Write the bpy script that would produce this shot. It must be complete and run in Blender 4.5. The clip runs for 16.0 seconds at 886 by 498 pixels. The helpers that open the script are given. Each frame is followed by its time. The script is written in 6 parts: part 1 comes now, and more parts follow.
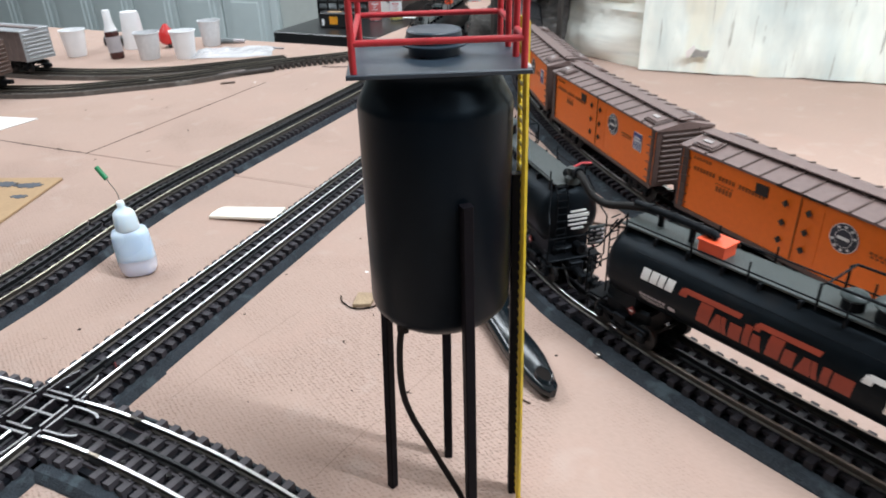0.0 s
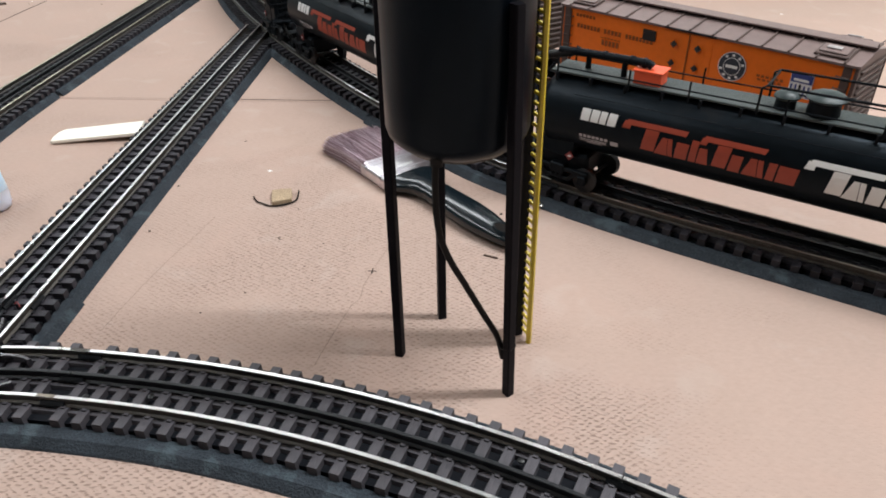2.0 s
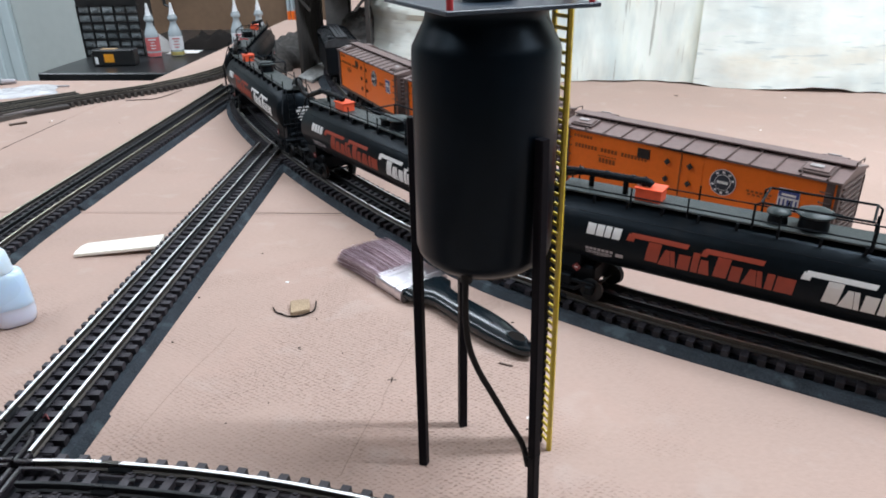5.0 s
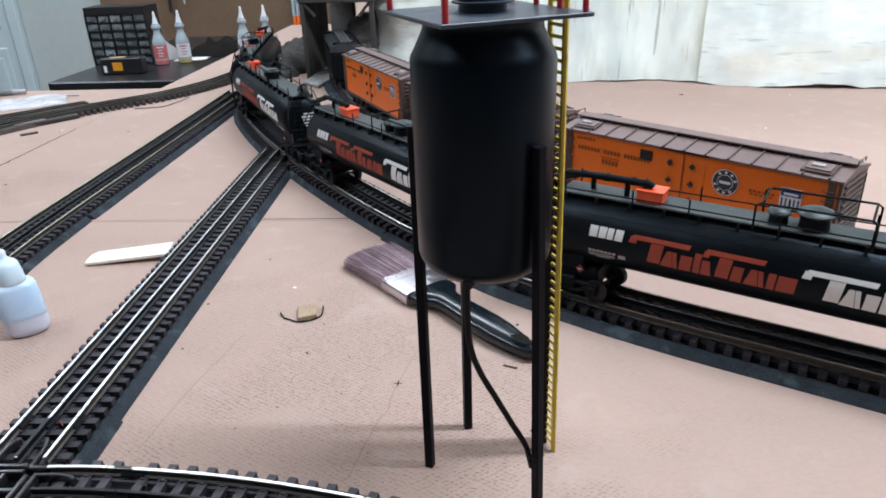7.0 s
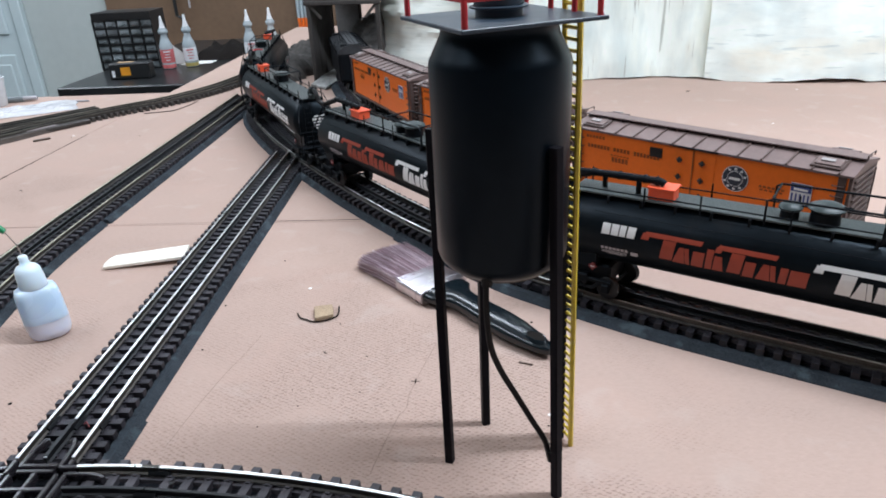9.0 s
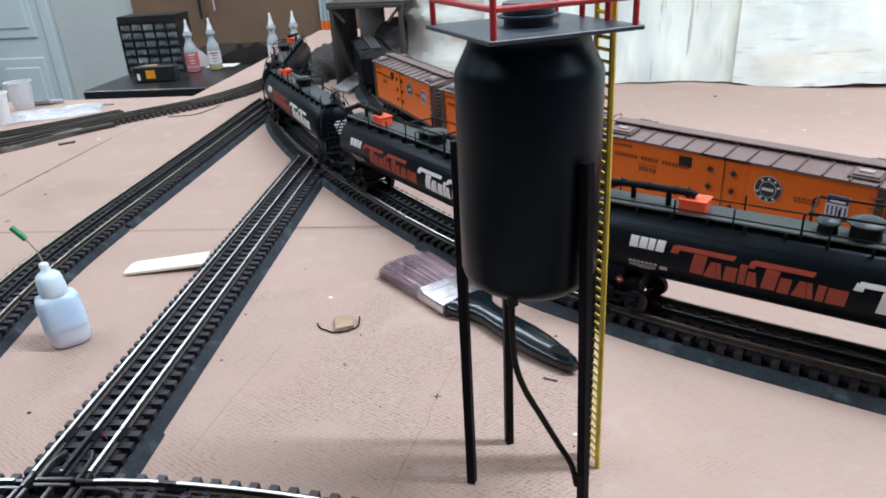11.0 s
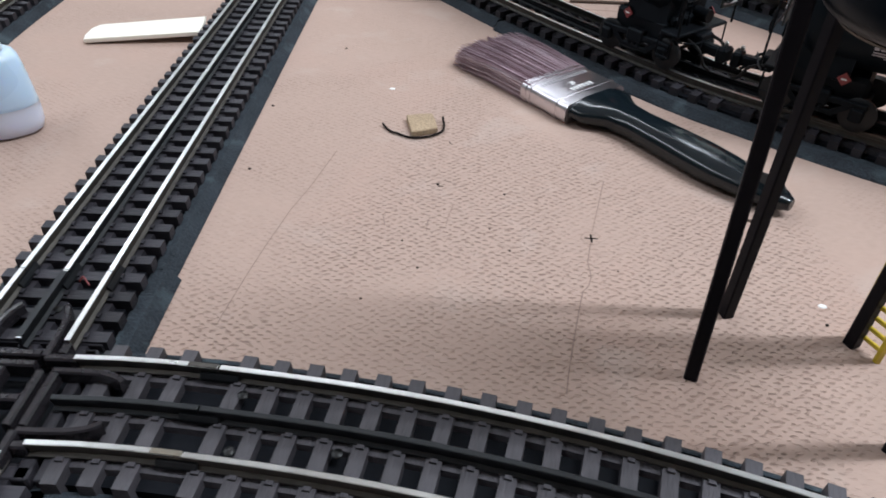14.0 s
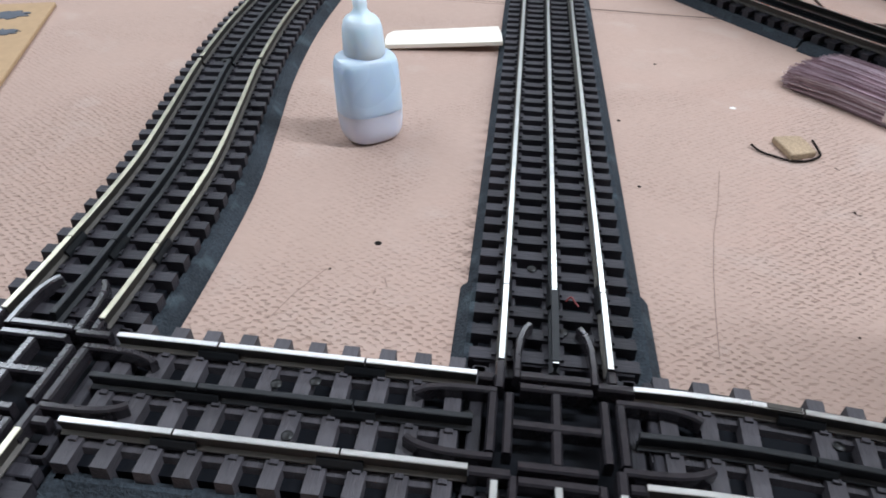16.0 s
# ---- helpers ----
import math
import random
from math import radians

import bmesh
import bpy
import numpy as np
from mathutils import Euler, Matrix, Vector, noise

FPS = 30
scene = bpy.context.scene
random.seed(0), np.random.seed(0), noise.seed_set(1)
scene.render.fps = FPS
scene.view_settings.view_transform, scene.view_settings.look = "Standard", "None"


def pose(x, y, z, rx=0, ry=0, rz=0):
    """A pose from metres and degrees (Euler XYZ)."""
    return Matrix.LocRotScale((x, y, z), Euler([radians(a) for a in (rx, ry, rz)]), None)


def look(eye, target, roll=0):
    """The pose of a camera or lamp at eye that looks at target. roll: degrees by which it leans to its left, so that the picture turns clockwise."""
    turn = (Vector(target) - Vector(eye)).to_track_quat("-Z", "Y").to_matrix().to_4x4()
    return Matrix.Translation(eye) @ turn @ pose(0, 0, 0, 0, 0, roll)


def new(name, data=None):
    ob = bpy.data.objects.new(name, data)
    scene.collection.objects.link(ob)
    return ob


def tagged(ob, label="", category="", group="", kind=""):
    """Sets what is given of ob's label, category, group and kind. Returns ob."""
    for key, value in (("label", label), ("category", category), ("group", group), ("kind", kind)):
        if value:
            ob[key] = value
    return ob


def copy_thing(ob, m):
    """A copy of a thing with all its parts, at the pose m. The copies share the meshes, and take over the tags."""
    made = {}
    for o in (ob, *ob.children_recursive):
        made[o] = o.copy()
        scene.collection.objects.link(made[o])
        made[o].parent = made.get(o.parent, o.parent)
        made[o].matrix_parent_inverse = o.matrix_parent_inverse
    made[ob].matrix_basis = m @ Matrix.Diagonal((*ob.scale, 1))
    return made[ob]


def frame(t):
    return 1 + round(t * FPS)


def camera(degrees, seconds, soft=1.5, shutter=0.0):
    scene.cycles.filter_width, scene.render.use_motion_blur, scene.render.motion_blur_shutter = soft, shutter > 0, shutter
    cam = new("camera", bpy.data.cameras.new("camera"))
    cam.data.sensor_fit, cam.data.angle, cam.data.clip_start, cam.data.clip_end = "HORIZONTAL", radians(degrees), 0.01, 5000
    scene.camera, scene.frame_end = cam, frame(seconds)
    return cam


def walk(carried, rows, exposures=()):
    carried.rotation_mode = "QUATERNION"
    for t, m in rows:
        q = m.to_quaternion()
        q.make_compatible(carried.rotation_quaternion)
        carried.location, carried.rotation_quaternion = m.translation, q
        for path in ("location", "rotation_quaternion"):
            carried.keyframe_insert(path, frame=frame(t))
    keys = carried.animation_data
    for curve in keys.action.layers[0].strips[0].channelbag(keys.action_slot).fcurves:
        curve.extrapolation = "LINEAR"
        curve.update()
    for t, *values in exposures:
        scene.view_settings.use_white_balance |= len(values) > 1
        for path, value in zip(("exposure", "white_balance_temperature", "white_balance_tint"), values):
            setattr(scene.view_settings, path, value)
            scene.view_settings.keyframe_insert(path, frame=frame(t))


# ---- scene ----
cam = camera(65.19, 16.0, soft=1.8, shutter=0.3)
PATH = [
    (0, (0.00360, 0.06389, 0.30901), (-0.7077, 1.6895, -0.6138), -1.46),
    (0.5, (-0.02531, 0.12670, 0.30824), (-0.8197, 1.6522, -0.7124), -3.52),
    (1, (-0.09688, 0.08608, 0.30563), (-0.4733, 1.7495, -0.7390), -0.35),
    (1.5, (-0.13176, 0.01431, 0.26744), (-0.1718, 1.6933, -0.8186), 0.65),
    (2, (-0.09713, 0.03231, 0.26175), (-0.2301, 1.6998, -0.8345), -0.89),
    (2.5, (-0.11571, 0.02855, 0.27402), (-0.2643, 1.7527, -0.7287), -1.44),
    (3, (-0.12531, 0.01522, 0.28273), (-0.3478, 1.7920, -0.6081), -0.28),
    (3.5, (-0.11663, 0.01280, 0.27600), (-0.2726, 1.8078, -0.5922), -0.09),
    (4, (-0.11452, 0.01067, 0.27519), (-0.2166, 1.8154, -0.5808), -0.46),
    (6.5, (-0.11331, 0.02159, 0.28055), (-0.2436, 1.8380, -0.5464), -1.61),
    (7, (-0.11023, 0.01024, 0.28155), (-0.2453, 1.8232, -0.5521), -1.96),
    (7.5, (-0.10822, -0.00045, 0.28346), (-0.2531, 1.8090, -0.5560), -2.27),
    (8, (-0.11442, -0.00269, 0.28353), (-0.2454, 1.8062, -0.5594), -2.60),
    (10.5, (-0.11679, 0.01548, 0.28759), (-0.3164, 1.8283, -0.5333), -3.44),
    (11, (-0.11905, 0.01632, 0.28683), (-0.3289, 1.8249, -0.5408), -3.20),
    (11.5, (-0.13498, 0.02126, 0.27890), (-0.4049, 1.8017, -0.5913), -3.13),
    (12, (-0.15020, 0.03079, 0.26841), (-0.5151, 1.7588, -0.6700), -3.00),
    (12.5, (-0.16692, 0.06841, 0.24123), (-0.5066, 1.7726, -0.7490), -1.76),
    (13, (-0.19733, 0.11331, 0.20487), (-0.3521, 1.7748, -0.8976), 1.45),
    (13.5, (-0.21527, 0.13307, 0.19042), (-0.3071, 1.7301, -1.0100), 1.89),
    (14, (-0.22880, 0.14857, 0.19238), (-0.3030, 1.7050, -1.0614), 1.78),
    (14.5, (-0.26472, 0.14807, 0.21095), (-0.3146, 1.7062, -1.0419), 1.89),
    (15, (-0.33479, 0.14093, 0.21402), (-0.4057, 1.7512, -0.9700), 2.02),
    (15.5, (-0.38419, 0.14032, 0.19353), (-0.5610, 1.7377, -0.9969), 1.46),
    (16, (-0.39981, 0.15071, 0.17316), (-0.5959, 1.7317, -1.0360), 2.18),
]
walk(cam, [(t, look(eye, target, roll)) for t, eye, target, roll in PATH], [(0, 0.08, 6150, 10), (1, 0.06, 6350, 10), (1.5, 0.0, 6450, 10), (2, -0.10, 6400, 10), (3, 0.0, 6150, 10), (4.2, -0.02, 6000, 10), (6.3, -0.02, 5800, 10), (11, 0.0, 5800, 10), (13, -0.10, 5900, 10), (14.5, -0.28, 6000, 10), (15.5, -0.22, 5850, 10), (16, -0.12, 5850, 10)])

# ---- world, lamps, exposure ----
world = bpy.data.worlds.new("room_air")
scene.world = world
world.use_nodes = True
world.node_tree.nodes["Background"].inputs[0].default_value = (0.80, 0.88, 1.0, 1)
world.node_tree.nodes["Background"].inputs[1].default_value = 0.10


def ceiling_tube(x, y, z, size_x, size_y, energy, rz=0.0):
    lamp = bpy.data.lights.new("ceiling_tube_light", "AREA")
    lamp.shape, lamp.size, lamp.size_y, lamp.energy = "RECTANGLE", size_x, size_y, energy
    lamp.color = (0.95, 0.985, 1.0)
    ob = new("ceiling_tube_light", lamp)
    ob.matrix_world = pose(x, y, z, 0, 0, rz)
    return ob


ceiling_tube(0.70, 0.42, 1.56, 1.3, 0.07, 40)
ceiling_tube(-1.50, 0.30, 1.56, 0.3, 1.3, 14)
ceiling_tube(-0.60, 2.20, 1.56, 2.4, 0.3, 31)
ceiling_tube(1.75, 0.25, 1.56, 0.3, 1.3, 12)
ceiling_tube(-2.15, 1.42, 1.56, 0.45, 1.2, 22)
scene.view_settings.exposure = 0.0


# ---- materials ----
def mat(name, color, rough=0.5, metal=0.0, var=0.12, scale=60.0, big=6.0, bump=0.0, bscale=400.0, stretch=(1, 1, 1),
        rand=0.0, spec=0.5, trans=0.0, coat=0.0, stain=None, stain_at=0.6, sss=0.0, tint=None):
    m = bpy.data.materials.new(name)
    m.use_nodes = True
    nt = m.node_tree
    n, link = nt.nodes, nt.links.new
    b = n["Principled BSDF"]
    tc = n.new("ShaderNodeTexCoord")
    mp = n.new("ShaderNodeMapping")
    mp.inputs["Scale"].default_value = stretch
    link(tc.outputs["Object"], mp.inputs["Vector"])
    fine, broad = n.new("ShaderNodeTexNoise"), n.new("ShaderNodeTexNoise")
    fine.inputs["Scale"].default_value, fine.inputs["Detail"].default_value = scale, 4
    broad.inputs["Scale"].default_value, broad.inputs["Detail"].default_value = big, 3
    link(mp.outputs[0], fine.inputs["Vector"])
    link(tc.outputs["Object"], broad.inputs["Vector"])
    add = n.new("ShaderNodeMath")
    add.operation = "ADD"
    link(fine.outputs["Fac"], add.inputs[0])
    link(broad.outputs["Fac"], add.inputs[1])
    rng = n.new("ShaderNodeMapRange")
    rng.inputs["From Min"].default_value, rng.inputs["From Max"].default_value = 0.6, 1.4
    rng.inputs["To Min"].default_value, rng.inputs["To Max"].default_value = 1 - var, 1 + var
    link(add.outputs[0], rng.inputs["Value"])
    value = rng.outputs[0]
    if rand:
        info = n.new("ShaderNodeObjectInfo")
        r2 = n.new("ShaderNodeMapRange")
        r2.inputs["To Min"].default_value, r2.inputs["To Max"].default_value = 1 - rand, 1 + rand
        link(info.outputs["Random"], r2.inputs["Value"])
        mul = n.new("ShaderNodeMath")
        mul.operation = "MULTIPLY"
        link(value, mul.inputs[0])
        link(r2.outputs[0], mul.inputs[1])
        value = mul.outputs[0]
    sc = n.new("ShaderNodeVectorMath")
    sc.operation = "SCALE"
    sc.inputs[0].default_value = color[:3]
    link(value, sc.inputs["Scale"])
    out = sc.outputs["Vector"]
    if stain:
        mask = n.new("ShaderNodeTexNoise")
        mask.inputs["Scale"].default_value, mask.inputs["Detail"].default_value = big * 1.7, 6
        link(tc.outputs["Object"], mask.inputs["Vector"])
        ramp = n.new("ShaderNodeMapRange")
        ramp.inputs["From Min"].default_value, ramp.inputs["From Max"].default_value = stain_at, stain_at + 0.12
        link(mask.outputs["Fac"], ramp.inputs["Value"])
        mix = n.new("ShaderNodeMix")
        mix.data_type = "RGBA"
        link(ramp.outputs[0], mix.inputs["Factor"])
        link(out, mix.inputs["A"])
        mix.inputs["B"].default_value = (*stain, 1)
        out = mix.outputs["Result"]
    link(out, b.inputs["Base Color"])
    rr = n.new("ShaderNodeMapRange")
    rr.inputs["To Min"].default_value, rr.inputs["To Max"].default_value = max(0.02, rough - 0.08), min(1, rough + 0.08)
    link(broad.outputs["Fac"], rr.inputs["Value"])
    link(rr.outputs[0], b.inputs["Roughness"])
    b.inputs["Metallic"].default_value = metal
    b.inputs["Specular IOR Level"].default_value = spec
    b.inputs["Transmission Weight"].default_value = trans
    if tint:
        b.inputs["Specular Tint"].default_value = (*tint, 1)
    b.inputs["Coat Weight"].default_value = coat
    if sss:
        b.inputs["Subsurface Weight"].default_value, b.inputs["Subsurface Scale"].default_value = sss, 0.012
        b.inputs["Subsurface Radius"].default_value = (0.8, 0.9, 1.0)
    if bump:
        tex = n.new("ShaderNodeTexNoise")
        tex.inputs["Scale"].default_value, tex.inputs["Detail"].default_value = bscale, 3
        link(mp.outputs[0], tex.inputs["Vector"])
        bn = n.new("ShaderNodeBump")
        bn.inputs["Strength"].default_value, bn.inputs["Distance"].default_value = bump, 0.001
        link(tex.outputs["Fac"], bn.inputs["Height"])
        link(bn.outputs[0], b.inputs["Normal"])
    return m



def board_material():
    """Pressed board: pinkish tan, embossed by a wire screen with rows of staggered dashes, pressed deeper in patches and rubbed smooth in others."""
    m = mat("pressed_board", (0.430, 0.315, 0.262), 0.9, var=0.07, scale=420, big=5.0, stretch=(0.5, 1.0, 1), spec=0.15)
    nt = m.node_tree
    n, link = nt.nodes, nt.links.new
    b = n["Principled BSDF"]
    paint = b.inputs["Base Color"].links[0].from_socket
    tc = n.new("ShaderNodeTexCoord")

    def math_node(op, a, c=None, d=None):
        k = n.new("ShaderNodeMath")
        k.operation = op
        for i, v in enumerate((a, c, d)):
            if v is None:
                continue
            if isinstance(v, (int, float)):
                k.inputs[i].default_value = v
            else:
                link(v, k.inputs[i])
        return k.outputs[0]

    def tex(scale, detail, distortion=0.0, vector=None):
        k = n.new("ShaderNodeTexNoise")
        k.inputs["Scale"].default_value, k.inputs["Detail"].default_value, k.inputs["Distortion"].default_value = scale, detail, distortion
        link(vector or tc.outputs["Object"], k.inputs["Vector"])
        return k.outputs["Fac"]

    def span(value, lo, hi, a=0.0, c=1.0):
        k = n.new("ShaderNodeMapRange")
        for name, v in (("From Min", lo), ("From Max", hi), ("To Min", a), ("To Max", c)):
            k.inputs[name].default_value = v
        link(value, k.inputs["Value"])
        return k.outputs[0]

    def blend(factor, a, colour):
        k = n.new("ShaderNodeMix")
        k.data_type = "RGBA"
        link(factor, k.inputs["Factor"])
        link(a, k.inputs["A"])
        k.inputs["B"].default_value = (*colour, 1)
        return k.outputs["Result"]

    turn = n.new("ShaderNodeMapping")
    turn.inputs["Rotation"].default_value = (0, 0, radians(-4))
    link(tc.outputs["Object"], turn.inputs["Vector"])
    sep = n.new("ShaderNodeSeparateXYZ")
    link(turn.outputs[0], sep.inputs[0])
    wob_x, wob_y = tex(170.0, 2.0), tex(210.0, 2.0)
    sx = math_node("SINE", math_node("MULTIPLY_ADD", wob_x, 6.5, math_node("MULTIPLY", sep.outputs["X"], 2 * math.pi / 0.0052)))
    sy = math_node("SINE", math_node("MULTIPLY_ADD", wob_y, 4.0, math_node("MULTIPLY", sep.outputs["Y"], 2 * math.pi / 0.0036)))
    row = math_node("MULTIPLY", math_node("SIGN", sy), math_node("POWER", math_node("ABSOLUTE", sy), 2.6))
    screen = math_node("MULTIPLY", sx, row)
    grain = n.new("ShaderNodeMapping")
    grain.inputs["Scale"].default_value = (260, 820, 1)
    link(turn.outputs[0], grain.inputs["Vector"])
    speck = tex(1.0, 2.0, 0.0, grain.outputs[0])
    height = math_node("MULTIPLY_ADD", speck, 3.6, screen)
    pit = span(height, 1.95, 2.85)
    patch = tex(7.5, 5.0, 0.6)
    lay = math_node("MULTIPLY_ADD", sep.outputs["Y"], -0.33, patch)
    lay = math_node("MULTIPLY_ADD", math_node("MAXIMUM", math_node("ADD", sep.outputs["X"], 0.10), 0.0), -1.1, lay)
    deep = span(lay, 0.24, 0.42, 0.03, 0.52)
    # the shade inside the pressed dashes is also painted into the base colour
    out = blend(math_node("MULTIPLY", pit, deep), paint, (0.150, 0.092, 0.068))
    out = blend(span(tex(11.0, 4.0, 0.8), 0.50, 0.70, 0.0, 0.55), out, (0.452, 0.318, 0.262))
    out = blend(span(tex(26.0, 5.0, 0.5), 0.58, 0.70, 0.0, 0.40), out, (0.480, 0.385, 0.338))
    out = blend(span(tex(4.2, 5.0, 0.4), 0.56, 0.72, 0.0, 0.35), out, (0.360, 0.262, 0.205))
    link(out, b.inputs["Base Color"])
    bn = n.new("ShaderNodeBump")
    bn.inputs["Strength"].default_value, bn.inputs["Distance"].default_value, bn.invert = 0.7, 0.0010, True
    link(math_node("MULTIPLY", pit, span(lay, 0.24, 0.40, 0.06, 1.0)), bn.inputs["Height"])
    link(bn.outputs[0], b.inputs["Normal"])
    return m


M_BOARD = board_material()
M_BOARD_EDGE = mat("board_edge", (0.22, 0.13, 0.09), 0.95, var=0.25, scale=300)
M_PENCIL = mat("pencil_mark", (0.27, 0.19, 0.155), 0.9, var=0.3, scale=500)
M_JOINT = mat("dark_panel_joint", (0.06, 0.036, 0.026), 0.95, var=0.4, scale=300)
M_SWITCH = mat("dark_brown_plastic", (0.035, 0.027, 0.023), 0.6, var=0.35, scale=200)
M_DARK = mat("dark_hole", (0.012, 0.010, 0.009), 0.9, spec=0.1)
M_BED = mat("foam_roadbed", (0.034, 0.042, 0.051), 0.9, var=0.55, scale=900, big=40, bump=1.0, bscale=900, spec=0.2, stain=(0.066, 0.086, 0.098), stain_at=0.56)
M_TIE = mat("brown_plastic_tie", (0.032, 0.030, 0.036), 0.52, var=0.3, scale=500, big=60, bump=0.35, bscale=1200, stretch=(1, 0.15, 1), rand=0.25, spec=0.28)
M_TIEWORN = mat("worn_grey_brown_tie", (0.060, 0.055, 0.062), 0.55, var=0.3, scale=500, big=60, bump=0.45, bscale=1200, stretch=(1, 0.15, 1), rand=0.2, spec=0.4)
M_STEEL = mat("nickel_rail_head", (0.72, 0.73, 0.72), 0.30, metal=1.0, var=0.12, scale=150, big=20)
M_DULLRAIL = mat("dull_brown_rail", (0.20, 0.175, 0.15), 0.42, metal=0.9, var=0.35, scale=300, big=25)
M_TARNISH = mat("yellowed_rail_head", (0.50, 0.475, 0.37), 0.33, metal=1.0, var=0.2, scale=150, big=25)
M_RAILSIDE = mat("tarnished_rail_side", (0.075, 0.068, 0.060), 0.48, metal=0.6, var=0.3, scale=300)
M_BLACKRAIL = mat("blackened_rail", (0.014, 0.015, 0.017), 0.42, metal=0.3, var=0.3, scale=200, spec=0.4)
M_FROG = mat("black_plastic_frog", (0.0245, 0.0215, 0.0250), 0.17, var=0.3, scale=400, bump=0.025, bscale=900, spec=0.55)
# crossing base, and the black sheet that imitates shade between ties
M_BASE_GAP = mat("black_base_and_gap_shade", (0.0055, 0.0065, 0.0095), 0.7, var=0.3, scale=400, spec=0.15)
M_SCREW = mat("black_screw", (0.03, 0.03, 0.03), 0.4, metal=0.9)
M_TANK = mat("satin_black_paint", (0.0018, 0.0036, 0.0062), 0.33, var=0.25, scale=120, big=18, bump=0.03, bscale=900, spec=0.18, tint=(0.62, 0.82, 1.0))
M_LEG = mat("gloss_black_dowel", (0.0058, 0.0048, 0.0066), 0.5, var=0.3, scale=200, bump=0.1, bscale=500, spec=0.12, tint=(0.75, 0.85, 1.0))
M_RIM = mat("dull_worn_rim", (0.10, 0.088, 0.07), 0.5, metal=0.4, var=0.4, scale=200)
M_PLATE = mat("grey_black_plate", (0.024, 0.038, 0.055), 0.40, var=0.2, scale=200, big=40, bump=0.05, bscale=700)
M_RED = mat("red_paint", (0.42, 0.022, 0.03), 0.42, var=0.2, scale=300, big=60)
M_YELLOW = mat("yellow_paint", (0.60, 0.44, 0.03), 0.30, var=0.2, scale=300, big=60)
M_RUBBER = mat("black_rubber", (0.007, 0.0065, 0.0065), 0.55, spec=0.25)
M_CARBLACK = mat("tank_car_black", (0.0036, 0.0052, 0.0070), 0.38, var=0.4, scale=150, big=20, stain=(0.0080, 0.0085, 0.0095), spec=0.14, tint=(0.70, 0.86, 1.0))
M_WALK = mat("grey_walkway", (0.036, 0.046, 0.045), 0.5, var=0.2, scale=300, bump=0.3, bscale=1500)
M_LID = mat("grey_green_lid", (0.030, 0.042, 0.042), 0.42, var=0.3, scale=200, spec=0.4)
M_FITTING = mat("black_fitting", (0.0045, 0.0052, 0.0065), 0.5, var=0.3, scale=300, spec=0.14, tint=(0.75, 0.88, 1.0))
M_WHEEL = mat("wheel_iron", (0.016, 0.0165, 0.018), 0.5, metal=0.3, var=0.3)
M_LETWHITE = mat("white_lettering", (0.74, 0.74, 0.73), 0.5, var=0.06, scale=200)
M_LETRED = mat("faded_red_lettering", (0.31, 0.044, 0.019), 0.55, var=0.15, scale=200)
M_ORBOX = mat("bright_orange_red", (0.78, 0.10, 0.035), 0.4, var=0.1)
M_ORANGE = mat("orange_car_side", (0.80, 0.160, 0.009), 0.42, var=0.08, scale=200, big=15)
M_ROOF = mat("brown_grey_roof", (0.165, 0.115, 0.105), 0.55, var=0.15, scale=200, big=30)
M_LATCH = mat("worn_latch_metal", (0.34, 0.31, 0.30), 0.55, var=0.3, scale=300)
M_ROOFDK = mat("brown_car_end", (0.085, 0.055, 0.048), 0.55, var=0.2, scale=200)
M_INK = mat("black_ink", (0.012, 0.010, 0.010), 0.5)
M_BROWNINK = mat("dark_orange_ink", (0.26, 0.07, 0.012), 0.5)
M_BADGE = mat("blue_black_badge", (0.03, 0.035, 0.05), 0.5)
M_PLACARD = mat("dull_red_placard", (0.22, 0.035, 0.035), 0.5)
M_SHIELDBLUE = mat("blue_shield", (0.04, 0.06, 0.22), 0.5)


def bristle_material():
    """Each bristle takes its own tone between dark mauve and pale worn grey."""
    m = mat("mauve_bristle", (1, 1, 1), 0.55, var=0.2, scale=900, big=90, stretch=(0.05, 1, 1), spec=0.2)
    n, link = m.node_tree.nodes, m.node_tree.links.new
    b = n["Principled BSDF"]
    shade = b.inputs["Base Color"].links[0].from_socket
    geo, ramp, mul = n.new("ShaderNodeNewGeometry"), n.new("ShaderNodeValToRGB"), n.new("ShaderNodeMix")
    link(geo.outputs["Random Per Island"], ramp.inputs["Fac"])
    stops = ramp.color_ramp.elements
    stops[0].color, stops[1].color = (0.19, 0.115, 0.130, 1), (0.80, 0.70, 0.75, 1)
    stops.new(0.45).color = (0.36, 0.25, 0.28, 1)
    mul.data_type, mul.blend_type = "RGBA", "MULTIPLY"
    mul.inputs["Factor"].default_value = 1.0
    link(ramp.outputs["Color"], mul.inputs["A"])
    link(shade, mul.inputs["B"])
    link(mul.outputs["Result"], b.inputs["Base Color"])
    return m


M_BRISTLE = bristle_material()
M_FERRULE = mat("nickel_ferrule", (0.66, 0.63, 0.66), 0.34, metal=1.0, var=0.08, scale=200)
M_HANDLE = mat("gloss_black_handle", (0.006, 0.010, 0.013), 0.16, var=0.2)
M_PLASTIC = mat("milky_plastic", (0.60, 0.75, 1.0), 0.28, var=0.02, sss=0.85)
M_CAPMILK = mat("milky_cap_plastic", (0.70, 0.82, 1.0), 0.30, var=0.02, sss=0.85)

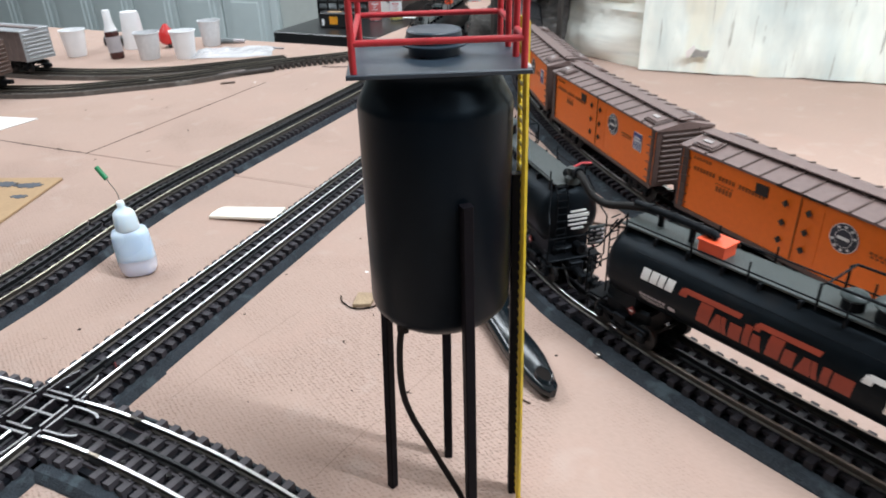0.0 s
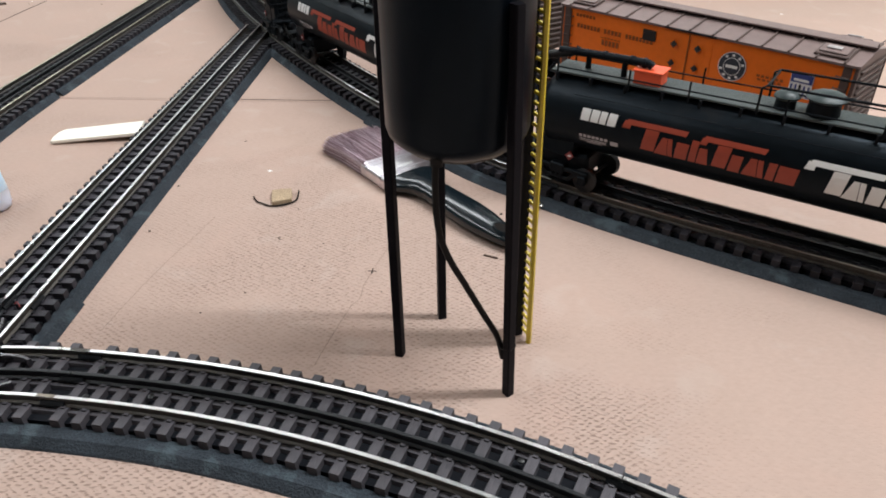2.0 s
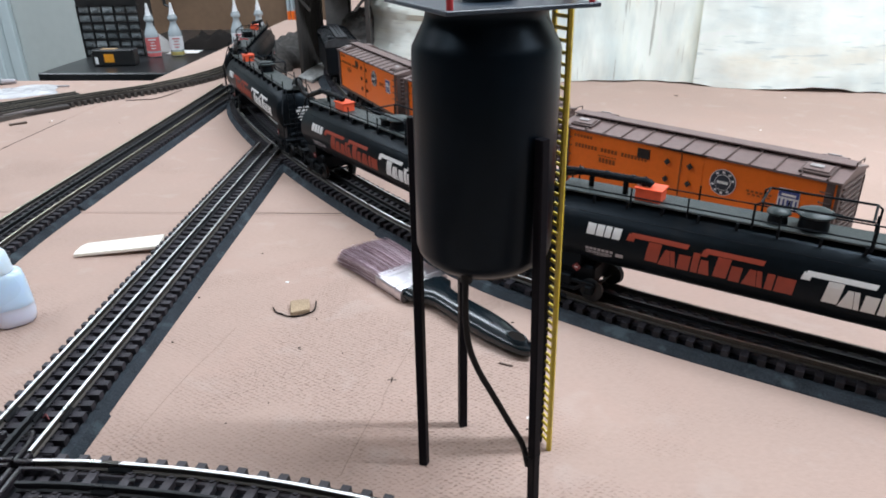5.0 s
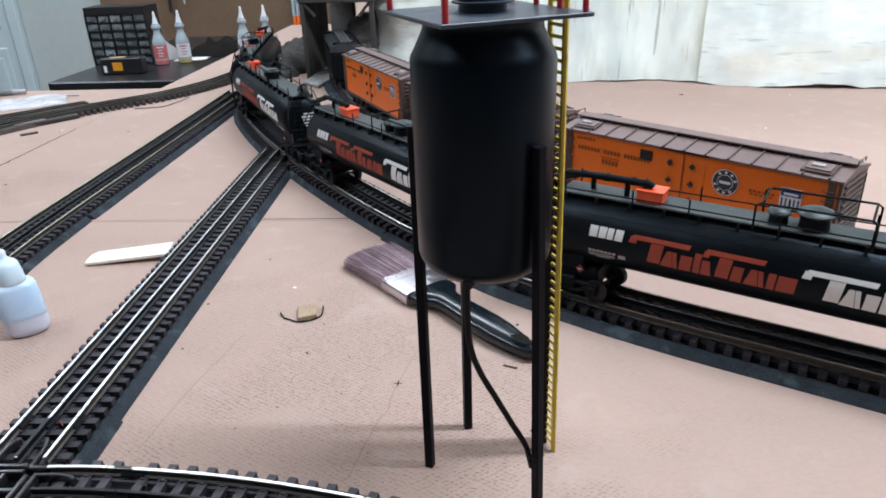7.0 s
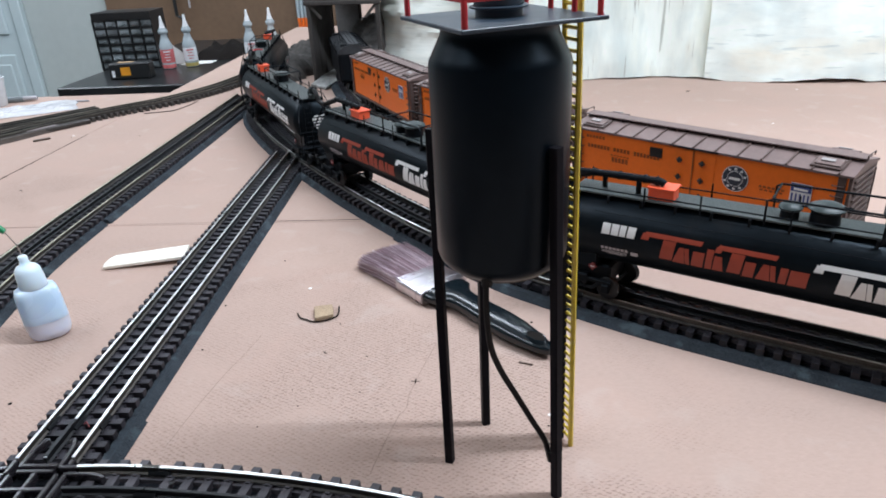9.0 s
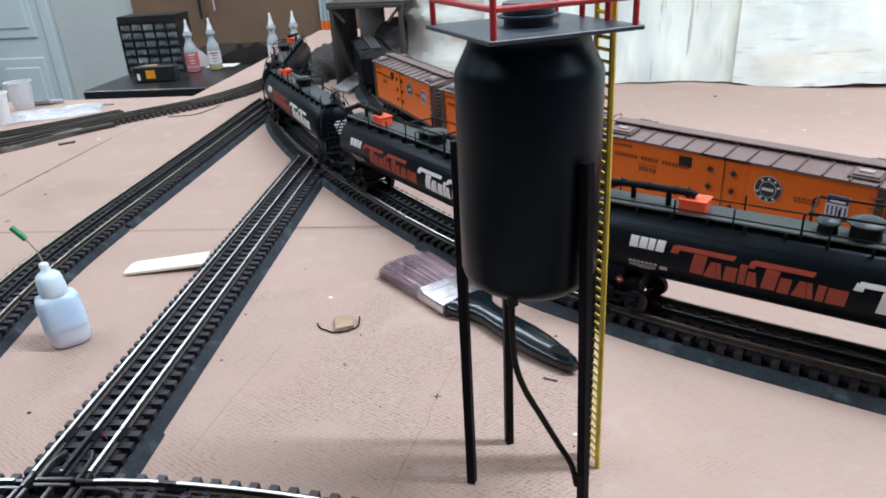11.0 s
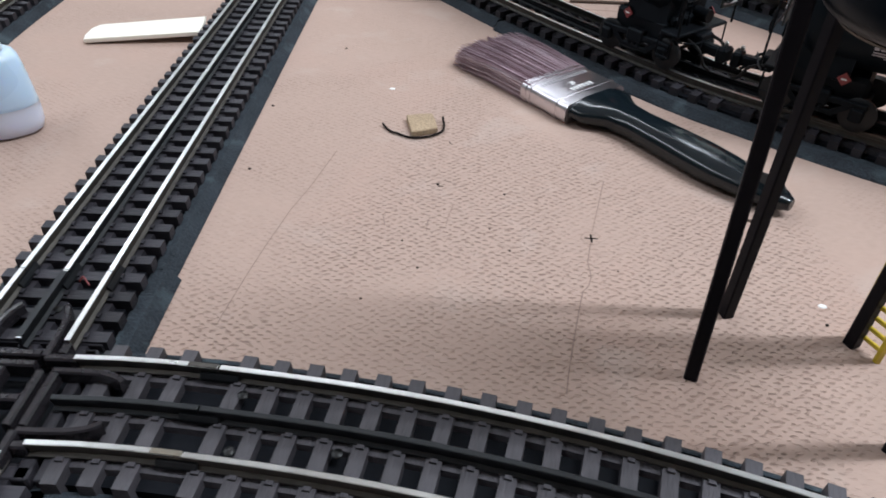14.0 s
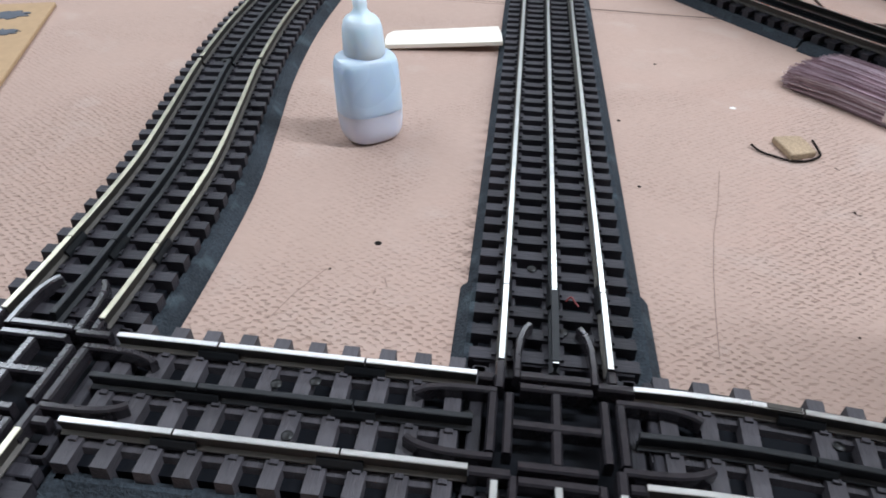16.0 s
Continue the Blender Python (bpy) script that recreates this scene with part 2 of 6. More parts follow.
M_LIQUID = mat("cloudy_liquid", (0.70, 0.74, 0.92), 0.25, var=0.04, sss=0.85)
M_GREEN = mat("green_cap", (0.015, 0.21, 0.075), 0.4)
M_NEEDLE = mat("steel_needle", (0.5, 0.5, 0.48), 0.3, metal=1.0)
M_STICK = mat("cream_craft_stick", (0.88, 0.83, 0.72), 0.6, var=0.06, scale=300, stretch=(0.1, 1, 1), bump=0.1, bscale=500)
M_CORK = mat("cork", (0.40, 0.295, 0.19), 0.9, var=0.5, scale=900, bump=0.7, bscale=1200)
M_CARD = mat("brown_card", (0.40, 0.27, 0.15), 0.85, var=0.12, scale=200)
M_PAPER = mat("white_paper", (0.82, 0.80, 0.78), 0.7, var=0.04)
M_TORN = mat("torn_grey_plaster", (0.34, 0.34, 0.32), 0.9, var=0.2, scale=200)
M_PAINTDK = mat("dry_dark_paint", (0.06, 0.07, 0.09), 0.6, var=0.4, scale=200)
M_PAINTPALE = mat("dry_pale_paint", (0.55, 0.58, 0.60), 0.6, var=0.2, scale=200)
M_CUP = mat("white_cup", (0.86, 0.88, 0.90), 0.45, var=0.05)
M_CUPGREY = mat("used_grey_cup", (0.66, 0.68, 0.70), 0.45, var=0.12, scale=150)
M_BOTTLEBR = mat("dark_brown_bottle", (0.06, 0.02, 0.018), 0.25, var=0.3)
M_LABELGREY = mat("grey_label", (0.42, 0.40, 0.42), 0.5)
M_REDBALL = mat("red_plastic", (0.55, 0.03, 0.03), 0.35)
M_FILM = mat("crumpled_film", (0.78, 0.78, 0.80), 0.2, var=0.15, scale=150, bump=1.0, bscale=120, trans=0.30)
M_PEN = mat("grey_pen", (0.22, 0.25, 0.26), 0.35)
M_BENCH = mat("black_bench", (0.014, 0.015, 0.016), 0.32, var=0.3, scale=60)
M_DRAWER = mat("smoky_drawer", (0.20, 0.225, 0.235), 0.22, var=0.6, scale=45, big=30, rand=0.35)
M_BLACKPL = mat("black_plastic", (0.015, 0.016, 0.017), 0.4)
M_TAB = mat("yellow_orange_tab", (0.80, 0.34, 0.02), 0.45)
M_TUBEEND = mat("orange_tube_end", (0.85, 0.17, 0.02), 0.4)
M_CLEARBOT = mat("clear_blue_plastic", (0.60, 0.68, 0.72), 0.25, var=0.05, trans=0.3)
M_PINK = mat("pink_red_label", (0.62, 0.15, 0.15), 0.45)
M_AMBER = mat("yellow_liquid", (0.50, 0.42, 0.14), 0.3)
M_WALL = mat("grey_green_wall", (0.45, 0.485, 0.465), 0.8, var=0.05, scale=30, big=1.0)
M_DOORW = mat("pale_blue_white_paint", (0.53, 0.61, 0.62), 0.45, var=0.04, scale=20, big=1.0)
M_PEG = mat("brown_hardboard", (0.155, 0.095, 0.055), 0.7, var=0.15, scale=60)
M_CEIL = mat("white_ceiling", (0.82, 0.82, 0.81), 0.9, var=0.04)
M_FLOOR = mat("grey_concrete", (0.32, 0.31, 0.30), 0.8, var=0.2, scale=10, big=1)
M_SHED = mat("weathered_dark_timber", (0.052, 0.046, 0.042), 0.8, var=0.4, scale=120, stretch=(4, 4, 0.4), bump=0.5, bscale=200)
M_BENCHGREY = mat("grey_board", (0.20, 0.195, 0.19), 0.8, var=0.25, scale=80, big=12)
M_WORN = mat("worn_grey_paint", (0.26, 0.22, 0.215), 0.5, var=0.2, scale=300)
M_DUSTY = mat("dusty_black_metal", (0.040, 0.042, 0.046), 0.6, var=0.4, scale=120, big=30, spec=0.3)
M_GREYROCK = mat("grey_plaster_rock", (0.055, 0.050, 0.045), 0.85, var=0.7, scale=90, big=14, bump=1.0, bscale=160, stretch=(0.35, 1.6, 1.6), stain=(0.17, 0.155, 0.14), stain_at=0.60)
M_DARKROCK = mat("dark_painted_plaster", (0.120, 0.116, 0.112), 0.8, var=0.6, scale=90, big=20, bump=1.0, bscale=140, stretch=(0.4, 1.4, 1.4), stain=(0.24, 0.225, 0.21), stain_at=0.55)
M_YARDBED = mat("brown_grey_roadbed", (0.085, 0.070, 0.060), 0.8, var=0.35, scale=120, big=16, bump=0.4, bscale=300, stain=(0.16, 0.145, 0.13), stain_at=0.58)
M_SPECKLE = mat("speckled_plaster", (0.42, 0.43, 0.42), 0.8, var=0.45, scale=160, big=30, bump=0.8, bscale=220, stain=(0.10, 0.10, 0.095), stain_at=0.56)
M_SILVERCAR = mat("weathered_silver_brown", (0.19, 0.15, 0.14), 0.45, metal=0.2, var=0.25, scale=60, big=15, stain=(0.35, 0.36, 0.38))
M_SILVEREND = mat("silver_grey_paint", (0.40, 0.42, 0.44), 0.4, metal=0.3, var=0.2, scale=60)
M_BROWNCAR = mat("boxcar_brown", (0.09, 0.055, 0.045), 0.5, var=0.2, scale=60)
M_WIRE = mat("brown_wire", (0.08, 0.05, 0.035), 0.5)
M_FTIE = mat("worn_brown_tie", (0.045, 0.038, 0.033), 0.7, var=0.35, scale=300, rand=0.2)
M_FRAIL = mat("tarnished_rail_top", (0.24, 0.21, 0.17), 0.35, metal=0.8, var=0.25, scale=100)


def cliff_material(name, white, cream, wash, streak, crack, seed, ink=(0.16, 0.17, 0.15), ink_share=0.26):
    """Painted plaster sheet: white with cream and blue-grey washes, drawn out along one way, and fine dark cracks."""
    m = mat(name, white, 0.82, var=0.10, scale=26, big=5, bump=0.8, bscale=55, stretch=streak, spec=0.2)
    nt = m.node_tree
    n, link = nt.nodes, nt.links.new
    b = n["Principled BSDF"]
    out = b.inputs["Base Color"].links[0].from_socket
    tc = n.new("ShaderNodeTexCoord")
    for scale, st, lo, hi, amount, colour, off in ((9.0, streak, 0.50, 0.66, 0.60, cream, 1.0), (6.0, streak, 0.50, 0.64, 0.62, wash, 5.0), (34.0, streak, 0.50, 0.72, 0.30, wash, 9.0),
                                                   (110.0, crack, 0.61, 0.68, ink_share, ink, 13.0)):
        mp, tex, rng, mul = n.new("ShaderNodeMapping"), n.new("ShaderNodeTexNoise"), n.new("ShaderNodeMapRange"), n.new("ShaderNodeMix")
        mp.inputs["Scale"].default_value = st
        mp.inputs["Location"].default_value = (seed + off, off, seed)
        link(tc.outputs["Object"], mp.inputs["Vector"])
        link(mp.outputs[0], tex.inputs["Vector"])
        tex.inputs["Scale"].default_value, tex.inputs["Detail"].default_value = scale, 5
        rng.inputs["From Min"].default_value, rng.inputs["From Max"].default_value, rng.inputs["To Max"].default_value = lo, hi, amount
        link(tex.outputs["Fac"], rng.inputs["Value"])
        mul.data_type = "RGBA"
        link(rng.outputs[0], mul.inputs["Factor"])
        link(out, mul.inputs["A"])
        mul.inputs["B"].default_value = (*colour, 1)
        out = mul.outputs["Result"]
    link(out, b.inputs["Base Color"])
    return m


M_CLIFF = cliff_material("streaked_plaster", (0.91, 0.98, 0.91), (0.88, 0.86, 0.68), (0.56, 0.66, 0.65), (1.5, 1.5, 0.45), (1.1, 1.1, 0.045), 0.0, (0.24, 0.24, 0.20), 0.55)
M_CLIFFPALE = cliff_material("washed_plaster", (0.91, 0.98, 0.92), (0.86, 0.80, 0.64), (0.62, 0.74, 0.74), (0.6, 0.6, 1.3), (0.16, 0.16, 1.5), 4.0, (0.50, 0.60, 0.60), 0.50)
M_STRATA = cliff_material("layered_plaster", (0.92, 0.95, 0.88), (0.84, 0.84, 0.70), (0.62, 0.68, 0.64), (0.35, 0.35, 3.0), (0.12, 0.12, 2.6), 8.0)


# ---- mesh helpers ----
def part(name, bm, material, parent=None, label="", smooth=False):
    me = bpy.data.meshes.new(name)
    bm.normal_update()
    bm.to_mesh(me)
    bm.free()
    for m in (material if isinstance(material, (list, tuple)) else [material]):
        me.materials.append(m)
    if smooth:
        for p in me.polygons:
            p.use_smooth = True
        me.set_sharp_from_angle(angle=radians(38))
    ob = new(name, me)
    ob.parent = parent
    if label:
        ob["label"] = label
    return ob


def thing(name, m, label, category, group="", kind=""):
    ob = new(name)
    ob.empty_display_size = 0.01
    ob.matrix_world = m
    return tagged(ob, label, category, group, kind)


def box(bm, cx, cy, cz, sx, sy, sz, bevel=0.0, m=None, seg=1):
    r = bmesh.ops.create_cube(bm, size=1.0, matrix=Matrix.Translation((cx, cy, cz)) @ Matrix.Diagonal((sx, sy, sz, 1)))
    vs = r["verts"]
    if bevel:
        es = list({e for v in vs for e in v.link_edges})
        r = bmesh.ops.bevel(bm, geom=es, offset=bevel, segments=seg, affect="EDGES", profile=0.5)
        vs = list({v for f in r["faces"] for v in f.verts} | {v for v in vs if v.is_valid})
    if m is not None:
        bmesh.ops.transform(bm, matrix=m, verts=vs)
    return vs


def bxm(*args, **kw):
    bm = bmesh.new()
    box(bm, *args, **kw)
    return bm


def lathe(profile, segs=32, sx=1.0, sy=1.0, at=(0, 0, 0), cap=True, bm=None):
    bm = bm or bmesh.new()
    rings = []
    for r, z in profile:
        rings.append([bm.verts.new((at[0] + sx * r * math.cos(2 * math.pi * k / segs), at[1] + sy * r * math.sin(2 * math.pi * k / segs), at[2] + z)) for k in range(segs)])
    for a, b in zip(rings, rings[1:]):
        for k in range(segs):
            bm.faces.new((a[k], a[(k + 1) % segs], b[(k + 1) % segs], b[k]))
    if cap:
        bm.faces.new(rings[0][::-1])
        bm.faces.new(rings[-1])
    return bm


def tube(points, r, segs=8, bm=None, r_end=None, rib=0.0):
    bm = bm or bmesh.new()
    pts = [Vector(p) for p in points]
    side, rings = None, []
    for i, p in enumerate(pts):
        d = (pts[min(i + 1, len(pts) - 1)] - pts[max(i - 1, 0)]).normalized()
        if side is None:
            side = d.cross(Vector((0, 0, 1)) if abs(d.z) < 0.9 else Vector((1, 0, 0))).normalized()
        side = (side - d * side.dot(d)).normalized()
        up = d.cross(side)
        rad = (r if r_end is None else r + (r_end - r) * i / (len(pts) - 1)) + rib * (i % 2)
        rings.append([bm.verts.new(p + rad * (math.cos(2 * math.pi * k / segs) * side + math.sin(2 * math.pi * k / segs) * up)) for k in range(segs)])
    for a, b in zip(rings, rings[1:]):
        for k in range(segs):
            bm.faces.new((a[k], a[(k + 1) % segs], b[(k + 1) % segs], b[k]))
    bm.faces.new(rings[0][::-1])
    bm.faces.new(rings[-1])
    return bm


def curve3(ctrl, n=8):
    """Catmull-Rom through the control points."""
    p = [Vector(c) for c in ctrl]
    p = [2 * p[0] - p[1]] + p + [2 * p[-1] - p[-2]]
    out = []
    for i in range(1, len(p) - 2):
        for k in range(n):
            t = k / n
            out.append(0.5 * ((2 * p[i]) + (p[i + 1] - p[i - 1]) * t + (2 * p[i - 1] - 5 * p[i] + 4 * p[i + 1] - p[i + 2]) * t * t
                              + (3 * p[i] - p[i - 1] - 3 * p[i + 1] + p[i + 2]) * t ** 3))
    out.append(p[-2])
    return out


def prism(outline, z0, z1, bevel=0.0, seg=2):
    """A flat outline raised to a solid."""
    bm = bmesh.new()
    f = bm.faces.new([bm.verts.new((x, y, z0)) for x, y in outline])
    r = bmesh.ops.extrude_face_region(bm, geom=[f])
    vs = [v for v in r["geom"] if isinstance(v, bmesh.types.BMVert)]
    bmesh.ops.translate(bm, verts=vs, vec=(0, 0, z1 - z0))
    bmesh.ops.recalc_face_normals(bm, faces=bm.faces)
    if bevel:
        bmesh.ops.bevel(bm, geom=[e for e in bm.edges if abs(e.verts[0].co.z - e.verts[1].co.z) < 1e-9], offset=bevel, segments=seg, affect="EDGES", profile=0.5)
    return bm


class Line:
    """A track's centre line with its arc length."""

    def __init__(self, ctrl, step=0.006):
        dense = np.array([tuple(v)[:2] for v in curve3([(x, y, 0) for x, y in ctrl], 24)])
        s = np.r_[0, np.cumsum(np.hypot(*np.diff(dense, axis=0).T))]
        self.length = s[-1]
        self.s, self.d = s, dense

    def at(self, s):
        return np.array([np.interp(s, self.s, self.d[:, 0]), np.interp(s, self.s, self.d[:, 1])])

    def dir(self, s):
        a, b = self.at(max(0, s - 0.004)), self.at(min(self.length, s + 0.004))
        return (b - a) / np.linalg.norm(b - a)

    def near(self, x, y):
        return float(self.s[np.argmin(np.hypot(self.d[:, 0] - x, self.d[:, 1] - y))])

    def side(self, s, o):
        t = self.dir(s)
        return self.at(s) + o * np.array([-t[1], t[0]])


def sweep(line, s0, s1, section, step=0.012, top=None):
    """A cross-section (offset, height) swept along the line; faces whose section edge is in top take the second material."""
    bm = bmesh.new()
    n = max(2, int((s1 - s0) / step) + 1)
    rings = []
    for s in np.linspace(s0, s1, n):
        p, t = line.at(s), line.dir(s)
        rings.append([bm.verts.new((p[0] - o * t[1], p[1] + o * t[0], z)) for o, z in section])
    k = len(section)
    for a, b in zip(rings, rings[1:]):
        for i in range(k):
            f = bm.faces.new((a[i], b[i], b[(i + 1) % k], a[(i + 1) % k]))
            if top and i in top:
                f.material_index = 1
    bm.faces.new(rings[0])
    bm.faces.new(rings[-1][::-1])
    bmesh.ops.recalc_face_normals(bm, faces=bm.faces)
    return bm


def rail_section(o, z0, z1):
    h = z1 - z0
    return [(o - 0.0017, z0), (o + 0.0017, z0), (o + 0.0017, z0 + 0.1 * h), (o + 0.0005, z0 + 0.25 * h), (o + 0.0005, z0 + 0.6 * h), (o + 0.00105, z0 + 0.68 * h),
            (o + 0.00105, z1 - 0.0002), (o + 0.0008, z1), (o - 0.0008, z1), (o - 0.00105, z1 - 0.0002), (o - 0.00105, z0 + 0.68 * h), (o - 0.0005, z0 + 0.6 * h),
            (o - 0.0005, z0 + 0.25 * h), (o - 0.0017, z0 + 0.1 * h)]


def tie_mesh(name, length, width, z0, z1, material):
    bm = bmesh.new()
    box(bm, 0, 0, (z0 + z1) / 2, width, length, z1 - z0)
    for v in bm.verts:
        if v.co.z > (z0 + z1) / 2:
            v.co.x *= 0.90
            v.co.y *= 0.992
    for o in (-0.017, 0, 0.017):
        for q in (-1, 1):
            box(bm, 0, o + q * 0.0025, z1 + 0.0003, width * 0.42, 0.0014, 0.0013)
    me = bpy.data.meshes.new(name)
    bm.to_mesh(me)
    bm.free()
    me.materials.append(material)
    return me


# ---- plan ----
RAIL_TOP, TIE_TOP, BED_TOP = 0.0153, 0.0100, 0.0052
HUB = np.array([0.474, 1.229])


def arc(c, r, a0, a1, n):
    return [(c[0] + r * math.cos(radians(a)), c[1] + r * math.sin(radians(a))) for a in np.linspace(a0, a1, n)]


LINE_A = Line([(-0.382 - 0.033 * (y - 0.3035), y) for y in (-0.05, 0.1, 0.3, 0.5, 0.7, 0.9, 1.04)])
LINE_B = Line([(-0.540, -0.05), (-0.544, 0.15), (-0.5465, 0.29), (-0.548, 0.34), (-0.5525, 0.40), (-0.562, 0.455), (-0.574, 0.52), (-0.583, 0.60), (-0.5865, 0.69),
               (-0.588, 0.82), (-0.590, 1.0), (-0.593, 1.2), (-0.596, 1.33)])
LINE_C = Line([(x, 0.2818 + 0.031 * (x + 0.365)) for x in (-1.0, -0.8, -0.6, -0.45, -0.365)] + arc((-0.347, -0.449), 0.7318, 88, 25, 12))
LINE_D = Line([(0.0488 + 0.0011 + 0.8746 * k, 0.4620 + 0.0020 - 0.4848 * k) for k in (0.70, 0.55, 0.40, 0.30, 0.20, 0.12, 0.05)] + arc(HUB, 0.8745, 240.5, 229, 4) + [(-0.1780, 0.6535), (-0.2428, 0.7328), (-0.3046, 0.8153), (-0.3638, 0.9000), (-0.4190, 0.986), (-0.468, 1.0725), (-0.510, 1.158),
              (-0.541, 1.25), (-0.562, 1.35), (-0.577, 1.46), (-0.585, 1.58), (-0.582, 1.70), (-0.560, 1.87), (-0.50, 2.05), (-0.45, 2.25)])
LINE_E = Line([(0.70, 0.130), (0.50, 0.288), (0.300, 0.449), (0.180, 0.552), (0.0761, 0.6425), (-0.023, 0.742), (-0.1155, 0.853), (-0.195, 0.968), (-0.2647, 1.0868), (-0.320, 1.195), (-0.366, 1.310), (-0.403, 1.42), (-0.430, 1.53), (-0.450, 1.75)])
LINE_F = Line([(-1.75, 0.80), (-1.4, 0.835), (-1.2, 0.888), (-1.10, 0.928), (-1.035, 0.982), (-0.955, 1.06), (-0.90, 1.15), (-0.83, 1.243), (-0.75, 1.33), (-0.69, 1.45), (-0.66, 1.6)])
LINE_G = Line([(-1.75, 1.03), (-1.4, 1.010), (-1.25, 1.018), (-1.13, 1.047), (-1.02, 1.10), (-0.93, 1.185), (-0.86, 1.262)])
CROSS_A, CROSS_B = (-0.3813, 0.2813), (-0.547, 0.2762)
HALF = 0.0222

# ---- the room ----
def structure(name, bm, material, label, category, parent=None):
    return tagged(part(name, bm, material, parent), label, category, kind="structure")


structure("floor", bxm(-0.5, 0.2, -0.95, 9, 7.4, 0.1), M_FLOOR, "plain grey concrete floor under the layout table", "floor")
structure("ceiling", bxm(-0.5, 0.2, 1.65, 9, 7.4, 0.1), M_CEIL, "plain white painted ceiling of the room", "ceiling")
structure("wall_north", bxm(-0.5, 2.99, 0.35, 9, 0.12, 2.5), M_WALL, "pale grey-green painted wall behind the bench", "wall")
structure("wall_south", bxm(-0.5, -3.5, 0.35, 9, 0.12, 2.5), M_WALL, "pale grey-green painted wall of the room", "wall")
structure("wall_west", bxm(-5.0, 0.2, 0.35, 0.12, 7.4, 2.5), M_WALL, "pale grey-green painted side wall", "wall")
structure("wall_east", bxm(4.0, 0.2, 0.35, 0.12, 7.4, 2.5), M_WALL, "pale grey-green painted side wall", "wall")


def closet(x0, x1):
    w = x1 - x0
    t = thing("closet_door", pose((x0 + x1) / 2, 2.93, -0.9), "pale blue-white closet door with raised panels and dark pulls", "door", "closet doors")
    part("door_leaf", bxm(0, 0, 1.05, w - 0.008, 0.03, 2.1, bevel=0.004), M_DOORW, t)
    for z0, z1 in ((0.10, 0.79), (0.87, 2.00)):
        bm = bmesh.new()
        box(bm, 0, -0.018, (z0 + z1) / 2, w - 0.075, 0.012, z1 - z0, bevel=0.005)
        box(bm, 0, -0.024, (z0 + z1) / 2, w - 0.125, 0.012, z1 - z0 - 0.08, bevel=0.005)
        part("raised_panel", bm, M_DOORW, t)
    return t


for i in range(9):
    a = -2.105 - 0.288 * (i + 1)
    c = closet(a, a + 0.288)
    hx = -0.117 if i % 2 == 0 else 0.117
    part("pull_handle", tube(curve3([(hx, -0.02, 0.79), (hx, -0.045, 0.80), (hx, -0.052, 0.845), (hx, -0.045, 0.89), (hx, -0.02, 0.90)], 4), 0.006), M_BLACKPL, c, "dark metal pull handle", True)
structure("trim", bxm(-2.080, 2.915, 0.15, 0.045, 0.03, 2.1, bevel=0.004), M_DOORW, "pale painted trim beside the closet doors", "trim")

peg = thing("pegboard", pose(-0.95, 2.90, 0.15), "brown hardboard pegboard on the wall behind the bench", "pegboard")
part("board", bxm(-0.04, 0, 0, 1.39, 0.012, 1.1), M_PEG, peg)
part("hook", tube([(-0.435, -0.006, 0.03), (-0.435, -0.03, 0.03), (-0.435, -0.03, -0.13), (-0.41, -0.03, -0.14)], 0.007), M_BLACKPL, peg)
part("hook", tube([(-0.375, -0.006, 0.0), (-0.375, -0.03, 0.0), (-0.375, -0.03, -0.10)], 0.004), M_LABELGREY, peg)
pk = thing("tube_packet", pose(-0.865, 2.875, 0.0), "clear packet of orange-ended tubes hanging on the pegboard", "packet")
part("sleeve", bxm(0, 0.008, 0.05, 0.062, 0.004, 0.24, bevel=0.001), M_CLEARBOT, pk)
for k in range(4):
    part("tube", lathe([(0.0055, -0.058), (0.0055, 0.10), (0.003, 0.11)], 10, at=(-0.022 + 0.015 * k, 0, 0.05)), M_CLEARBOT, pk)
    part("orange_end", lathe([(0.0065, -0.065), (0.0068, -0.008)], 10, at=(-0.022 + 0.015 * k, 0, 0.0)), M_TUBEEND, pk, "orange plastic end")

# ---- the layout table ----
table = thing("layout_table", pose(0, 0, 0), "layout table topped with pinkish-tan pressed board panels", "table", kind="structure")


def panel(x0, x1, y0, y1):
    bm = bxm((x0 + x1) / 2, (y0 + y1) / 2, -0.0065, x1 - x0, y1 - y0, 0.013, bevel=0.0006)
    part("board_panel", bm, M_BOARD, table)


panel(-2.3, 2.4, -0.9, 0.6975)
panel(-2.3, -0.8006, 0.6979, 1.435)
panel(-0.7996, 2.4, 0.6979, 2.50)
bm = bmesh.new()
box(bm, -0.1, 0.24, -0.022, 4.6, 2.25, 0.016)
box(bm, 0.8, 1.9, -0.022, 3.15, 1.18, 0.016)
part("plywood_base", bm, M_BOARD_EDGE, table)
for x, y in ((-2.2, -0.8), (2.3, -0.8), (-2.2, 1.3), (2.3, 2.4), (0, -0.8), (-0.3, 2.4)):
    part("table_leg", bxm(x, y, -0.465, 0.08, 0.08, 0.87, bevel=0.004), M_BOARD_EDGE, table)


def mark(points, w, name="pencil_line", material=None):
    """A thin mark drawn on the board."""
    bm = bmesh.new()
    p = [Vector((x, y, 0)) for x, y in points]
    left, right = [], []
    for i, v in enumerate(p):
        d = (p[min(i + 1, len(p) - 1)] - p[max(i - 1, 0)]).normalized()
        n = Vector((-d.y, d.x, 0)) * w / 2
        left.append(bm.verts.new(v + n + Vector((0, 0, 0.00012))))
        right.append(bm.verts.new(v - n + Vector((0, 0, 0.00012))))
    for i in range(len(p) - 1):
        bm.faces.new((left[i], right[i], right[i + 1], left[i + 1]))
    return part(name, bm, material or M_PENCIL, table)


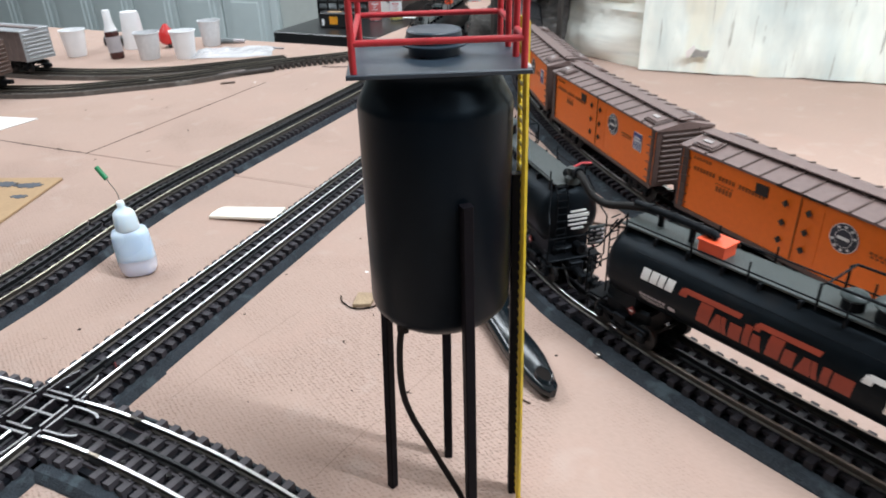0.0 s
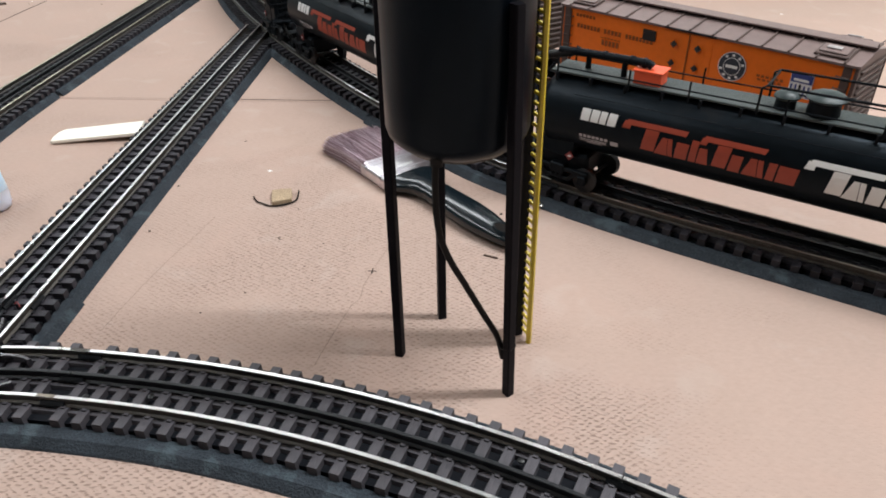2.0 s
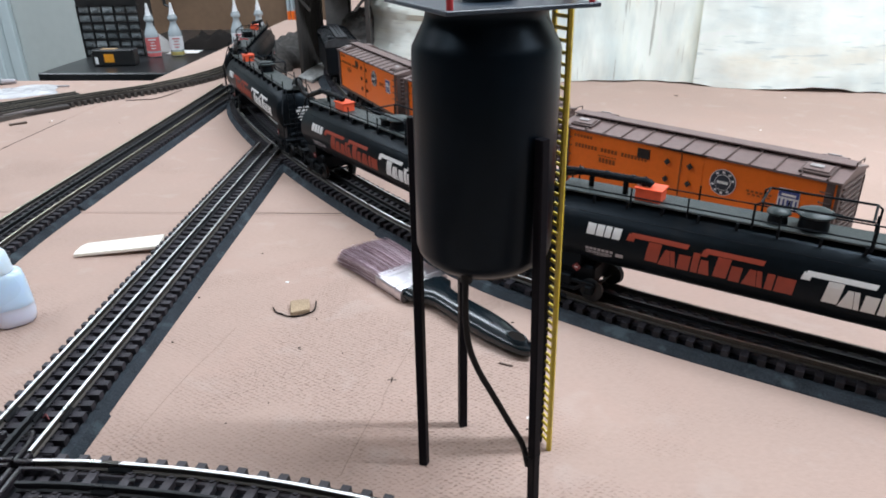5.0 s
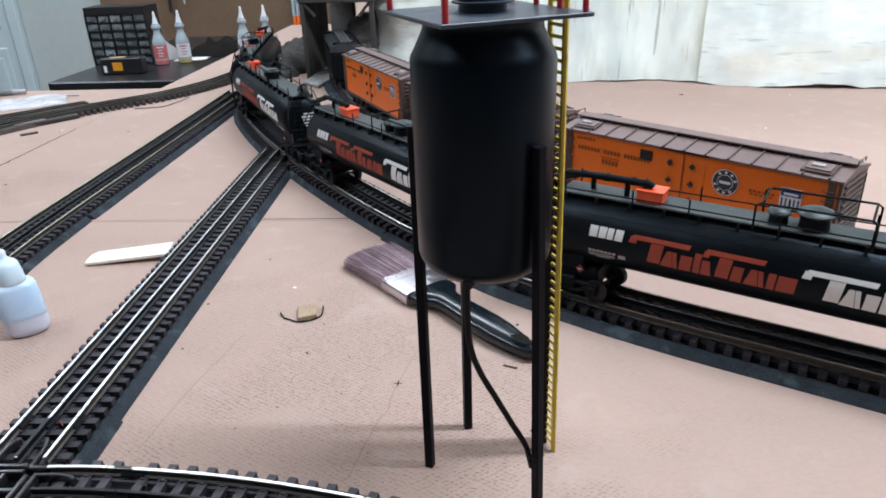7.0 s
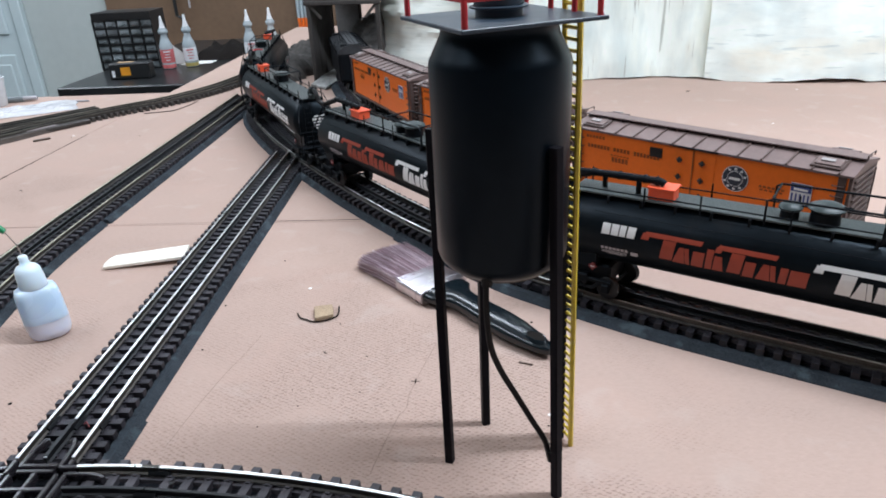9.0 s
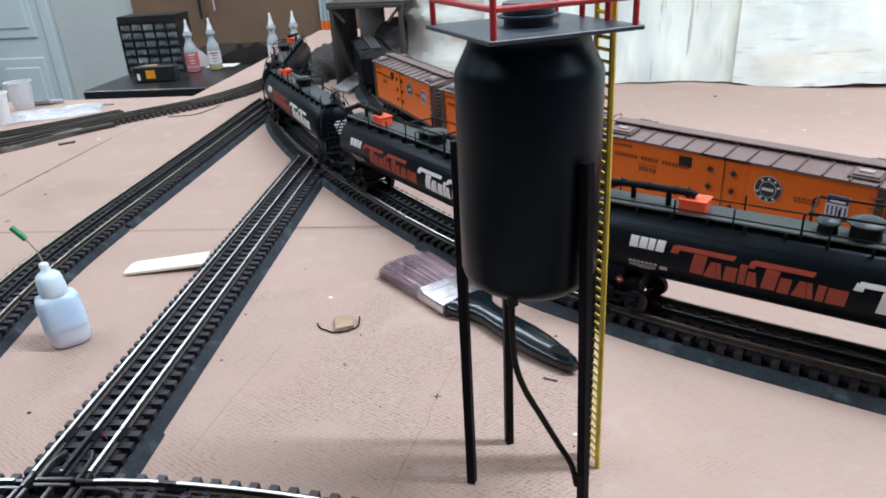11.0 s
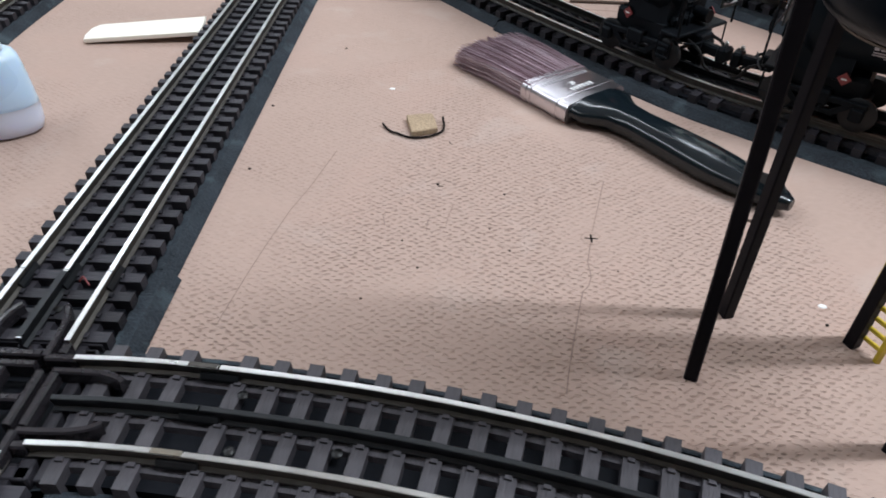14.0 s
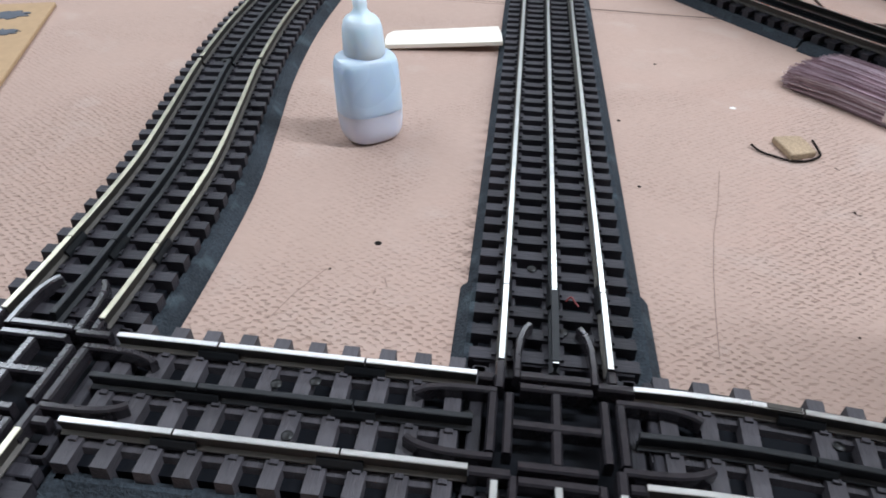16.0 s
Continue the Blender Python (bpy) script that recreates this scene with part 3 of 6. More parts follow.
mark([(-0.1625, 0.4500), (-0.1665, 0.4325), (-0.1725, 0.4070)], 0.0005)
mark([(-0.1740, 0.3985), (-0.1768, 0.3840), (-0.1762, 0.3745), (-0.1778, 0.3685), (-0.1806, 0.3648), (-0.1826, 0.3556), (-0.1856, 0.3414), (-0.1897, 0.3199), (-0.1912, 0.3100), (-0.1938, 0.3102)], 0.0006)
mark([(-0.3022, 0.4657), (-0.3084, 0.4321), (-0.3138, 0.4095), (-0.3184, 0.3812), (-0.3215, 0.3569), (-0.3240, 0.3330)], 0.0004)
mark([(-0.2698, 0.4093), (-0.2681, 0.4023)], 0.0004)
mark([(-0.2486, 0.3995), (-0.2486, 0.4078), (-0.2477, 0.4106)], 0.0004)
mark([(-0.2400, 0.4043), (-0.2394, 0.4115), (-0.2376, 0.4219)], 0.0004)
mark([(-0.2472, 0.4395), (-0.2456, 0.4367), (-0.2436, 0.4369)], 0.0006, "hair_scrap", M_DARK)
mark([(-0.2430, 0.4815), (-0.2424, 0.4795), (-0.2412, 0.4785)], 0.0006, "hair_scrap", M_DARK)
rnd = random.Random(21)
mark([(-0.8001 + rnd.uniform(-0.0004, 0.0004), 0.699 + 0.0215 * k) for k in range(20)], 0.0023, "panel_joint", M_JOINT)
mark([(-0.797 - 0.026 * k, 0.6978 + rnd.uniform(-0.0004, 0.0004)) for k in range(20)], 0.0022, "panel_joint", M_JOINT)
for k in range(14):
    x, y = (-0.8001 + rnd.uniform(-0.001, 0.001), rnd.uniform(0.70, 0.95)) if k % 2 else (rnd.uniform(-1.02, -0.80), 0.6978 + rnd.uniform(-0.001, 0.001))
    part("chipped_edge", lathe([(0.0022, 0.0001), (0.0016, 0.0002)], 7, sx=1.0 + (k % 2 == 0) * 1.5, sy=1.0 + (k % 2) * 1.5, at=(x, y, 0)), M_JOINT, table)
mark([(-0.795 + 0.0215 * k, 0.6981 + 0.0045 * (k / 20) + rnd.uniform(-0.0004, 0.0004)) for k in range(23)], 0.0011, "panel_joint", M_PENCIL)
mark([(-0.365 + 0.0185 * k, 0.7021 + 0.0012 * (k / 10) + rnd.uniform(-0.0003, 0.0003)) for k in range(10)], 0.0016, "panel_joint", M_JOINT)
mark([(-0.1735 + 0.0046 * math.cos(a), 0.4015 + 0.0046 * math.sin(a)) for a in np.linspace(0.3, 5.6, 18)], 0.0003, "pencil_ring")
mark([(-0.4712, 0.3560), (-0.4790, 0.3395), (-0.4835, 0.3250)], 0.0004)
mark([(-0.4475, 0.3545), (-0.4455, 0.3490)], 0.0005)
mark([(-0.4495, 0.3480), (-0.4498, 0.3440)], 0.0005)
mark([(-0.1765, 0.4015), (-0.1705, 0.4015)], 0.0009, "cross_mark", M_DARK)
mark([(-0.1735, 0.3985), (-0.1735, 0.4045)], 0.0009, "cross_mark", M_DARK)
for x, y, r in ((-0.455, 0.376, 0.0016), (-0.089, 0.480, 0.0013), (-0.349, 0.512, 0.0011), (-0.343, 0.443, 0.001), (-0.321, 0.600, 0.001), (-0.470, 0.356, 0.0006),
                (-0.246, 0.439, 0.0007), (-0.085, 0.354, 0.0008), (0.2353, 1.286, 0.004), (-0.213, 0.433, 0.0007),
                (-0.2503, 0.3735, 0.0006), (-0.2713, 0.3522, 0.0006), (-0.2588, 0.3916, 0.0005), (-0.1642, 0.3793, 0.0004), (-0.2107, 0.389, 0.0006), (-0.2198, 0.4041, 0.0004)):
    part("nail_hole", lathe([(r, 0.00005), (r * 0.9, 0.0002)], 9, at=(x, y, 0)), M_DARK, table)
for x, y in ((-0.282, 0.542), (-0.083, 0.365), (-0.82, 1.10), (-0.64, 1.35), (0.42, 1.27), (0.05, 0.9), (0.30, 1.05)):
    part("paint_fleck", lathe([(0.0014, 0.00005), (0.0010, 0.0004)], 7, sx=1.4, at=(x, y, 0)), M_PAPER, table)


# ---- tracks ----
def track(name, line, label, ties, rails, beds=(), centre=M_BLACKRAIL, pitch=0.0108, low=False, skip=(), tie=None, bank=(), crown=None):
    """rails, ties and beds: stretches of arc length."""
    t = thing(name, pose(0, 0, 0), label, "model track", "model railway tracks")
    z0, z1 = (0.0078, 0.0120) if low else (TIE_TOP, RAIL_TOP)
    for s0, s1, l, r in beds:
        sec = [(-r, 0.0), (l, 0.0), (l - 0.0006, 0.0012), (l - 0.0046, BED_TOP), (0.0268, BED_TOP), (0.0262, 0.0012), (-0.0262, 0.0012), (-0.0268, BED_TOP), (-r + 0.0046, BED_TOP), (-r + 0.0006, 0.0012)]
        part("roadbed", sweep(line, s0, s1, sec), M_BED, t)
    if not low:
        for s0, s1, l, r in beds:
            # added black sheet over the foam: shade in the tie gaps, put in as colour
            gap_sheet = [(-0.0250, 0.0013), (0.0250, 0.0013), (0.0250, 0.0058), (-0.0250, 0.0058)]
            part("tie_web", sweep(line, s0 + 0.001, s1 - 0.001, gap_sheet), M_BASE_GAP, t, "black sheet added between the ties to stand in for shade")
            for o in (-0.017, 0, 0.017):
                strip = [(o - 0.0042, 0.0050), (o + 0.0042, 0.0050), (o + 0.0036, TIE_TOP - 0.0016), (o - 0.0036, TIE_TOP - 0.0016)]
                part("rail_web", sweep(line, s0 + 0.002, s1 - 0.002, strip), tie or M_TIE, t, "moulded plastic strip under a rail")
    elif bank:
        for s0, s1 in bank:
            part("roadbed", sweep(line, s0, s1, [(-0.031, 0.0), (0.031, 0.0), (0.0292, 0.0072), (-0.0292, 0.0072)]), M_YARDBED, t, "brown-grey moulded roadbed")
    for s0, s1, *own in rails:
        for o in (-0.017, 0, 0.017):
            side, head = (M_RAILSIDE, M_FRAIL if low else own[0] if own else crown or M_STEEL) if o or centre is None else (M_BLACKRAIL, centre)
            part("rail", sweep(line, s0, s1, rail_section(o, z0, z1), 0.012, top=(6, 7, 8)), [side, head], t)
    # joiners clasp the rails' feet where two lengths meet
    cuts = sorted(r[:2] for r in rails)
    for (a, b), (c, d) in zip(cuts, cuts[1:]):
        if c - b < 0.002:
            for o in (-0.017, 0, 0.017):
                joiner = [(o - 0.0024, z0 + 0.0001), (o + 0.0024, z0 + 0.0001), (o + 0.0023, z0 + 0.0012), (o + 0.0014, z0 + 0.0029), (o - 0.0014, z0 + 0.0029), (o - 0.0023, z0 + 0.0012)]
                part("rail_joiner", sweep(line, (b + c) / 2 - 0.0065, (b + c) / 2 + 0.0065, joiner, 0.006), M_BLACKRAIL, t)
    me = tie_mesh("tie", 0.0555, 0.0056, 0.0004 if low else 0.0013, z0, tie or (M_FTIE if low else M_TIE))
    for s0, s1 in ties:
        for s in np.arange(s0, s1, pitch):
            if any(a < s < b for a, b in skip):
                continue
            p, d = line.at(s), line.dir(s)
            ob = new("tie", me)
            ob.parent = t
            ob.matrix_basis = pose(p[0], p[1], random.uniform(-0.0002, 0.0001), 0, 0, math.degrees(math.atan2(d[1], d[0])) + random.uniform(-0.8, 0.8))
    return t


def screws(t, spots, z):
    for x, y in spots:
        bm = lathe([(0.0017, 0), (0.0018, 0.0006), (0.0012, 0.001)], 12, at=(x, y, z))
        part("screw", bm, M_SCREW, t, smooth=True)


sa = LINE_A.near(*CROSS_A)
joint = LINE_A.near(-0.383, 0.3430)
A_END = LINE_A.near(-0.40, 0.925)
track_a = track("straight_track", LINE_A, "straight three-rail model track on dark foam roadbed", [(sa + 0.029, A_END + 0.03), (0.02, sa - 0.028)],
                [(joint + 0.0004, A_END), (sa + HALF, joint), (0.0, sa - HALF)], [(joint + 0.014, A_END, 0.0315, 0.035), (sa + 0.02, joint + 0.0135, 0.034, 0.0372), (0, sa - 0.02, 0.034, 0.036)],
                centre=M_STEEL)
cover = [(-0.0012, RAIL_TOP - 0.0016), (0.0012, RAIL_TOP - 0.0016), (0.0012, RAIL_TOP + 0.0003), (-0.0012, RAIL_TOP + 0.0003)]
part("insulated_rail", sweep(LINE_A, sa + HALF + 0.001, joint - 0.001, cover, 0.006), M_BLACKRAIL, track_a, "blackened middle rail before the crossing")
part("red_wire", tube(curve3([(-0.3787, 0.3407, 0.0106), (-0.3771, 0.3413, 0.0124), (-0.3756, 0.3402, 0.0114), (-0.3742, 0.3390, 0.0104)], 4), 0.00035, 6), M_PLACARD, track_a, "short end of red wire")
screws(track_a, [(-0.3915, 0.3575), (-0.3795, 0.325), (-0.3985, 0.60), (-0.4005, 0.74)], TIE_TOP)
sb, jb = LINE_B.near(*CROSS_B), LINE_B.near(-0.548, 0.340)
track_b = track("curved_track", LINE_B, "gently bending three-rail model track on foam roadbed", [(sb + 0.029, LINE_B.length), (0.02, sb - 0.028)],
                [(jb + 0.0004, LINE_B.near(-0.573, 0.515)), (LINE_B.near(-0.573, 0.5156), LINE_B.length), (sb + HALF, jb), (0, sb - HALF)],
                [(sb + 0.02, LINE_B.near(-0.5865, 0.70), 0.033, 0.0345), (LINE_B.near(-0.5865, 0.7050), LINE_B.length, 0.033, 0.036), (0, sb - 0.02, 0.034, 0.036)], crown=M_TARNISH)
screws(track_b, [(-0.5565, 0.318), (-0.580, 0.522), (-0.5995, 0.60)], TIE_TOP)
c1, c2 = LINE_C.near(*CROSS_B), LINE_C.near(*CROSS_A)
e1 = LINE_C.near(0.02, 0.20)
cj = [LINE_C.near(x, 0.278) for x in (-0.485, -0.441)]
cr = 0.6897
cq = LINE_C.near(-0.045, 0.2165)
track_c = track("front_curve_track", LINE_C, "curving three-rail model track on dark blue-grey roadbed", [(0.0214, c2 + 0.020), (c2 + 0.0340, c2 + 0.0590), (0.6962, 0.9560), (0.9620, 0.990)],
                [(0, c1 - HALF - 0.0015), (c1 + HALF + 0.0015, cj[0]), (cj[0] + 0.0006, cj[1]), (cj[1] + 0.0006, c2 - HALF - 0.0015), (c2 + HALF + 0.0015, cr), (cr + 0.0006, cq), (cq + 0.0006, LINE_C.length)],
                [(0, c1 - 0.03, 0.031, 0.036), (c1 + 0.026, c2 - 0.026, 0.030, 0.034), (c2 + 0.026, LINE_C.length, 0.0325, 0.0385)], pitch=0.01157, tie=M_TIEWORN,
                skip=[(c1 - 0.026, c1 + 0.026), (c2 - 0.026, c2 + 0.026)])
for o, a in ((0.017, 0.6796), (-0.017, 0.6820)):
    end = [(o - 0.0011, RAIL_TOP - 0.0012), (o + 0.0011, RAIL_TOP - 0.0012), (o + 0.0009, RAIL_TOP + 0.0002), (o - 0.0009, RAIL_TOP + 0.0002)]
    part("rail_end", sweep(LINE_C, a, a + 0.0098, end, 0.005), M_RAILSIDE if o > 0 else M_FRAIL, track_c, "dull tarnished rail end")
part("check_rail", sweep(LINE_C, LINE_C.near(-0.018, 0.207), LINE_C.near(0.12, 0.15), rail_section(0.0125, TIE_TOP, RAIL_TOP), top=(6, 7, 8)), [M_RAILSIDE, M_STEEL], track_c)
screws(track_c, [(-0.4665, 0.2865), (-0.407, 0.2845), (-0.531, 0.2715), (-0.533, 0.284), (-0.457, 0.2685), (-0.455, 0.2895), (-0.30, 0.2915), (-0.265, 0.272), (-0.298, 0.270), (-0.08, 0.243)], TIE_TOP)

track_d = track("tank_train_track", LINE_D, "long curving three-rail model track under the tank train", [(0.0084, 0.8400), (0.8508, LINE_D.length)],
                [(0, LINE_D.near(-0.043, 0.518), M_DULLRAIL), (LINE_D.near(-0.043, 0.518) + 0.0006, LINE_D.length)],
                [(0, LINE_D.near(-0.195, 0.67), 0.0375, 0.030), (LINE_D.near(-0.195, 0.67) + 0.003, LINE_D.length, 0.0345, 0.030)], pitch=0.01176)
part("screw", lathe([(0.0018, 0), (0.002, 0.0008), (0.0012, 0.0014)], 12, at=(-0.0595, 0.488, 0.0034)), M_NEEDLE, track_d, "bright steel screw", True)
track("boxcar_track", LINE_E, "curving three-rail model track under the orange cars", [(0.02, LINE_E.length)], [(0, LINE_E.length)], [(0, LINE_E.length, 0.043, 0.030)], pitch=0.0112)
track("yard_track", LINE_F, "tarnished three-rail yard track with worn brown ties", [(0.02, LINE_F.length)], [(0, LINE_F.length)], low=True, centre=M_FRAIL, pitch=0.0115, bank=[(0, LINE_F.near(-0.895, 1.157))])
track("siding_track", LINE_G, "tarnished three-rail siding with worn brown ties", [(0.02, LINE_G.length)], [(0, LINE_G.length)], low=True, centre=M_FRAIL, pitch=0.0115, bank=[(0, LINE_G.length)])

sw = thing("switch_machine", pose(-0.905, 1.112, 0, 0, 0, 51), "dark brown plastic switch machine beside the yard track", "switch machine")
part("housing", bxm(0, 0.0, 0.0038, 0.20, 0.022, 0.0076, bevel=0.002, seg=2), M_SWITCH, sw)
part("cover_plate", bxm(0.02, 0.0, 0.0083, 0.05, 0.012, 0.0013, bevel=0.0004), M_WORN, sw, "worn grey cover plate")
part("lever", tube([(-0.105, 0, 0.006), (-0.12, 0.004, 0.008), (-0.128, 0.0, 0.012)], 0.002), M_NEEDLE, sw)


def bar(points, width, z0, z1, name, material, parent):
    """A moulded bar with a rounded top, bent along points in plan."""
    bm = bmesh.new()
    pts = [Vector((x, y, 0)) for x, y in points]
    w, rings = width / 2, []
    for i, p in enumerate(pts):
        d = (pts[min(i + 1, len(pts) - 1)] - pts[max(i - 1, 0)]).normalized()
        n = Vector((-d.y, d.x, 0))
        rings.append([bm.verts.new(p + n * o + Vector((0, 0, z))) for o, z in ((-w, z0), (w, z0), (w, z1 - 0.0007), (w * 0.62, z1), (-w * 0.62, z1), (-w, z1 - 0.0007))])
    for a, b in zip(rings, rings[1:]):
        for k in range(6):
            bm.faces.new((a[k], b[k], b[(k + 1) % 6], a[(k + 1) % 6]))
    bm.faces.new(rings[0])
    bm.faces.new(rings[-1][::-1])
    bmesh.ops.recalc_face_normals(bm, faces=bm.faces)
    return part(name, bm, material, parent)


def crossing(center, turn, label):
    t = thing("track_crossing", pose(center[0], center[1], 0, 0, 0, turn), label, "track crossing", "track crossings")
    part("base", bxm(0, 0, 0.0022, 0.060, 0.060, 0.002, bevel=0.0004), M_BASE_GAP, t, "recessed black base")
    top, bot = RAIL_TOP - 0.0004, 0.0092
    rot = lambda pts, q: [(x * math.cos(q) - y * math.sin(q), x * math.sin(q) + y * math.cos(q)) for x, y in pts]
    # the cross in the middle, lying a hair lower one way than the other
    bar([(-0.0125, 0), (0.0125, 0)], 0.0030, bot, top - 0.0004, "frog_bar", M_FROG, t)
    bar([(0, -0.0125), (0, 0.0125)], 0.0030, bot, top - 0.0007, "frog_bar", M_FROG, t)
    for k in range(4):
        q = math.pi / 2 * k
        # outer side of the square, the corner stubs, and the U-shaped wing frame on this arm
        bar(rot([(0.0140, -0.0108), (0.0140, 0.0108)], q), 0.0028, bot, top - 0.0001 * k, "frog_side", M_FROG, t)
        bar(rot([(0.0128, 0.0172), (0.0238, 0.0172)], q), 0.0030, bot, top - 0.0002, "frog_corner", M_FROG, t)
        bar(rot([(0.0172, 0.0192), (0.0172, 0.0238)], q), 0.0030, bot, top - 0.0005, "frog_corner", M_FROG, t)
        bar(rot([(0.0188, -0.0105), (0.0188, 0.0105)], q), 0.0028, bot, top - 0.0003, "wing_base", M_FROG, t)
        for w in (-1, 1):
            path = curve3([(0.0178, 0.0119 * w, 0), (0.026, 0.0119 * w, 0), (0.034, 0.0114 * w, 0), (0.0395, 0.0100 * w, 0), (0.0425, 0.0082 * w, 0)], 4)
            bar(rot([(v.x, v.y) for v in path], q), 0.0025, bot, top - 0.0006, "wing_rail", M_FROG, t)
        # the moulded floor strips under the arm
        for x in (0.0235, 0.0300):
            part("frog_tie", bxm(x * math.cos(q), x * math.sin(q), 0.0062, 0.0042 if k % 2 == 0 else 0.052, 0.052 if k % 2 == 0 else 0.0042, 0.0058, bevel=0.0004), M_TIE, t)
    return t


crossing(CROSS_A, 1.85, "black plastic track crossing with wing rails, where two tracks meet")
crossing(CROSS_B, 1.2, "black plastic track crossing with wing rails beside the curved track")

# ---- the water tower ----
TX, TY = -0.1130, 0.3262
tower = thing("water_tower", pose(TX, TY, 0), "black model water tower, a painted drinks can on dowel legs", "water tower")
R = 0.0328
prof = [(0.0, 0.1335), (0.021, 0.1330), (0.0232, 0.1300), (0.0248, 0.1296), (0.0264, 0.1302), (0.0296, 0.1325), (0.0318, 0.1352), (R, 0.1385), (R, 0.2300), (0.0324, 0.2318), (0.0312, 0.2340),
        (0.0288, 0.2388), (0.0270, 0.2425), (0.0265, 0.2450), (0.0272, 0.2468), (0.0268, 0.2478), (0.0, 0.2478)]
part("tank", lathe(prof[1:-1], 64), M_TANK, tower, "satin black painted can", True)
part("bottom_rim", lathe([(0.0236, 0.1300), (0.0240, 0.1290), (0.0250, 0.1288), (0.0256, 0.1296)], 48, cap=False), M_RIM, tower, "bare metal rim with worn paint", True)
legs = {"L": ((-0.0343, 0.0118), (-0.0322, -0.0039)), "B": ((-0.0112, 0.0336), (-0.0112, 0.0303)), "F": ((0.0240, -0.0263), (0.0277, -0.0310)), "R": ((0.0318, 0.0150), (0.0335, 0.0180))}
for (tx, ty), (fx, fy) in legs.values():
    top, foot = Vector((tx, ty, 0.1965)), Vector((fx, fy, 0.0))
    bm = bmesh.new()
    d = (top - foot)
    turn = math.atan2(ty, tx)
    ring = [(0.0024, 0.0019), (0.0019, 0.0024), (-0.0019, 0.0024), (-0.0024, 0.0019), (-0.0024, -0.0019), (-0.0019, -0.0024), (0.0019, -0.0024), (0.0024, -0.0019)]
    rings = []
    for k in range(5):
        c = foot + d * (k / 4)
        rings.append([bm.verts.new((c.x + a * math.cos(turn) - b * math.sin(turn), c.y + a * math.sin(turn) + b * math.cos(turn), c.z)) for a, b in ring])
    for a, b in zip(rings, rings[1:]):
        for k in range(8):
            bm.faces.new((a[k], a[(k + 1) % 8], b[(k + 1) % 8], b[k]))
    bm.faces.new(rings[0][::-1])
    bm.faces.new(rings[-1])
    part("leg", bm, M_LEG, tower)
PT = 26.9
pm = pose(0, 0.0006, 0, 0, 0, PT)


def on_plate(bm):
    bmesh.ops.transform(bm, matrix=pm, verts=bm.verts)
    return bm


PZ, PH = 0.2496, 0.0343
part("platform", on_plate(bxm(0, 0, PZ - 0.0009, 2 * PH, 2 * PH, 0.0018, bevel=0.0003)), M_PLATE, tower, "thin grey-black square platform")
hatch = part("hatch", on_plate(lathe([(0.0106, PZ), (0.0106, PZ + 0.0034)], 40)), M_PLATE, tower, smooth=True)
part("hatch_flange", on_plate(lathe([(0.0118, PZ + 0.0034), (0.0134, PZ + 0.0037), (0.0134, PZ + 0.0044), (0.0118, PZ + 0.0048)], 40)), M_PLATE, hatch, smooth=True)
part("hatch_cap", on_plate(lathe([(0.0108, PZ + 0.0048), (0.0112, PZ + 0.0052), (0.0112, PZ + 0.0092), (0.0106, PZ + 0.0097)], 40)), M_PLATE, hatch, smooth=True)
q = PH - 0.0028
posts = [(-q, -q), (q, -q), (-q, q), (q, q), (q, -0.0118), (q, 0.0082)]
for x, y in posts:
    part("railing_post", on_plate(tube([(x, y, PZ - 0.0004), (x, y, PZ + 0.0272)], 0.00135, 10)), M_RED, tower, "red painted railing post", True)
for z in (0.0108, 0.0262):
    for a, b in (((-q, -q), (q, -q)), ((-q, -q), (-q, q)), ((-q, q), (q, q)), ((q, -q), (q, -0.0118)), ((q, q), (q, 0.0082))):
        part("railing_bar", on_plate(tube([(*a, PZ + z), (*b, PZ + z)], 0.00125, 10)), M_RED, tower, "red painted railing bar", True)
part("glue_bead", on_plate(lathe([(0.0016, PZ), (0.0014, PZ + 0.001), (0.0005, PZ + 0.0016)], 9, at=(q + 0.0012, -q + 0.0008, 0))), M_FILM, tower)
# ladder on the platform's right edge
lad = [((q + 0.0080, -0.0098, 0.0), (q + 0.0045, -0.0098, PZ + 0.013)), ((q + 0.0080, 0.0032, 0.0), (q + 0.0045, 0.0032, PZ + 0.013))]
ladder = part("ladder", on_plate(tube([lad[0][0], lad[0][1]], 0.0015, 6)), M_YELLOW, tower, "yellow painted ladder with close rungs")
part("stile", on_plate(tube([lad[1][0], lad[1][1]], 0.0013, 6)), M_YELLOW, ladder)
for k in range(1, 50):
    f = k / 50
    a, b = (Vector(lad[i][0]).lerp(Vector(lad[i][1]), f) for i in (0, 1))
    part("rung", on_plate(tube([a, b], 0.00095, 6)), M_YELLOW, ladder)
hose_pts = curve3([(-0.0078, -0.0255, 0.136), (-0.0082, -0.0300, 0.120), (-0.0068, -0.0325, 0.100), (-0.0022, -0.0328, 0.085), (0.0058, -0.0312, 0.068), (0.0143, -0.0294, 0.050), (0.0212, -0.0286, 0.036), (0.0243, -0.0280, 0.022)], 6)
hose = part("hose", tube(hose_pts, 0.00155, 10), M_RUBBER, tower, "thin black drain hose tied to a leg", True)
part("hose_fitting", lathe([(0.0028, 0.1285), (0.0028, 0.134)], 16, at=(-0.0078, -0.0262, 0)), M_RUBBER, hose)
part("wire_tie", tube([(0.0262 + 0.0042 * math.cos(a), -0.0288 + 0.0042 * math.sin(a), 0.031) for a in np.linspace(0, 2 * math.pi, 14)], 0.00035, 5), M_RUBBER, hose)


# ---- tank cars ----
TR_, TZ = 0.0275, 0.0695          # tank radius and height of its axis
TL = 0.3240                       # tank length
PIVOT = 0.1390                    # truck pivots from the car's middle
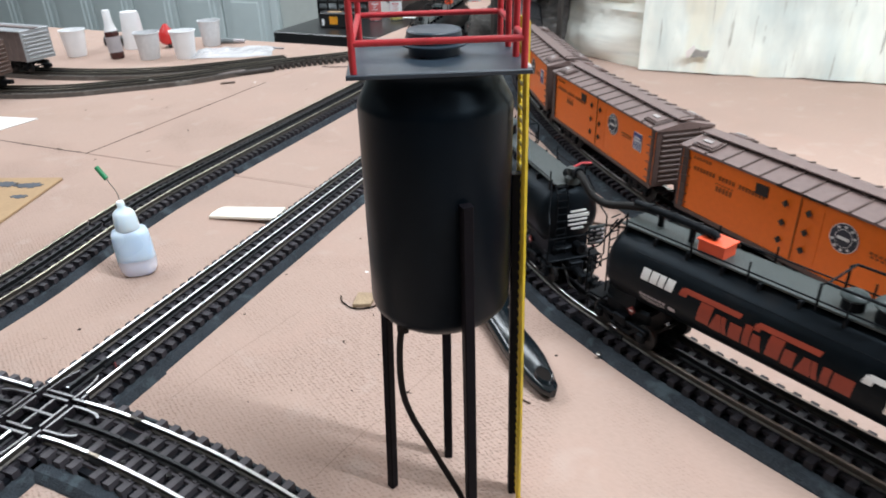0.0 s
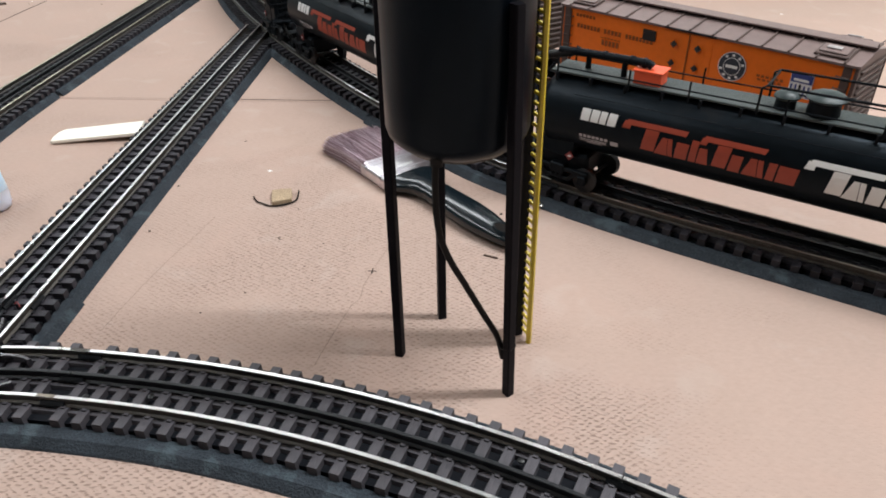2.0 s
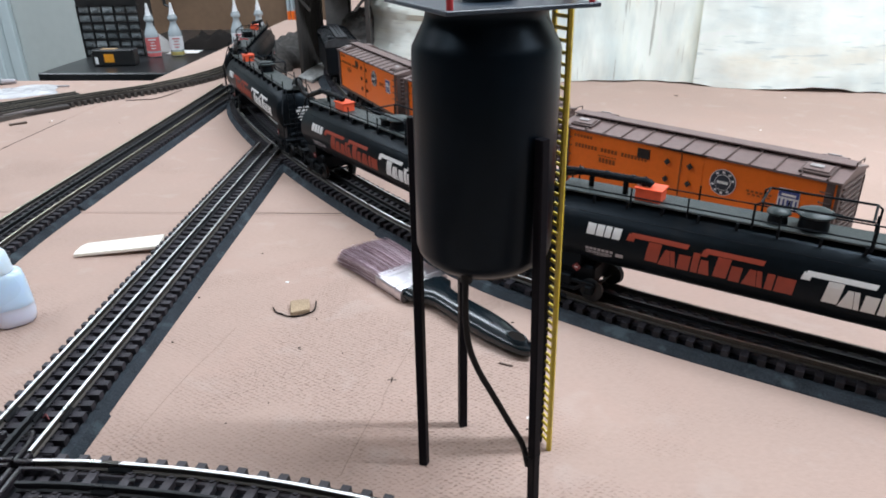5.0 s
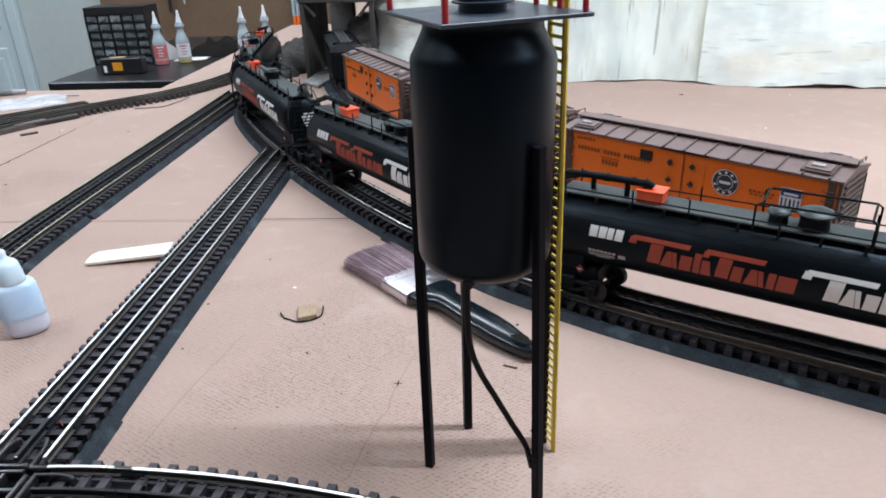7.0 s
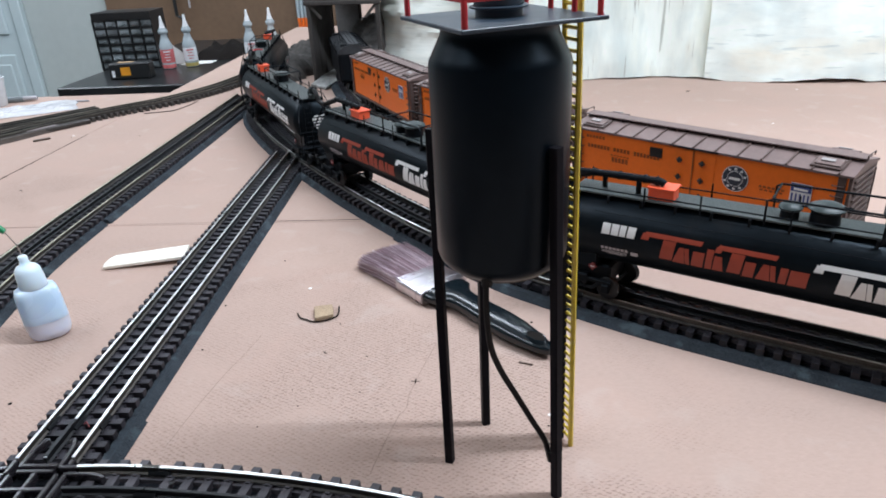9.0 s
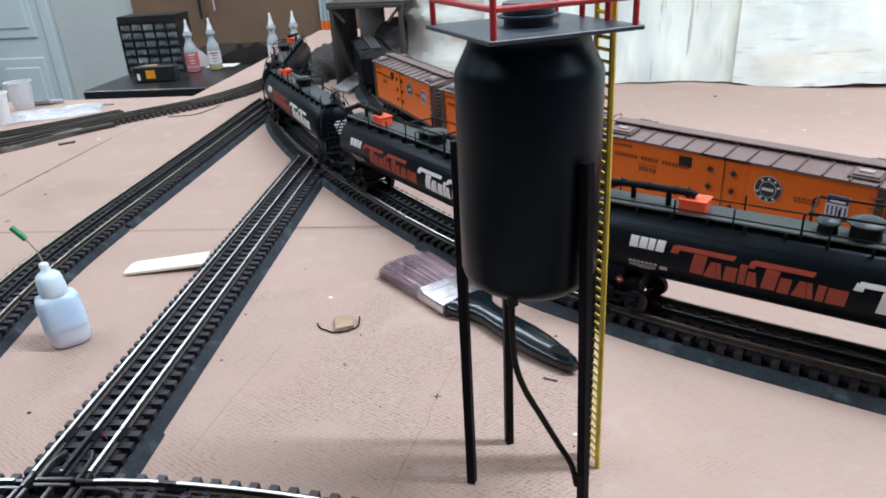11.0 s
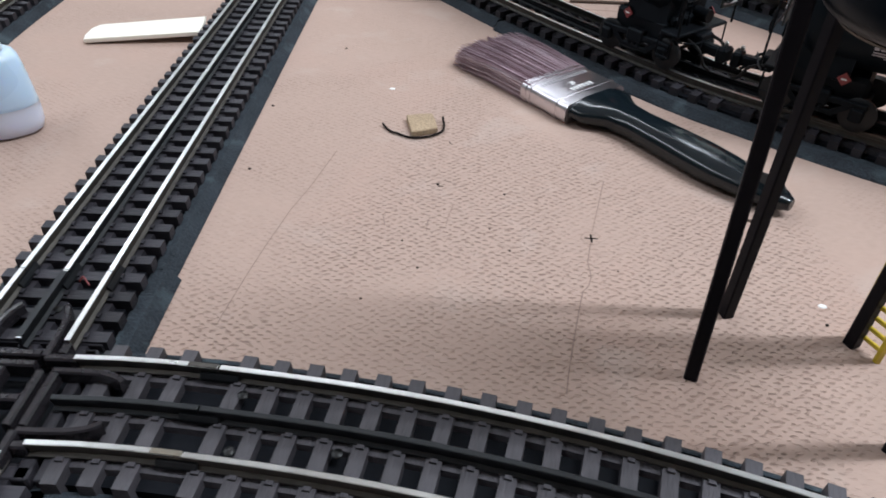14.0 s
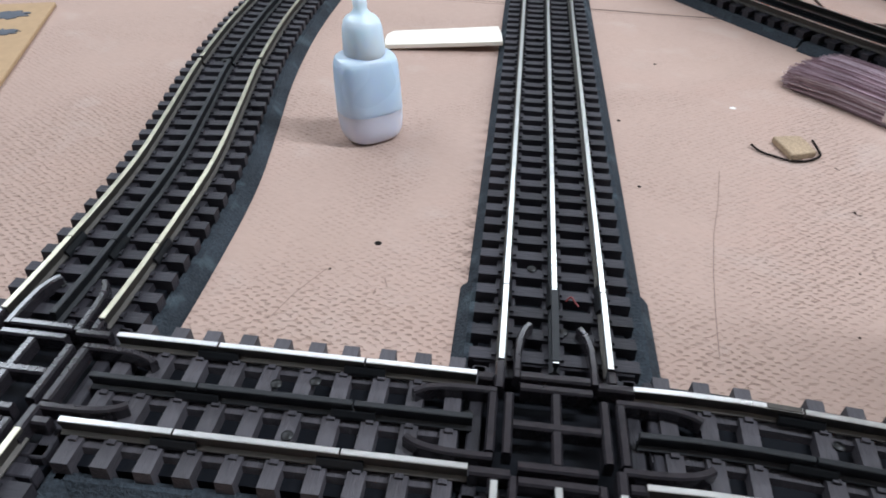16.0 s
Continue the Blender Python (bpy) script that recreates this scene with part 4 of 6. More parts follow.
CAR = 0.3825                      # spacing of the cars


def on_tank(quads, r, sub=4, z_axis=TZ, side=-1):
    """Flat shapes (x, up) laid on the side of the tank; up is measured along the curve from the axis height."""
    bm = bmesh.new()
    for quad in quads:
        (x0, y0), (x1, y1), (x2, y2), (x3, y3) = quad
        rows = []
        for k in range(sub + 1):
            f = k / sub
            a, b = (x0 + (x3 - x0) * f, y0 + (y3 - y0) * f), (x1 + (x2 - x1) * f, y1 + (y2 - y1) * f)
            rows.append([bm.verts.new((x, side * r * math.cos(y / r), z_axis + r * math.sin(y / r))) for x, y in (a, b)])
        for (a, b), (c, d) in zip(rows, rows[1:]):
            bm.faces.new((a, b, d, c))
    return bm


def rq(x0, x1, y0, y1, slant=0.0):
    return ((x0, y0), (x1, y0), (x1 + slant, y1), (x0 + slant, y1))


def wordmark(x, w, h, y0):
    """The word mark as plain bars: two long caps with bent ends, stems, and slanted blocks between."""
    u, v = w / 100, h / 100
    shapes = (((2, 82), (37.5, 82), (38.5, 100), (3, 100)), ((0, 68), (5, 68), (5.5, 84), (1.5, 96)), ((12.6, 4), (20.6, 4), (22.6, 80), (14.6, 80)),
              ((20.8, 0), (28.6, 0), (27.6, 64), (24.8, 64)), ((28.9, 0), (31.6, 0), (30.6, 64), (27.9, 64)), ((32.4, 0), (39.4, 0), (40.4, 60), (33.4, 60)),
              ((40.6, 0), (44.6, 0), (45.6, 78), (41.6, 78)), ((45.2, 0), (51.5, 0), (50.5, 58), (46.2, 58)),
              ((47, 82), (80, 82), (81, 100), (48, 100)), ((45.6, 70), (49.2, 70), (50.2, 86), (46.8, 94)), ((53.6, 4), (61.2, 4), (63.2, 80), (55.6, 80)),
              ((62.4, 0), (68.6, 0), (69.8, 60), (63.8, 60)), ((69.8, 0), (77.8, 0), (77.0, 62), (73.6, 62)), ((78.2, 0), (81.2, 0), (80.2, 62), (77.4, 62)),
              ((82.2, 0), (86.4, 0), (87.4, 62), (83.2, 62)), ((87.4, 0), (97.2, 0), (98.2, 60), (88.4, 60)))
    return [tuple((x + a * u, y0 + b * v) for a, b in q) for q in shapes]


def maker_mark(x, w, h, y0):
    u, v = w / 100, h / 100
    q = []
    for a, b, c, d, s in ((0, 24, 0, 100, 2), (27, 49, 0, 100, 3), (52, 70, 0, 100, 3), (74, 97, 0, 100, 4)):
        q.append(rq(x + a * u, x + b * u, y0 + c * v, y0 + d * v, s * u))
    return q


WB = 0.0212                       # half the wheelbase of a truck


def truck(parent, x, z_rail=RAIL_TOP):
    t = part("truck", bxm(x, 0, z_rail + 0.0145, 0.012, 0.048, 0.008, bevel=0.001), M_FITTING, parent)
    for s in (-1, 1):
        bm = bmesh.new()
        box(bm, x, s * 0.0215, z_rail + 0.0145, 0.050, 0.003, 0.0035, bevel=0.0006)
        box(bm, x, s * 0.0215, z_rail + 0.0075, 0.020, 0.003, 0.003, bevel=0.0006)
        for w in (-1, 1):
            box(bm, x + w * WB, s * 0.0228, z_rail + 0.010, 0.007, 0.004, 0.0075, bevel=0.001)
            box(bm, 0, 0, 0, 0.012, 0.0028, 0.003, m=Matrix.Translation((x + w * 0.0125, s * 0.0215, z_rail + 0.0105)) @ pose(0, 0, 0, 0, w * -40, 0))
        for k in (-0.0035, 0, 0.0035):
            bm = lathe([(0.0013, -0.0028), (0.0017, -0.0014), (0.0013, 0), (0.0017, 0.0014), (0.0013, 0.0028)], 8, at=(x + k, s * 0.0222, z_rail + 0.0112), bm=bm)
        part("side_frame", bm, M_FITTING, t)
    for w in (-1, 1):
        bm = tube([(x + w * WB, -0.0195, z_rail + 0.0085), (x + w * WB, 0.0195, z_rail + 0.0085)], 0.0012, 8)
        for s in (-1, 1):
            m = Matrix.Translation((x + w * WB, s * 0.0172, z_rail + 0.0085)) @ pose(0, 0, 0, 90)
            wb = lathe([(0.0028, -0.0022), (0.0086, -0.0022), (0.0095, -0.0016 * s), (0.0086, 0.0022), (0.0028, 0.0022)], 24)
            bmesh.ops.transform(wb, matrix=m, verts=wb.verts)
            tmp = bpy.data.meshes.new("wheel_tmp")
            wb.to_mesh(tmp)
            wb.free()
            bm.from_mesh(tmp)
            bpy.data.meshes.remove(tmp)
        part("wheelset", bm, M_WHEEL, t, smooth=True)
    return t


def tank_car():
    car = thing("tank_car", pose(0, 0, 0), "black model tank car with red and white word marks", "tank car", "tank train")
    h = TL / 2
    prof = [(0.003, -h), (0.0125, -h + 0.0008), (0.0202, -h + 0.003), (0.0252, -h + 0.0065), (TR_, -h + 0.011), (TR_, h - 0.011), (0.0252, h - 0.0065), (0.0202, h - 0.003), (0.0125, h - 0.0008), (0.003, h)]
    bm = lathe(prof, 48)
    bmesh.ops.transform(bm, matrix=Matrix.Translation((0, 0, TZ)) @ pose(0, 0, 0, 0, 90, 0), verts=bm.verts)
    tank = part("tank", bm, M_CARBLACK, car, "satin black tank shell", True)
    rr = TR_ + 0.00025
    for quad in wordmark(-0.0945, 0.1140, 0.0195, -0.0085):
        part("red_mark_block", on_tank([quad], rr), M_LETRED, tank, "faded red block of the word mark")
    for quad in wordmark(0.0190, 0.1100, 0.0195, -0.0085):
        part("white_mark_block", on_tank([quad], rr), M_LETWHITE, tank, "white block of the word mark")
    for quad in maker_mark(-0.1245, 0.0260, 0.0085, 0.0035):
        part("maker_mark_block", on_tank([quad], rr), M_LETWHITE, tank, "white block of the maker's mark")
    bars = [rq(-0.1245 + 0.0031 * k, -0.1222 + 0.0031 * k, -0.0093, -0.0070) for k in range(7)] + [rq(-0.1245, -0.1045, -0.0112, -0.0104), rq(-0.1245, -0.1045, -0.0127, -0.0119), rq(-0.119, -0.108, -0.0141, -0.0134),
                                                                                                rq(-0.1015, -0.0960, -0.0115, -0.0080)]
    for quad in bars:
        part("number_bar", on_tank([quad], rr), M_LABELGREY, tank, "small grey-white bar")
    # end writing: short bars in rows
    for row, n in enumerate((5, 7, 6, 6, 4)):
        for k in range(n):
            part("writing_bar", bxm(h - 0.0001, 0.0065 + (k - n / 2) * 0.0028, TZ + 0.007 - row * 0.0038, 0.0018, 0.0023, 0.0027 if row == 1 else 0.0014), M_LETWHITE, tank, "white bar of small writing")
    # walkway and rails on top
    top = TZ + TR_
    part("walkway", bxm(0, 0, top + 0.0012, TL - 0.012, 0.026, 0.0016, bevel=0.0003), M_WALK, car, "grey running board")
    for s in (-1, 1):
        for x in np.linspace(-h + 0.012, h - 0.012, 13):
            part("bracket", bxm(x, s * 0.0135, top - 0.0015, 0.0016, 0.005, 0.005), M_FITTING, car)
        for x in (-h + 0.012, -0.098, -0.058, 0.0, 0.052, 0.098, h - 0.012):
            part("rail_post", tube([(x, s * 0.0150, top - 0.002), (x, s * 0.0150, top + 0.0120)], 0.00065, 6), M_FITTING, car)
        part("handrail", tube([(-h + 0.012, s * 0.0150, top + 0.0055), (h - 0.012, s * 0.0150, top + 0.0055)], 0.00055, 6), M_FITTING, car)
        part("grab_line", tube([(-h + 0.03, s * (TR_ - 0.004), TZ + 0.019), (h - 0.03, s * (TR_ - 0.004), TZ + 0.019)], 0.00035, 5), M_FITTING, car)
    # cage round the domes, which have overhanging rounded lids
    for s in (-1, 1):
        pts = [(-0.016, s * 0.0165, top), (-0.016, s * 0.0165, top + 0.0165), (-0.013, s * 0.0165, top + 0.0185), (0.050, s * 0.0165, top + 0.0185), (0.053, s * 0.0165, top + 0.0165), (0.053, s * 0.0165, top)]
        part("dome_cage", tube(pts, 0.0008, 6), M_FITTING, car)
    for x in (-0.013, 0.050):
        part("cage_bar", tube([(x, -0.0165, top + 0.0185), (x, 0.0165, top + 0.0185)], 0.0008, 6), M_FITTING, car)
    for x, y, r, hh in ((-0.0032, -0.002, 0.0062, 0.0062), (0.0180, -0.001, 0.0094, 0.0090)):
        dome = part("dome", lathe([(r * 0.98, 0), (r, 0.001), (r * 0.94, hh)], 28, at=(x, y, top + 0.0018)), M_FITTING, car, smooth=True)
        part("dome_lid", lathe([(r * 1.05, hh), (r * 1.22, hh + 0.0010), (r * 1.24, hh + 0.0017), (r * 1.12, hh + 0.0030), (r * 0.75, hh + 0.0046), (r * 0.30, hh + 0.0055), (0.0006, hh + 0.0057)], 28, at=(x, y, top + 0.0018)), M_LID, dome, "rounded grey-green lid", True)
        part("lid_latch", tube([(x + r * 0.8, y, top + hh + 0.0050), (x + r * 1.6, y - 0.001, top + hh + 0.0055)], 0.0006, 6), M_FITTING, dome)
    # orange box with its pipe, and the hose that runs on to the next car
    ob = part("valve_box", bxm(-0.0880, -0.0025, top + 0.0060, 0.0185, 0.0140, 0.0086, bevel=0.0004), M_ORBOX, car, "bright orange-red valve cover")
    part("lid", bxm(-0.0880, -0.0025, top + 0.0108, 0.0205, 0.0160, 0.0014, bevel=0.0003), M_ORBOX, ob)
    part("unloading_pipe", tube(curve3([(-h + 0.004, 0.004, top + 0.011), (-0.132, 0.002, top + 0.0126), (-0.110, -0.001, top + 0.0138), (-0.096, -0.004, top + 0.0148), (-0.0895, -0.005, top + 0.0148), (-0.0868, -0.0052, top + 0.0132)], 6), 0.0027, 12), M_FITTING, car, smooth=True)
    for x, y in ((-0.135, 0.0026), (-0.107, -0.0016)):
        part("pipe_stand", tube([(x, y, top), (x, y, top + 0.014)], 0.0021, 8), M_FITTING, car)
    for x, y, z in ((-0.144, 0.0034, 0.0120), (-0.123, 0.0014, 0.0130), (-0.102, -0.0025, 0.0144), (-0.0925, -0.0046, 0.0148)):
        bm = lathe([(0.0033, -0.0012), (0.0033, 0.0012)], 12)
        bmesh.ops.transform(bm, matrix=Matrix.Translation((x, y, top + z)) @ pose(0, 0, 0, 0, 90, 0), verts=bm.verts)
        part("pipe_collar", bm, M_FITTING, car)
    e = h + 0.004
    va = part("valve", lathe([(0.0055, 0), (0.0055, 0.005), (0.0035, 0.007), (0.0045, 0.009), (0.0045, 0.013), (0.001, 0.014)], 16, at=(h - 0.008, 0.002, top + 0.001)), M_WALK, car, smooth=True)
    part("lever", tube([(h - 0.008, 0.002, top + 0.014), (h - 0.010, 0.010, top + 0.016), (h - 0.010, 0.019, top + 0.015)], 0.0010, 6), M_RED, va, "red valve lever")
    bm = lathe([(0.0042, -0.002), (0.0042, 0.002)], 14)
    bmesh.ops.transform(bm, matrix=Matrix.Translation((h + 0.003, 0.001, top + 0.0135)) @ pose(0, 0, 0, 0, 80, 0), verts=bm.verts)
    part("hose_clamp", bm, M_FITTING, va)
    part("valve_body", tube([(h - 0.018, 0.002, top + 0.006), (h - 0.003, 0.002, top + 0.011)], 0.0038, 12), M_FITTING, va, smooth=True)
    for s in (-1, 1):
        part("end_sill", bxm(s * (h + 0.003), 0, 0.0385, 0.013, 0.046, 0.0022, bevel=0.0005), M_FITTING, car)
        part("end_bulkhead", bxm(s * (h - 0.003), 0, 0.0420, 0.006, 0.030, 0.006, bevel=0.0015), M_FITTING, car)
        part("brake_cylinder", tube([(s * (h - 0.002), 0.006, 0.0450), (s * (h + 0.008), 0.006, 0.0450)], 0.0040, 12), M_FITTING, car, smooth=True)
        part("draft_sill", bxm(s * (h - 0.004), 0, 0.0335, 0.036, 0.012, 0.008, bevel=0.0008), M_FITTING, car)
        part("bolster", bxm(s * PIVOT, 0, 0.0335, 0.040, 0.037, 0.017, bevel=0.002), M_FITTING, car)
        part("saddle", prism([(s * 0.1300, -0.0215), (s * 0.1575, -0.0175), (s * 0.1575, 0.0175), (s * 0.1300, 0.0215)][::s], 0.0385, 0.0640, bevel=0.0015), M_CARBLACK, car)
        bm = bmesh.new()
        box(bm, s * (h + 0.017), 0, 0.0300, 0.020, 0.006, 0.006, bevel=0.001)
        box(bm, s * (h + 0.0275), 0, 0.0300, 0.006, 0.010, 0.009, bevel=0.0012)
        part("coupler", bm, M_FITTING, car)
        truck(car, s * PIVOT)
        # end ladder and railings
        for y in (-0.0085, 0.0005):
            part("end_ladder", tube([(s * (h + 0.0015), y - 0.006, 0.040), (s * (h + 0.0020), y - 0.006, TZ + 0.022), (s * (h - 0.004), y - 0.006, top + 0.004)], 0.0006, 6), M_FITTING, car)
        for z in np.arange(0.046, 0.104, 0.006):
            part("ladder_rung", tube([(s * (h + 0.0018), -0.0145, z), (s * (h + 0.0018), -0.0055, z)], 0.0005, 6), M_FITTING, car)
        for y in (-0.025, 0.025):
            part("end_railing", tube([(s * (h + 0.011), y, 0.039), (s * (h + 0.011), y, 0.074), (s * (h + 0.004), y * 0.9, 0.080), (s * (h - 0.008), y * 0.62, top + 0.006)], 0.0007, 6), M_FITTING, car)
        part("end_railing", tube([(s * (h + 0.011), -0.025, 0.060), (s * (h + 0.011), 0.025, 0.060)], 0.0006, 6), M_FITTING, car)
        bm = lathe([(0.0064, -0.0005), (0.0070, 0), (0.0064, 0.0005)], 20, cap=False)
        for a in (0, 60, 120):
            box(bm, 0, 0, 0, 0.0128, 0.0009, 0.0008, m=pose(0, 0, 0, 0, 0, a))
        bmesh.ops.transform(bm, matrix=Matrix.Translation((s * (h + 0.013), 0.014 * s, 0.060)) @ pose(0, 0, 0, 0, 90, 0), verts=bm.verts)
        part("brake_wheel", bm, M_FITTING, car)
        # slatted panel in the railing, red diamond placards, hose and valve handles
        rack = part("rack_panel", bxm(s * (h + 0.0112), 0.0165, 0.0585, 0.0012, 0.014, 0.017, bevel=0.0003), M_WALK, car)
        for z in (0.053, 0.0565, 0.060, 0.0635):
            part("rack_slat", bxm(s * (h + 0.0122), 0.0165, z, 0.0010, 0.012, 0.0012), M_LABELGREY, rack)
        for sd in (-1, 1):
            px = 0.1320 if sd < 0 else 0.1590
            m = Matrix.Translation((s * px, sd * 0.0225, 0.0415)) @ pose(0, 0, 0, 0, 45, 0)
            pl = part("placard", bxm(0, 0, 0, 0.0050, 0.0008, 0.0050, m=m), M_PLACARD, car, "red diamond placard")
            part("placard_band", bxm(s * px, sd * 0.0231, 0.0415, 0.0028, 0.0004, 0.0008), M_LETWHITE, pl)
            part("brake_hose", tube(curve3([(s * (h + 0.008), sd * 0.010, 0.034), (s * (h + 0.018), sd * 0.011, 0.031), (s * (h + 0.022), sd * 0.010, 0.024), (s * (h + 0.026), sd * 0.008, 0.021)], 4), 0.0010, 6), M_RUBBER, car)
            part("step", tube([(s * (h - 0.002), sd * 0.025, 0.038), (s * (h - 0.002), sd * 0.0255, 0.026), (s * (h + 0.008), sd * 0.0255, 0.026), (s * (h + 0.008), sd * 0.025, 0.038)], 0.0006, 5), M_FITTING, car)
        part("coupler_pin", lathe([(0.0011, 0.0345), (0.0013, 0.0365), (0.0006, 0.0372)], 10, at=(s * (h + 0.0265), 0.0015, 0)), M_NEEDLE, car, "bright coupler pin")
        part("uncoupling_bar", tube([(s * (h + 0.010), -0.024, 0.036), (s * (h + 0.014), -0.012, 0.034), (s * (h + 0.018), 0.0, 0.036)], 0.0005, 5), M_FITTING, car)
    return car


def on_line(line, s, turn=0.0):
    d = line.dir(s)
    p = line.at(s)
    return pose(p[0], p[1], 0, 0, 0, math.degrees(math.atan2(d[1], d[0])) + 180 + turn)


def connecting_hose(car, dx, dy):
    """A sagging hose from the car's end valve to the pipe of the car ahead, whose end lies dx beyond the tank and dy aside."""
    h, top = TL / 2, TZ + TR_
    ctrl = [(h - 0.008, 0.002, top + 0.008), (h + 0.004, 0.001, top + 0.0135), (h + 0.015, 0.05 * dy, top + 0.0100), (h + 0.36 * dx, 0.16 * dy, top + 0.003),
            (h + 0.56 * dx, 0.40 * dy, top + 0.001), (h + 0.80 * dx, 0.72 * dy, top + 0.006), (h + dx + 0.004, dy, top + 0.011)]
    part("connecting_hose", tube(curve3(ctrl, 10), 0.0027, 10, rib=0.0004), M_RUBBER, car, "ribbed black connecting hose", True)


car = tank_car()


def on_chord(line, s, b):
    """A car whose two trucks, b before and behind its middle, both stand on the line."""
    p, q = line.at(s - b), line.at(s + b)
    return pose((p[0] + q[0]) / 2, (p[1] + q[1]) / 2, 0, 0, 0, math.degrees(math.atan2(*(q - p)[::-1])) + 180)


def steer(car, line, s, b):
    """Turn each truck about its pivot to follow the line."""
    p, q = line.at(s - b), line.at(s + b)
    yaw = math.atan2(*(q - p)[::-1])
    for k in car.children:
        if k.name.split(".")[0] == "truck":
            x = math.copysign(b, sum(v.co.x for v in k.data.vertices))
            d = line.dir(s - x)
            turn = Matrix.Rotation(math.atan2(d[1], d[0]) - yaw, 4, "Z")
            k.matrix_basis = Matrix.Translation((x, 0, 0)) @ turn @ Matrix.Translation((-x, 0, 0))


s1, s2 = LINE_D.near(0.0862, 0.4425) + 0.0045, LINE_D.near(-0.2050, 0.6740) + 0.0150
stops = [s1] + [s2 + k * CAR for k in (0, 1, 2)]
car.matrix_basis = on_chord(LINE_D, s1, PIVOT)
train = [car] + [copy_thing(car, on_chord(LINE_D, s, PIVOT)) for s in stops[1:]]
for k, s in zip(train, stops):
    steer(k, LINE_D, s, PIVOT)
for k in train[2].children_recursive:
    if k.name.split(".")[0] == "lever":
        bpy.data.objects.remove(k)
        break
connecting_hose(train[0], 0.0705, 0.012)
connecting_hose(train[1], 0.0700, 0.0198)
connecting_hose(train[2], 0.0630, 0.0081)
connecting_hose(train[3], 0.0630, 0.0081)


# ---- orange refrigerator cars ----
def reefer():
    car = thing("refrigerator_car", pose(0, 0, 0), "orange model refrigerator car with brown-grey ribbed roof", "boxcar", "orange refrigerator cars")
    L, W, Z0, Z1 = 0.2560, 0.0590, 0.0410, 0.0985
    body = part("body", bxm(0, 0, (Z0 + Z1) / 2, L, W, Z1 - Z0, bevel=0.0005), M_ORANGE, car, "orange plank-sided body")
    for s in (-1, 1):
        end = part("end_wall", bxm(s * (L / 2 + 0.0008), 0, (Z0 + Z1) / 2, 0.0026, W + 0.001, Z1 - Z0, bevel=0.0004), M_ROOFDK, car, "dark brown corrugated end")
        bm = bmesh.new()
        for z in np.arange(Z0 + 0.005, Z1 - 0.002, 0.0052):
            box(bm, s * (L / 2 + 0.0025), 0, z, 0.0024, W - 0.010, 0.0026, bevel=0.0007)
        part("corrugation", bm, M_ROOFDK, end)
        part("corner_post", bxm(s * (L / 2 - 0.005), -W / 2 - 0.0002, (Z0 + Z1) / 2, 0.006, 0.0012, Z1 - Z0 - 0.001), M_ROOFDK, car)
    # gabled roof with ribs
    bm = bmesh.new()
    hw, lo, hi = W / 2 + 0.0018, Z1, Z1 + 0.0066
    sec = [(-hw, lo - 0.0012), (hw, lo - 0.0012), (hw, lo + 0.0006), (0, hi), (-hw, lo + 0.0006)]
    ends = []
    for x in (-L / 2 - 0.003, L / 2 + 0.003):
        ends.append([bm.verts.new((x, y, z)) for y, z in sec])
    for k in range(5):
        bm.faces.new((ends[0][k], ends[1][k], ends[1][(k + 1) % 5], ends[0][(k + 1) % 5]))
    bm.faces.new(ends[0])
    bm.faces.new(ends[1])
    bmesh.ops.recalc_face_normals(bm, faces=bm.faces)
    roof = part("roof", bm, M_ROOF, car, "brown-grey metal roof")
    n = 13
    for k in range(n):
        x = -L / 2 + 0.008 + k * (L - 0.016) / (n - 1)
        bm = tube([(x, -hw, lo + 0.0010), (x, 0, hi + 0.0005), (x, hw, lo + 0.0010)], 0.0010, 6)
        part("roof_rib", bm, M_ROOFDK, roof)
    part("running_board", bxm(0, 0, hi + 0.0020, L + 0.006, 0.0150, 0.0014, bevel=0.0003), M_ROOF, car)
    for x in np.linspace(-L / 2 + 0.01, L / 2 - 0.01, 9):
        part("board_saddle", bxm(x, 0, hi + 0.0004, 0.002, 0.012, 0.0030), M_ROOFDK, car)
    for sx in (-1, 1):
        for sy in (-1, 1):
            m = Matrix.Translation((sx * (L / 2 - 0.0195), sy * 0.019, lo + 0.0046)) @ pose(0, 0, 0, sy * -12.0)
            h = part("ice_hatch", bxm(0, 0, -0.0003, 0.0240, 0.0165, 0.0022, bevel=0.0004, m=m), M_ROOFDK, car, "raised dark hatch frame")
            part("hatch_lid", bxm(0, 0, 0.0013, 0.0195, 0.0120, 0.0016, bevel=0.0004, m=m), M_ROOF, h)
            part("hatch_latch", bxm(-0.001, 0, 0.0026, 0.0100, 0.0040, 0.0012, bevel=0.0002, m=m), M_LATCH, h, "worn bright latch")
        part("roof_grab", tube([(sx * (L / 2 + 0.004), -0.009, hi + 0.002), (sx * (L / 2 + 0.004), -0.009, hi + 0.0055), (sx * (L / 2 + 0.004), 0.009, hi + 0.0055), (sx * (L / 2 + 0.004), 0.009, hi + 0.002)], 0.0005, 5), M_ROOFDK, car)
        part("brake_staff", tube([(sx * (L / 2 + 0.006), 0.012, Z0 + 0.02), (sx * (L / 2 + 0.006), 0.012, Z1 - 0.002)], 0.0006, 6), M_ROOFDK, car)
    X = 0.0400     # the badge's place along the car
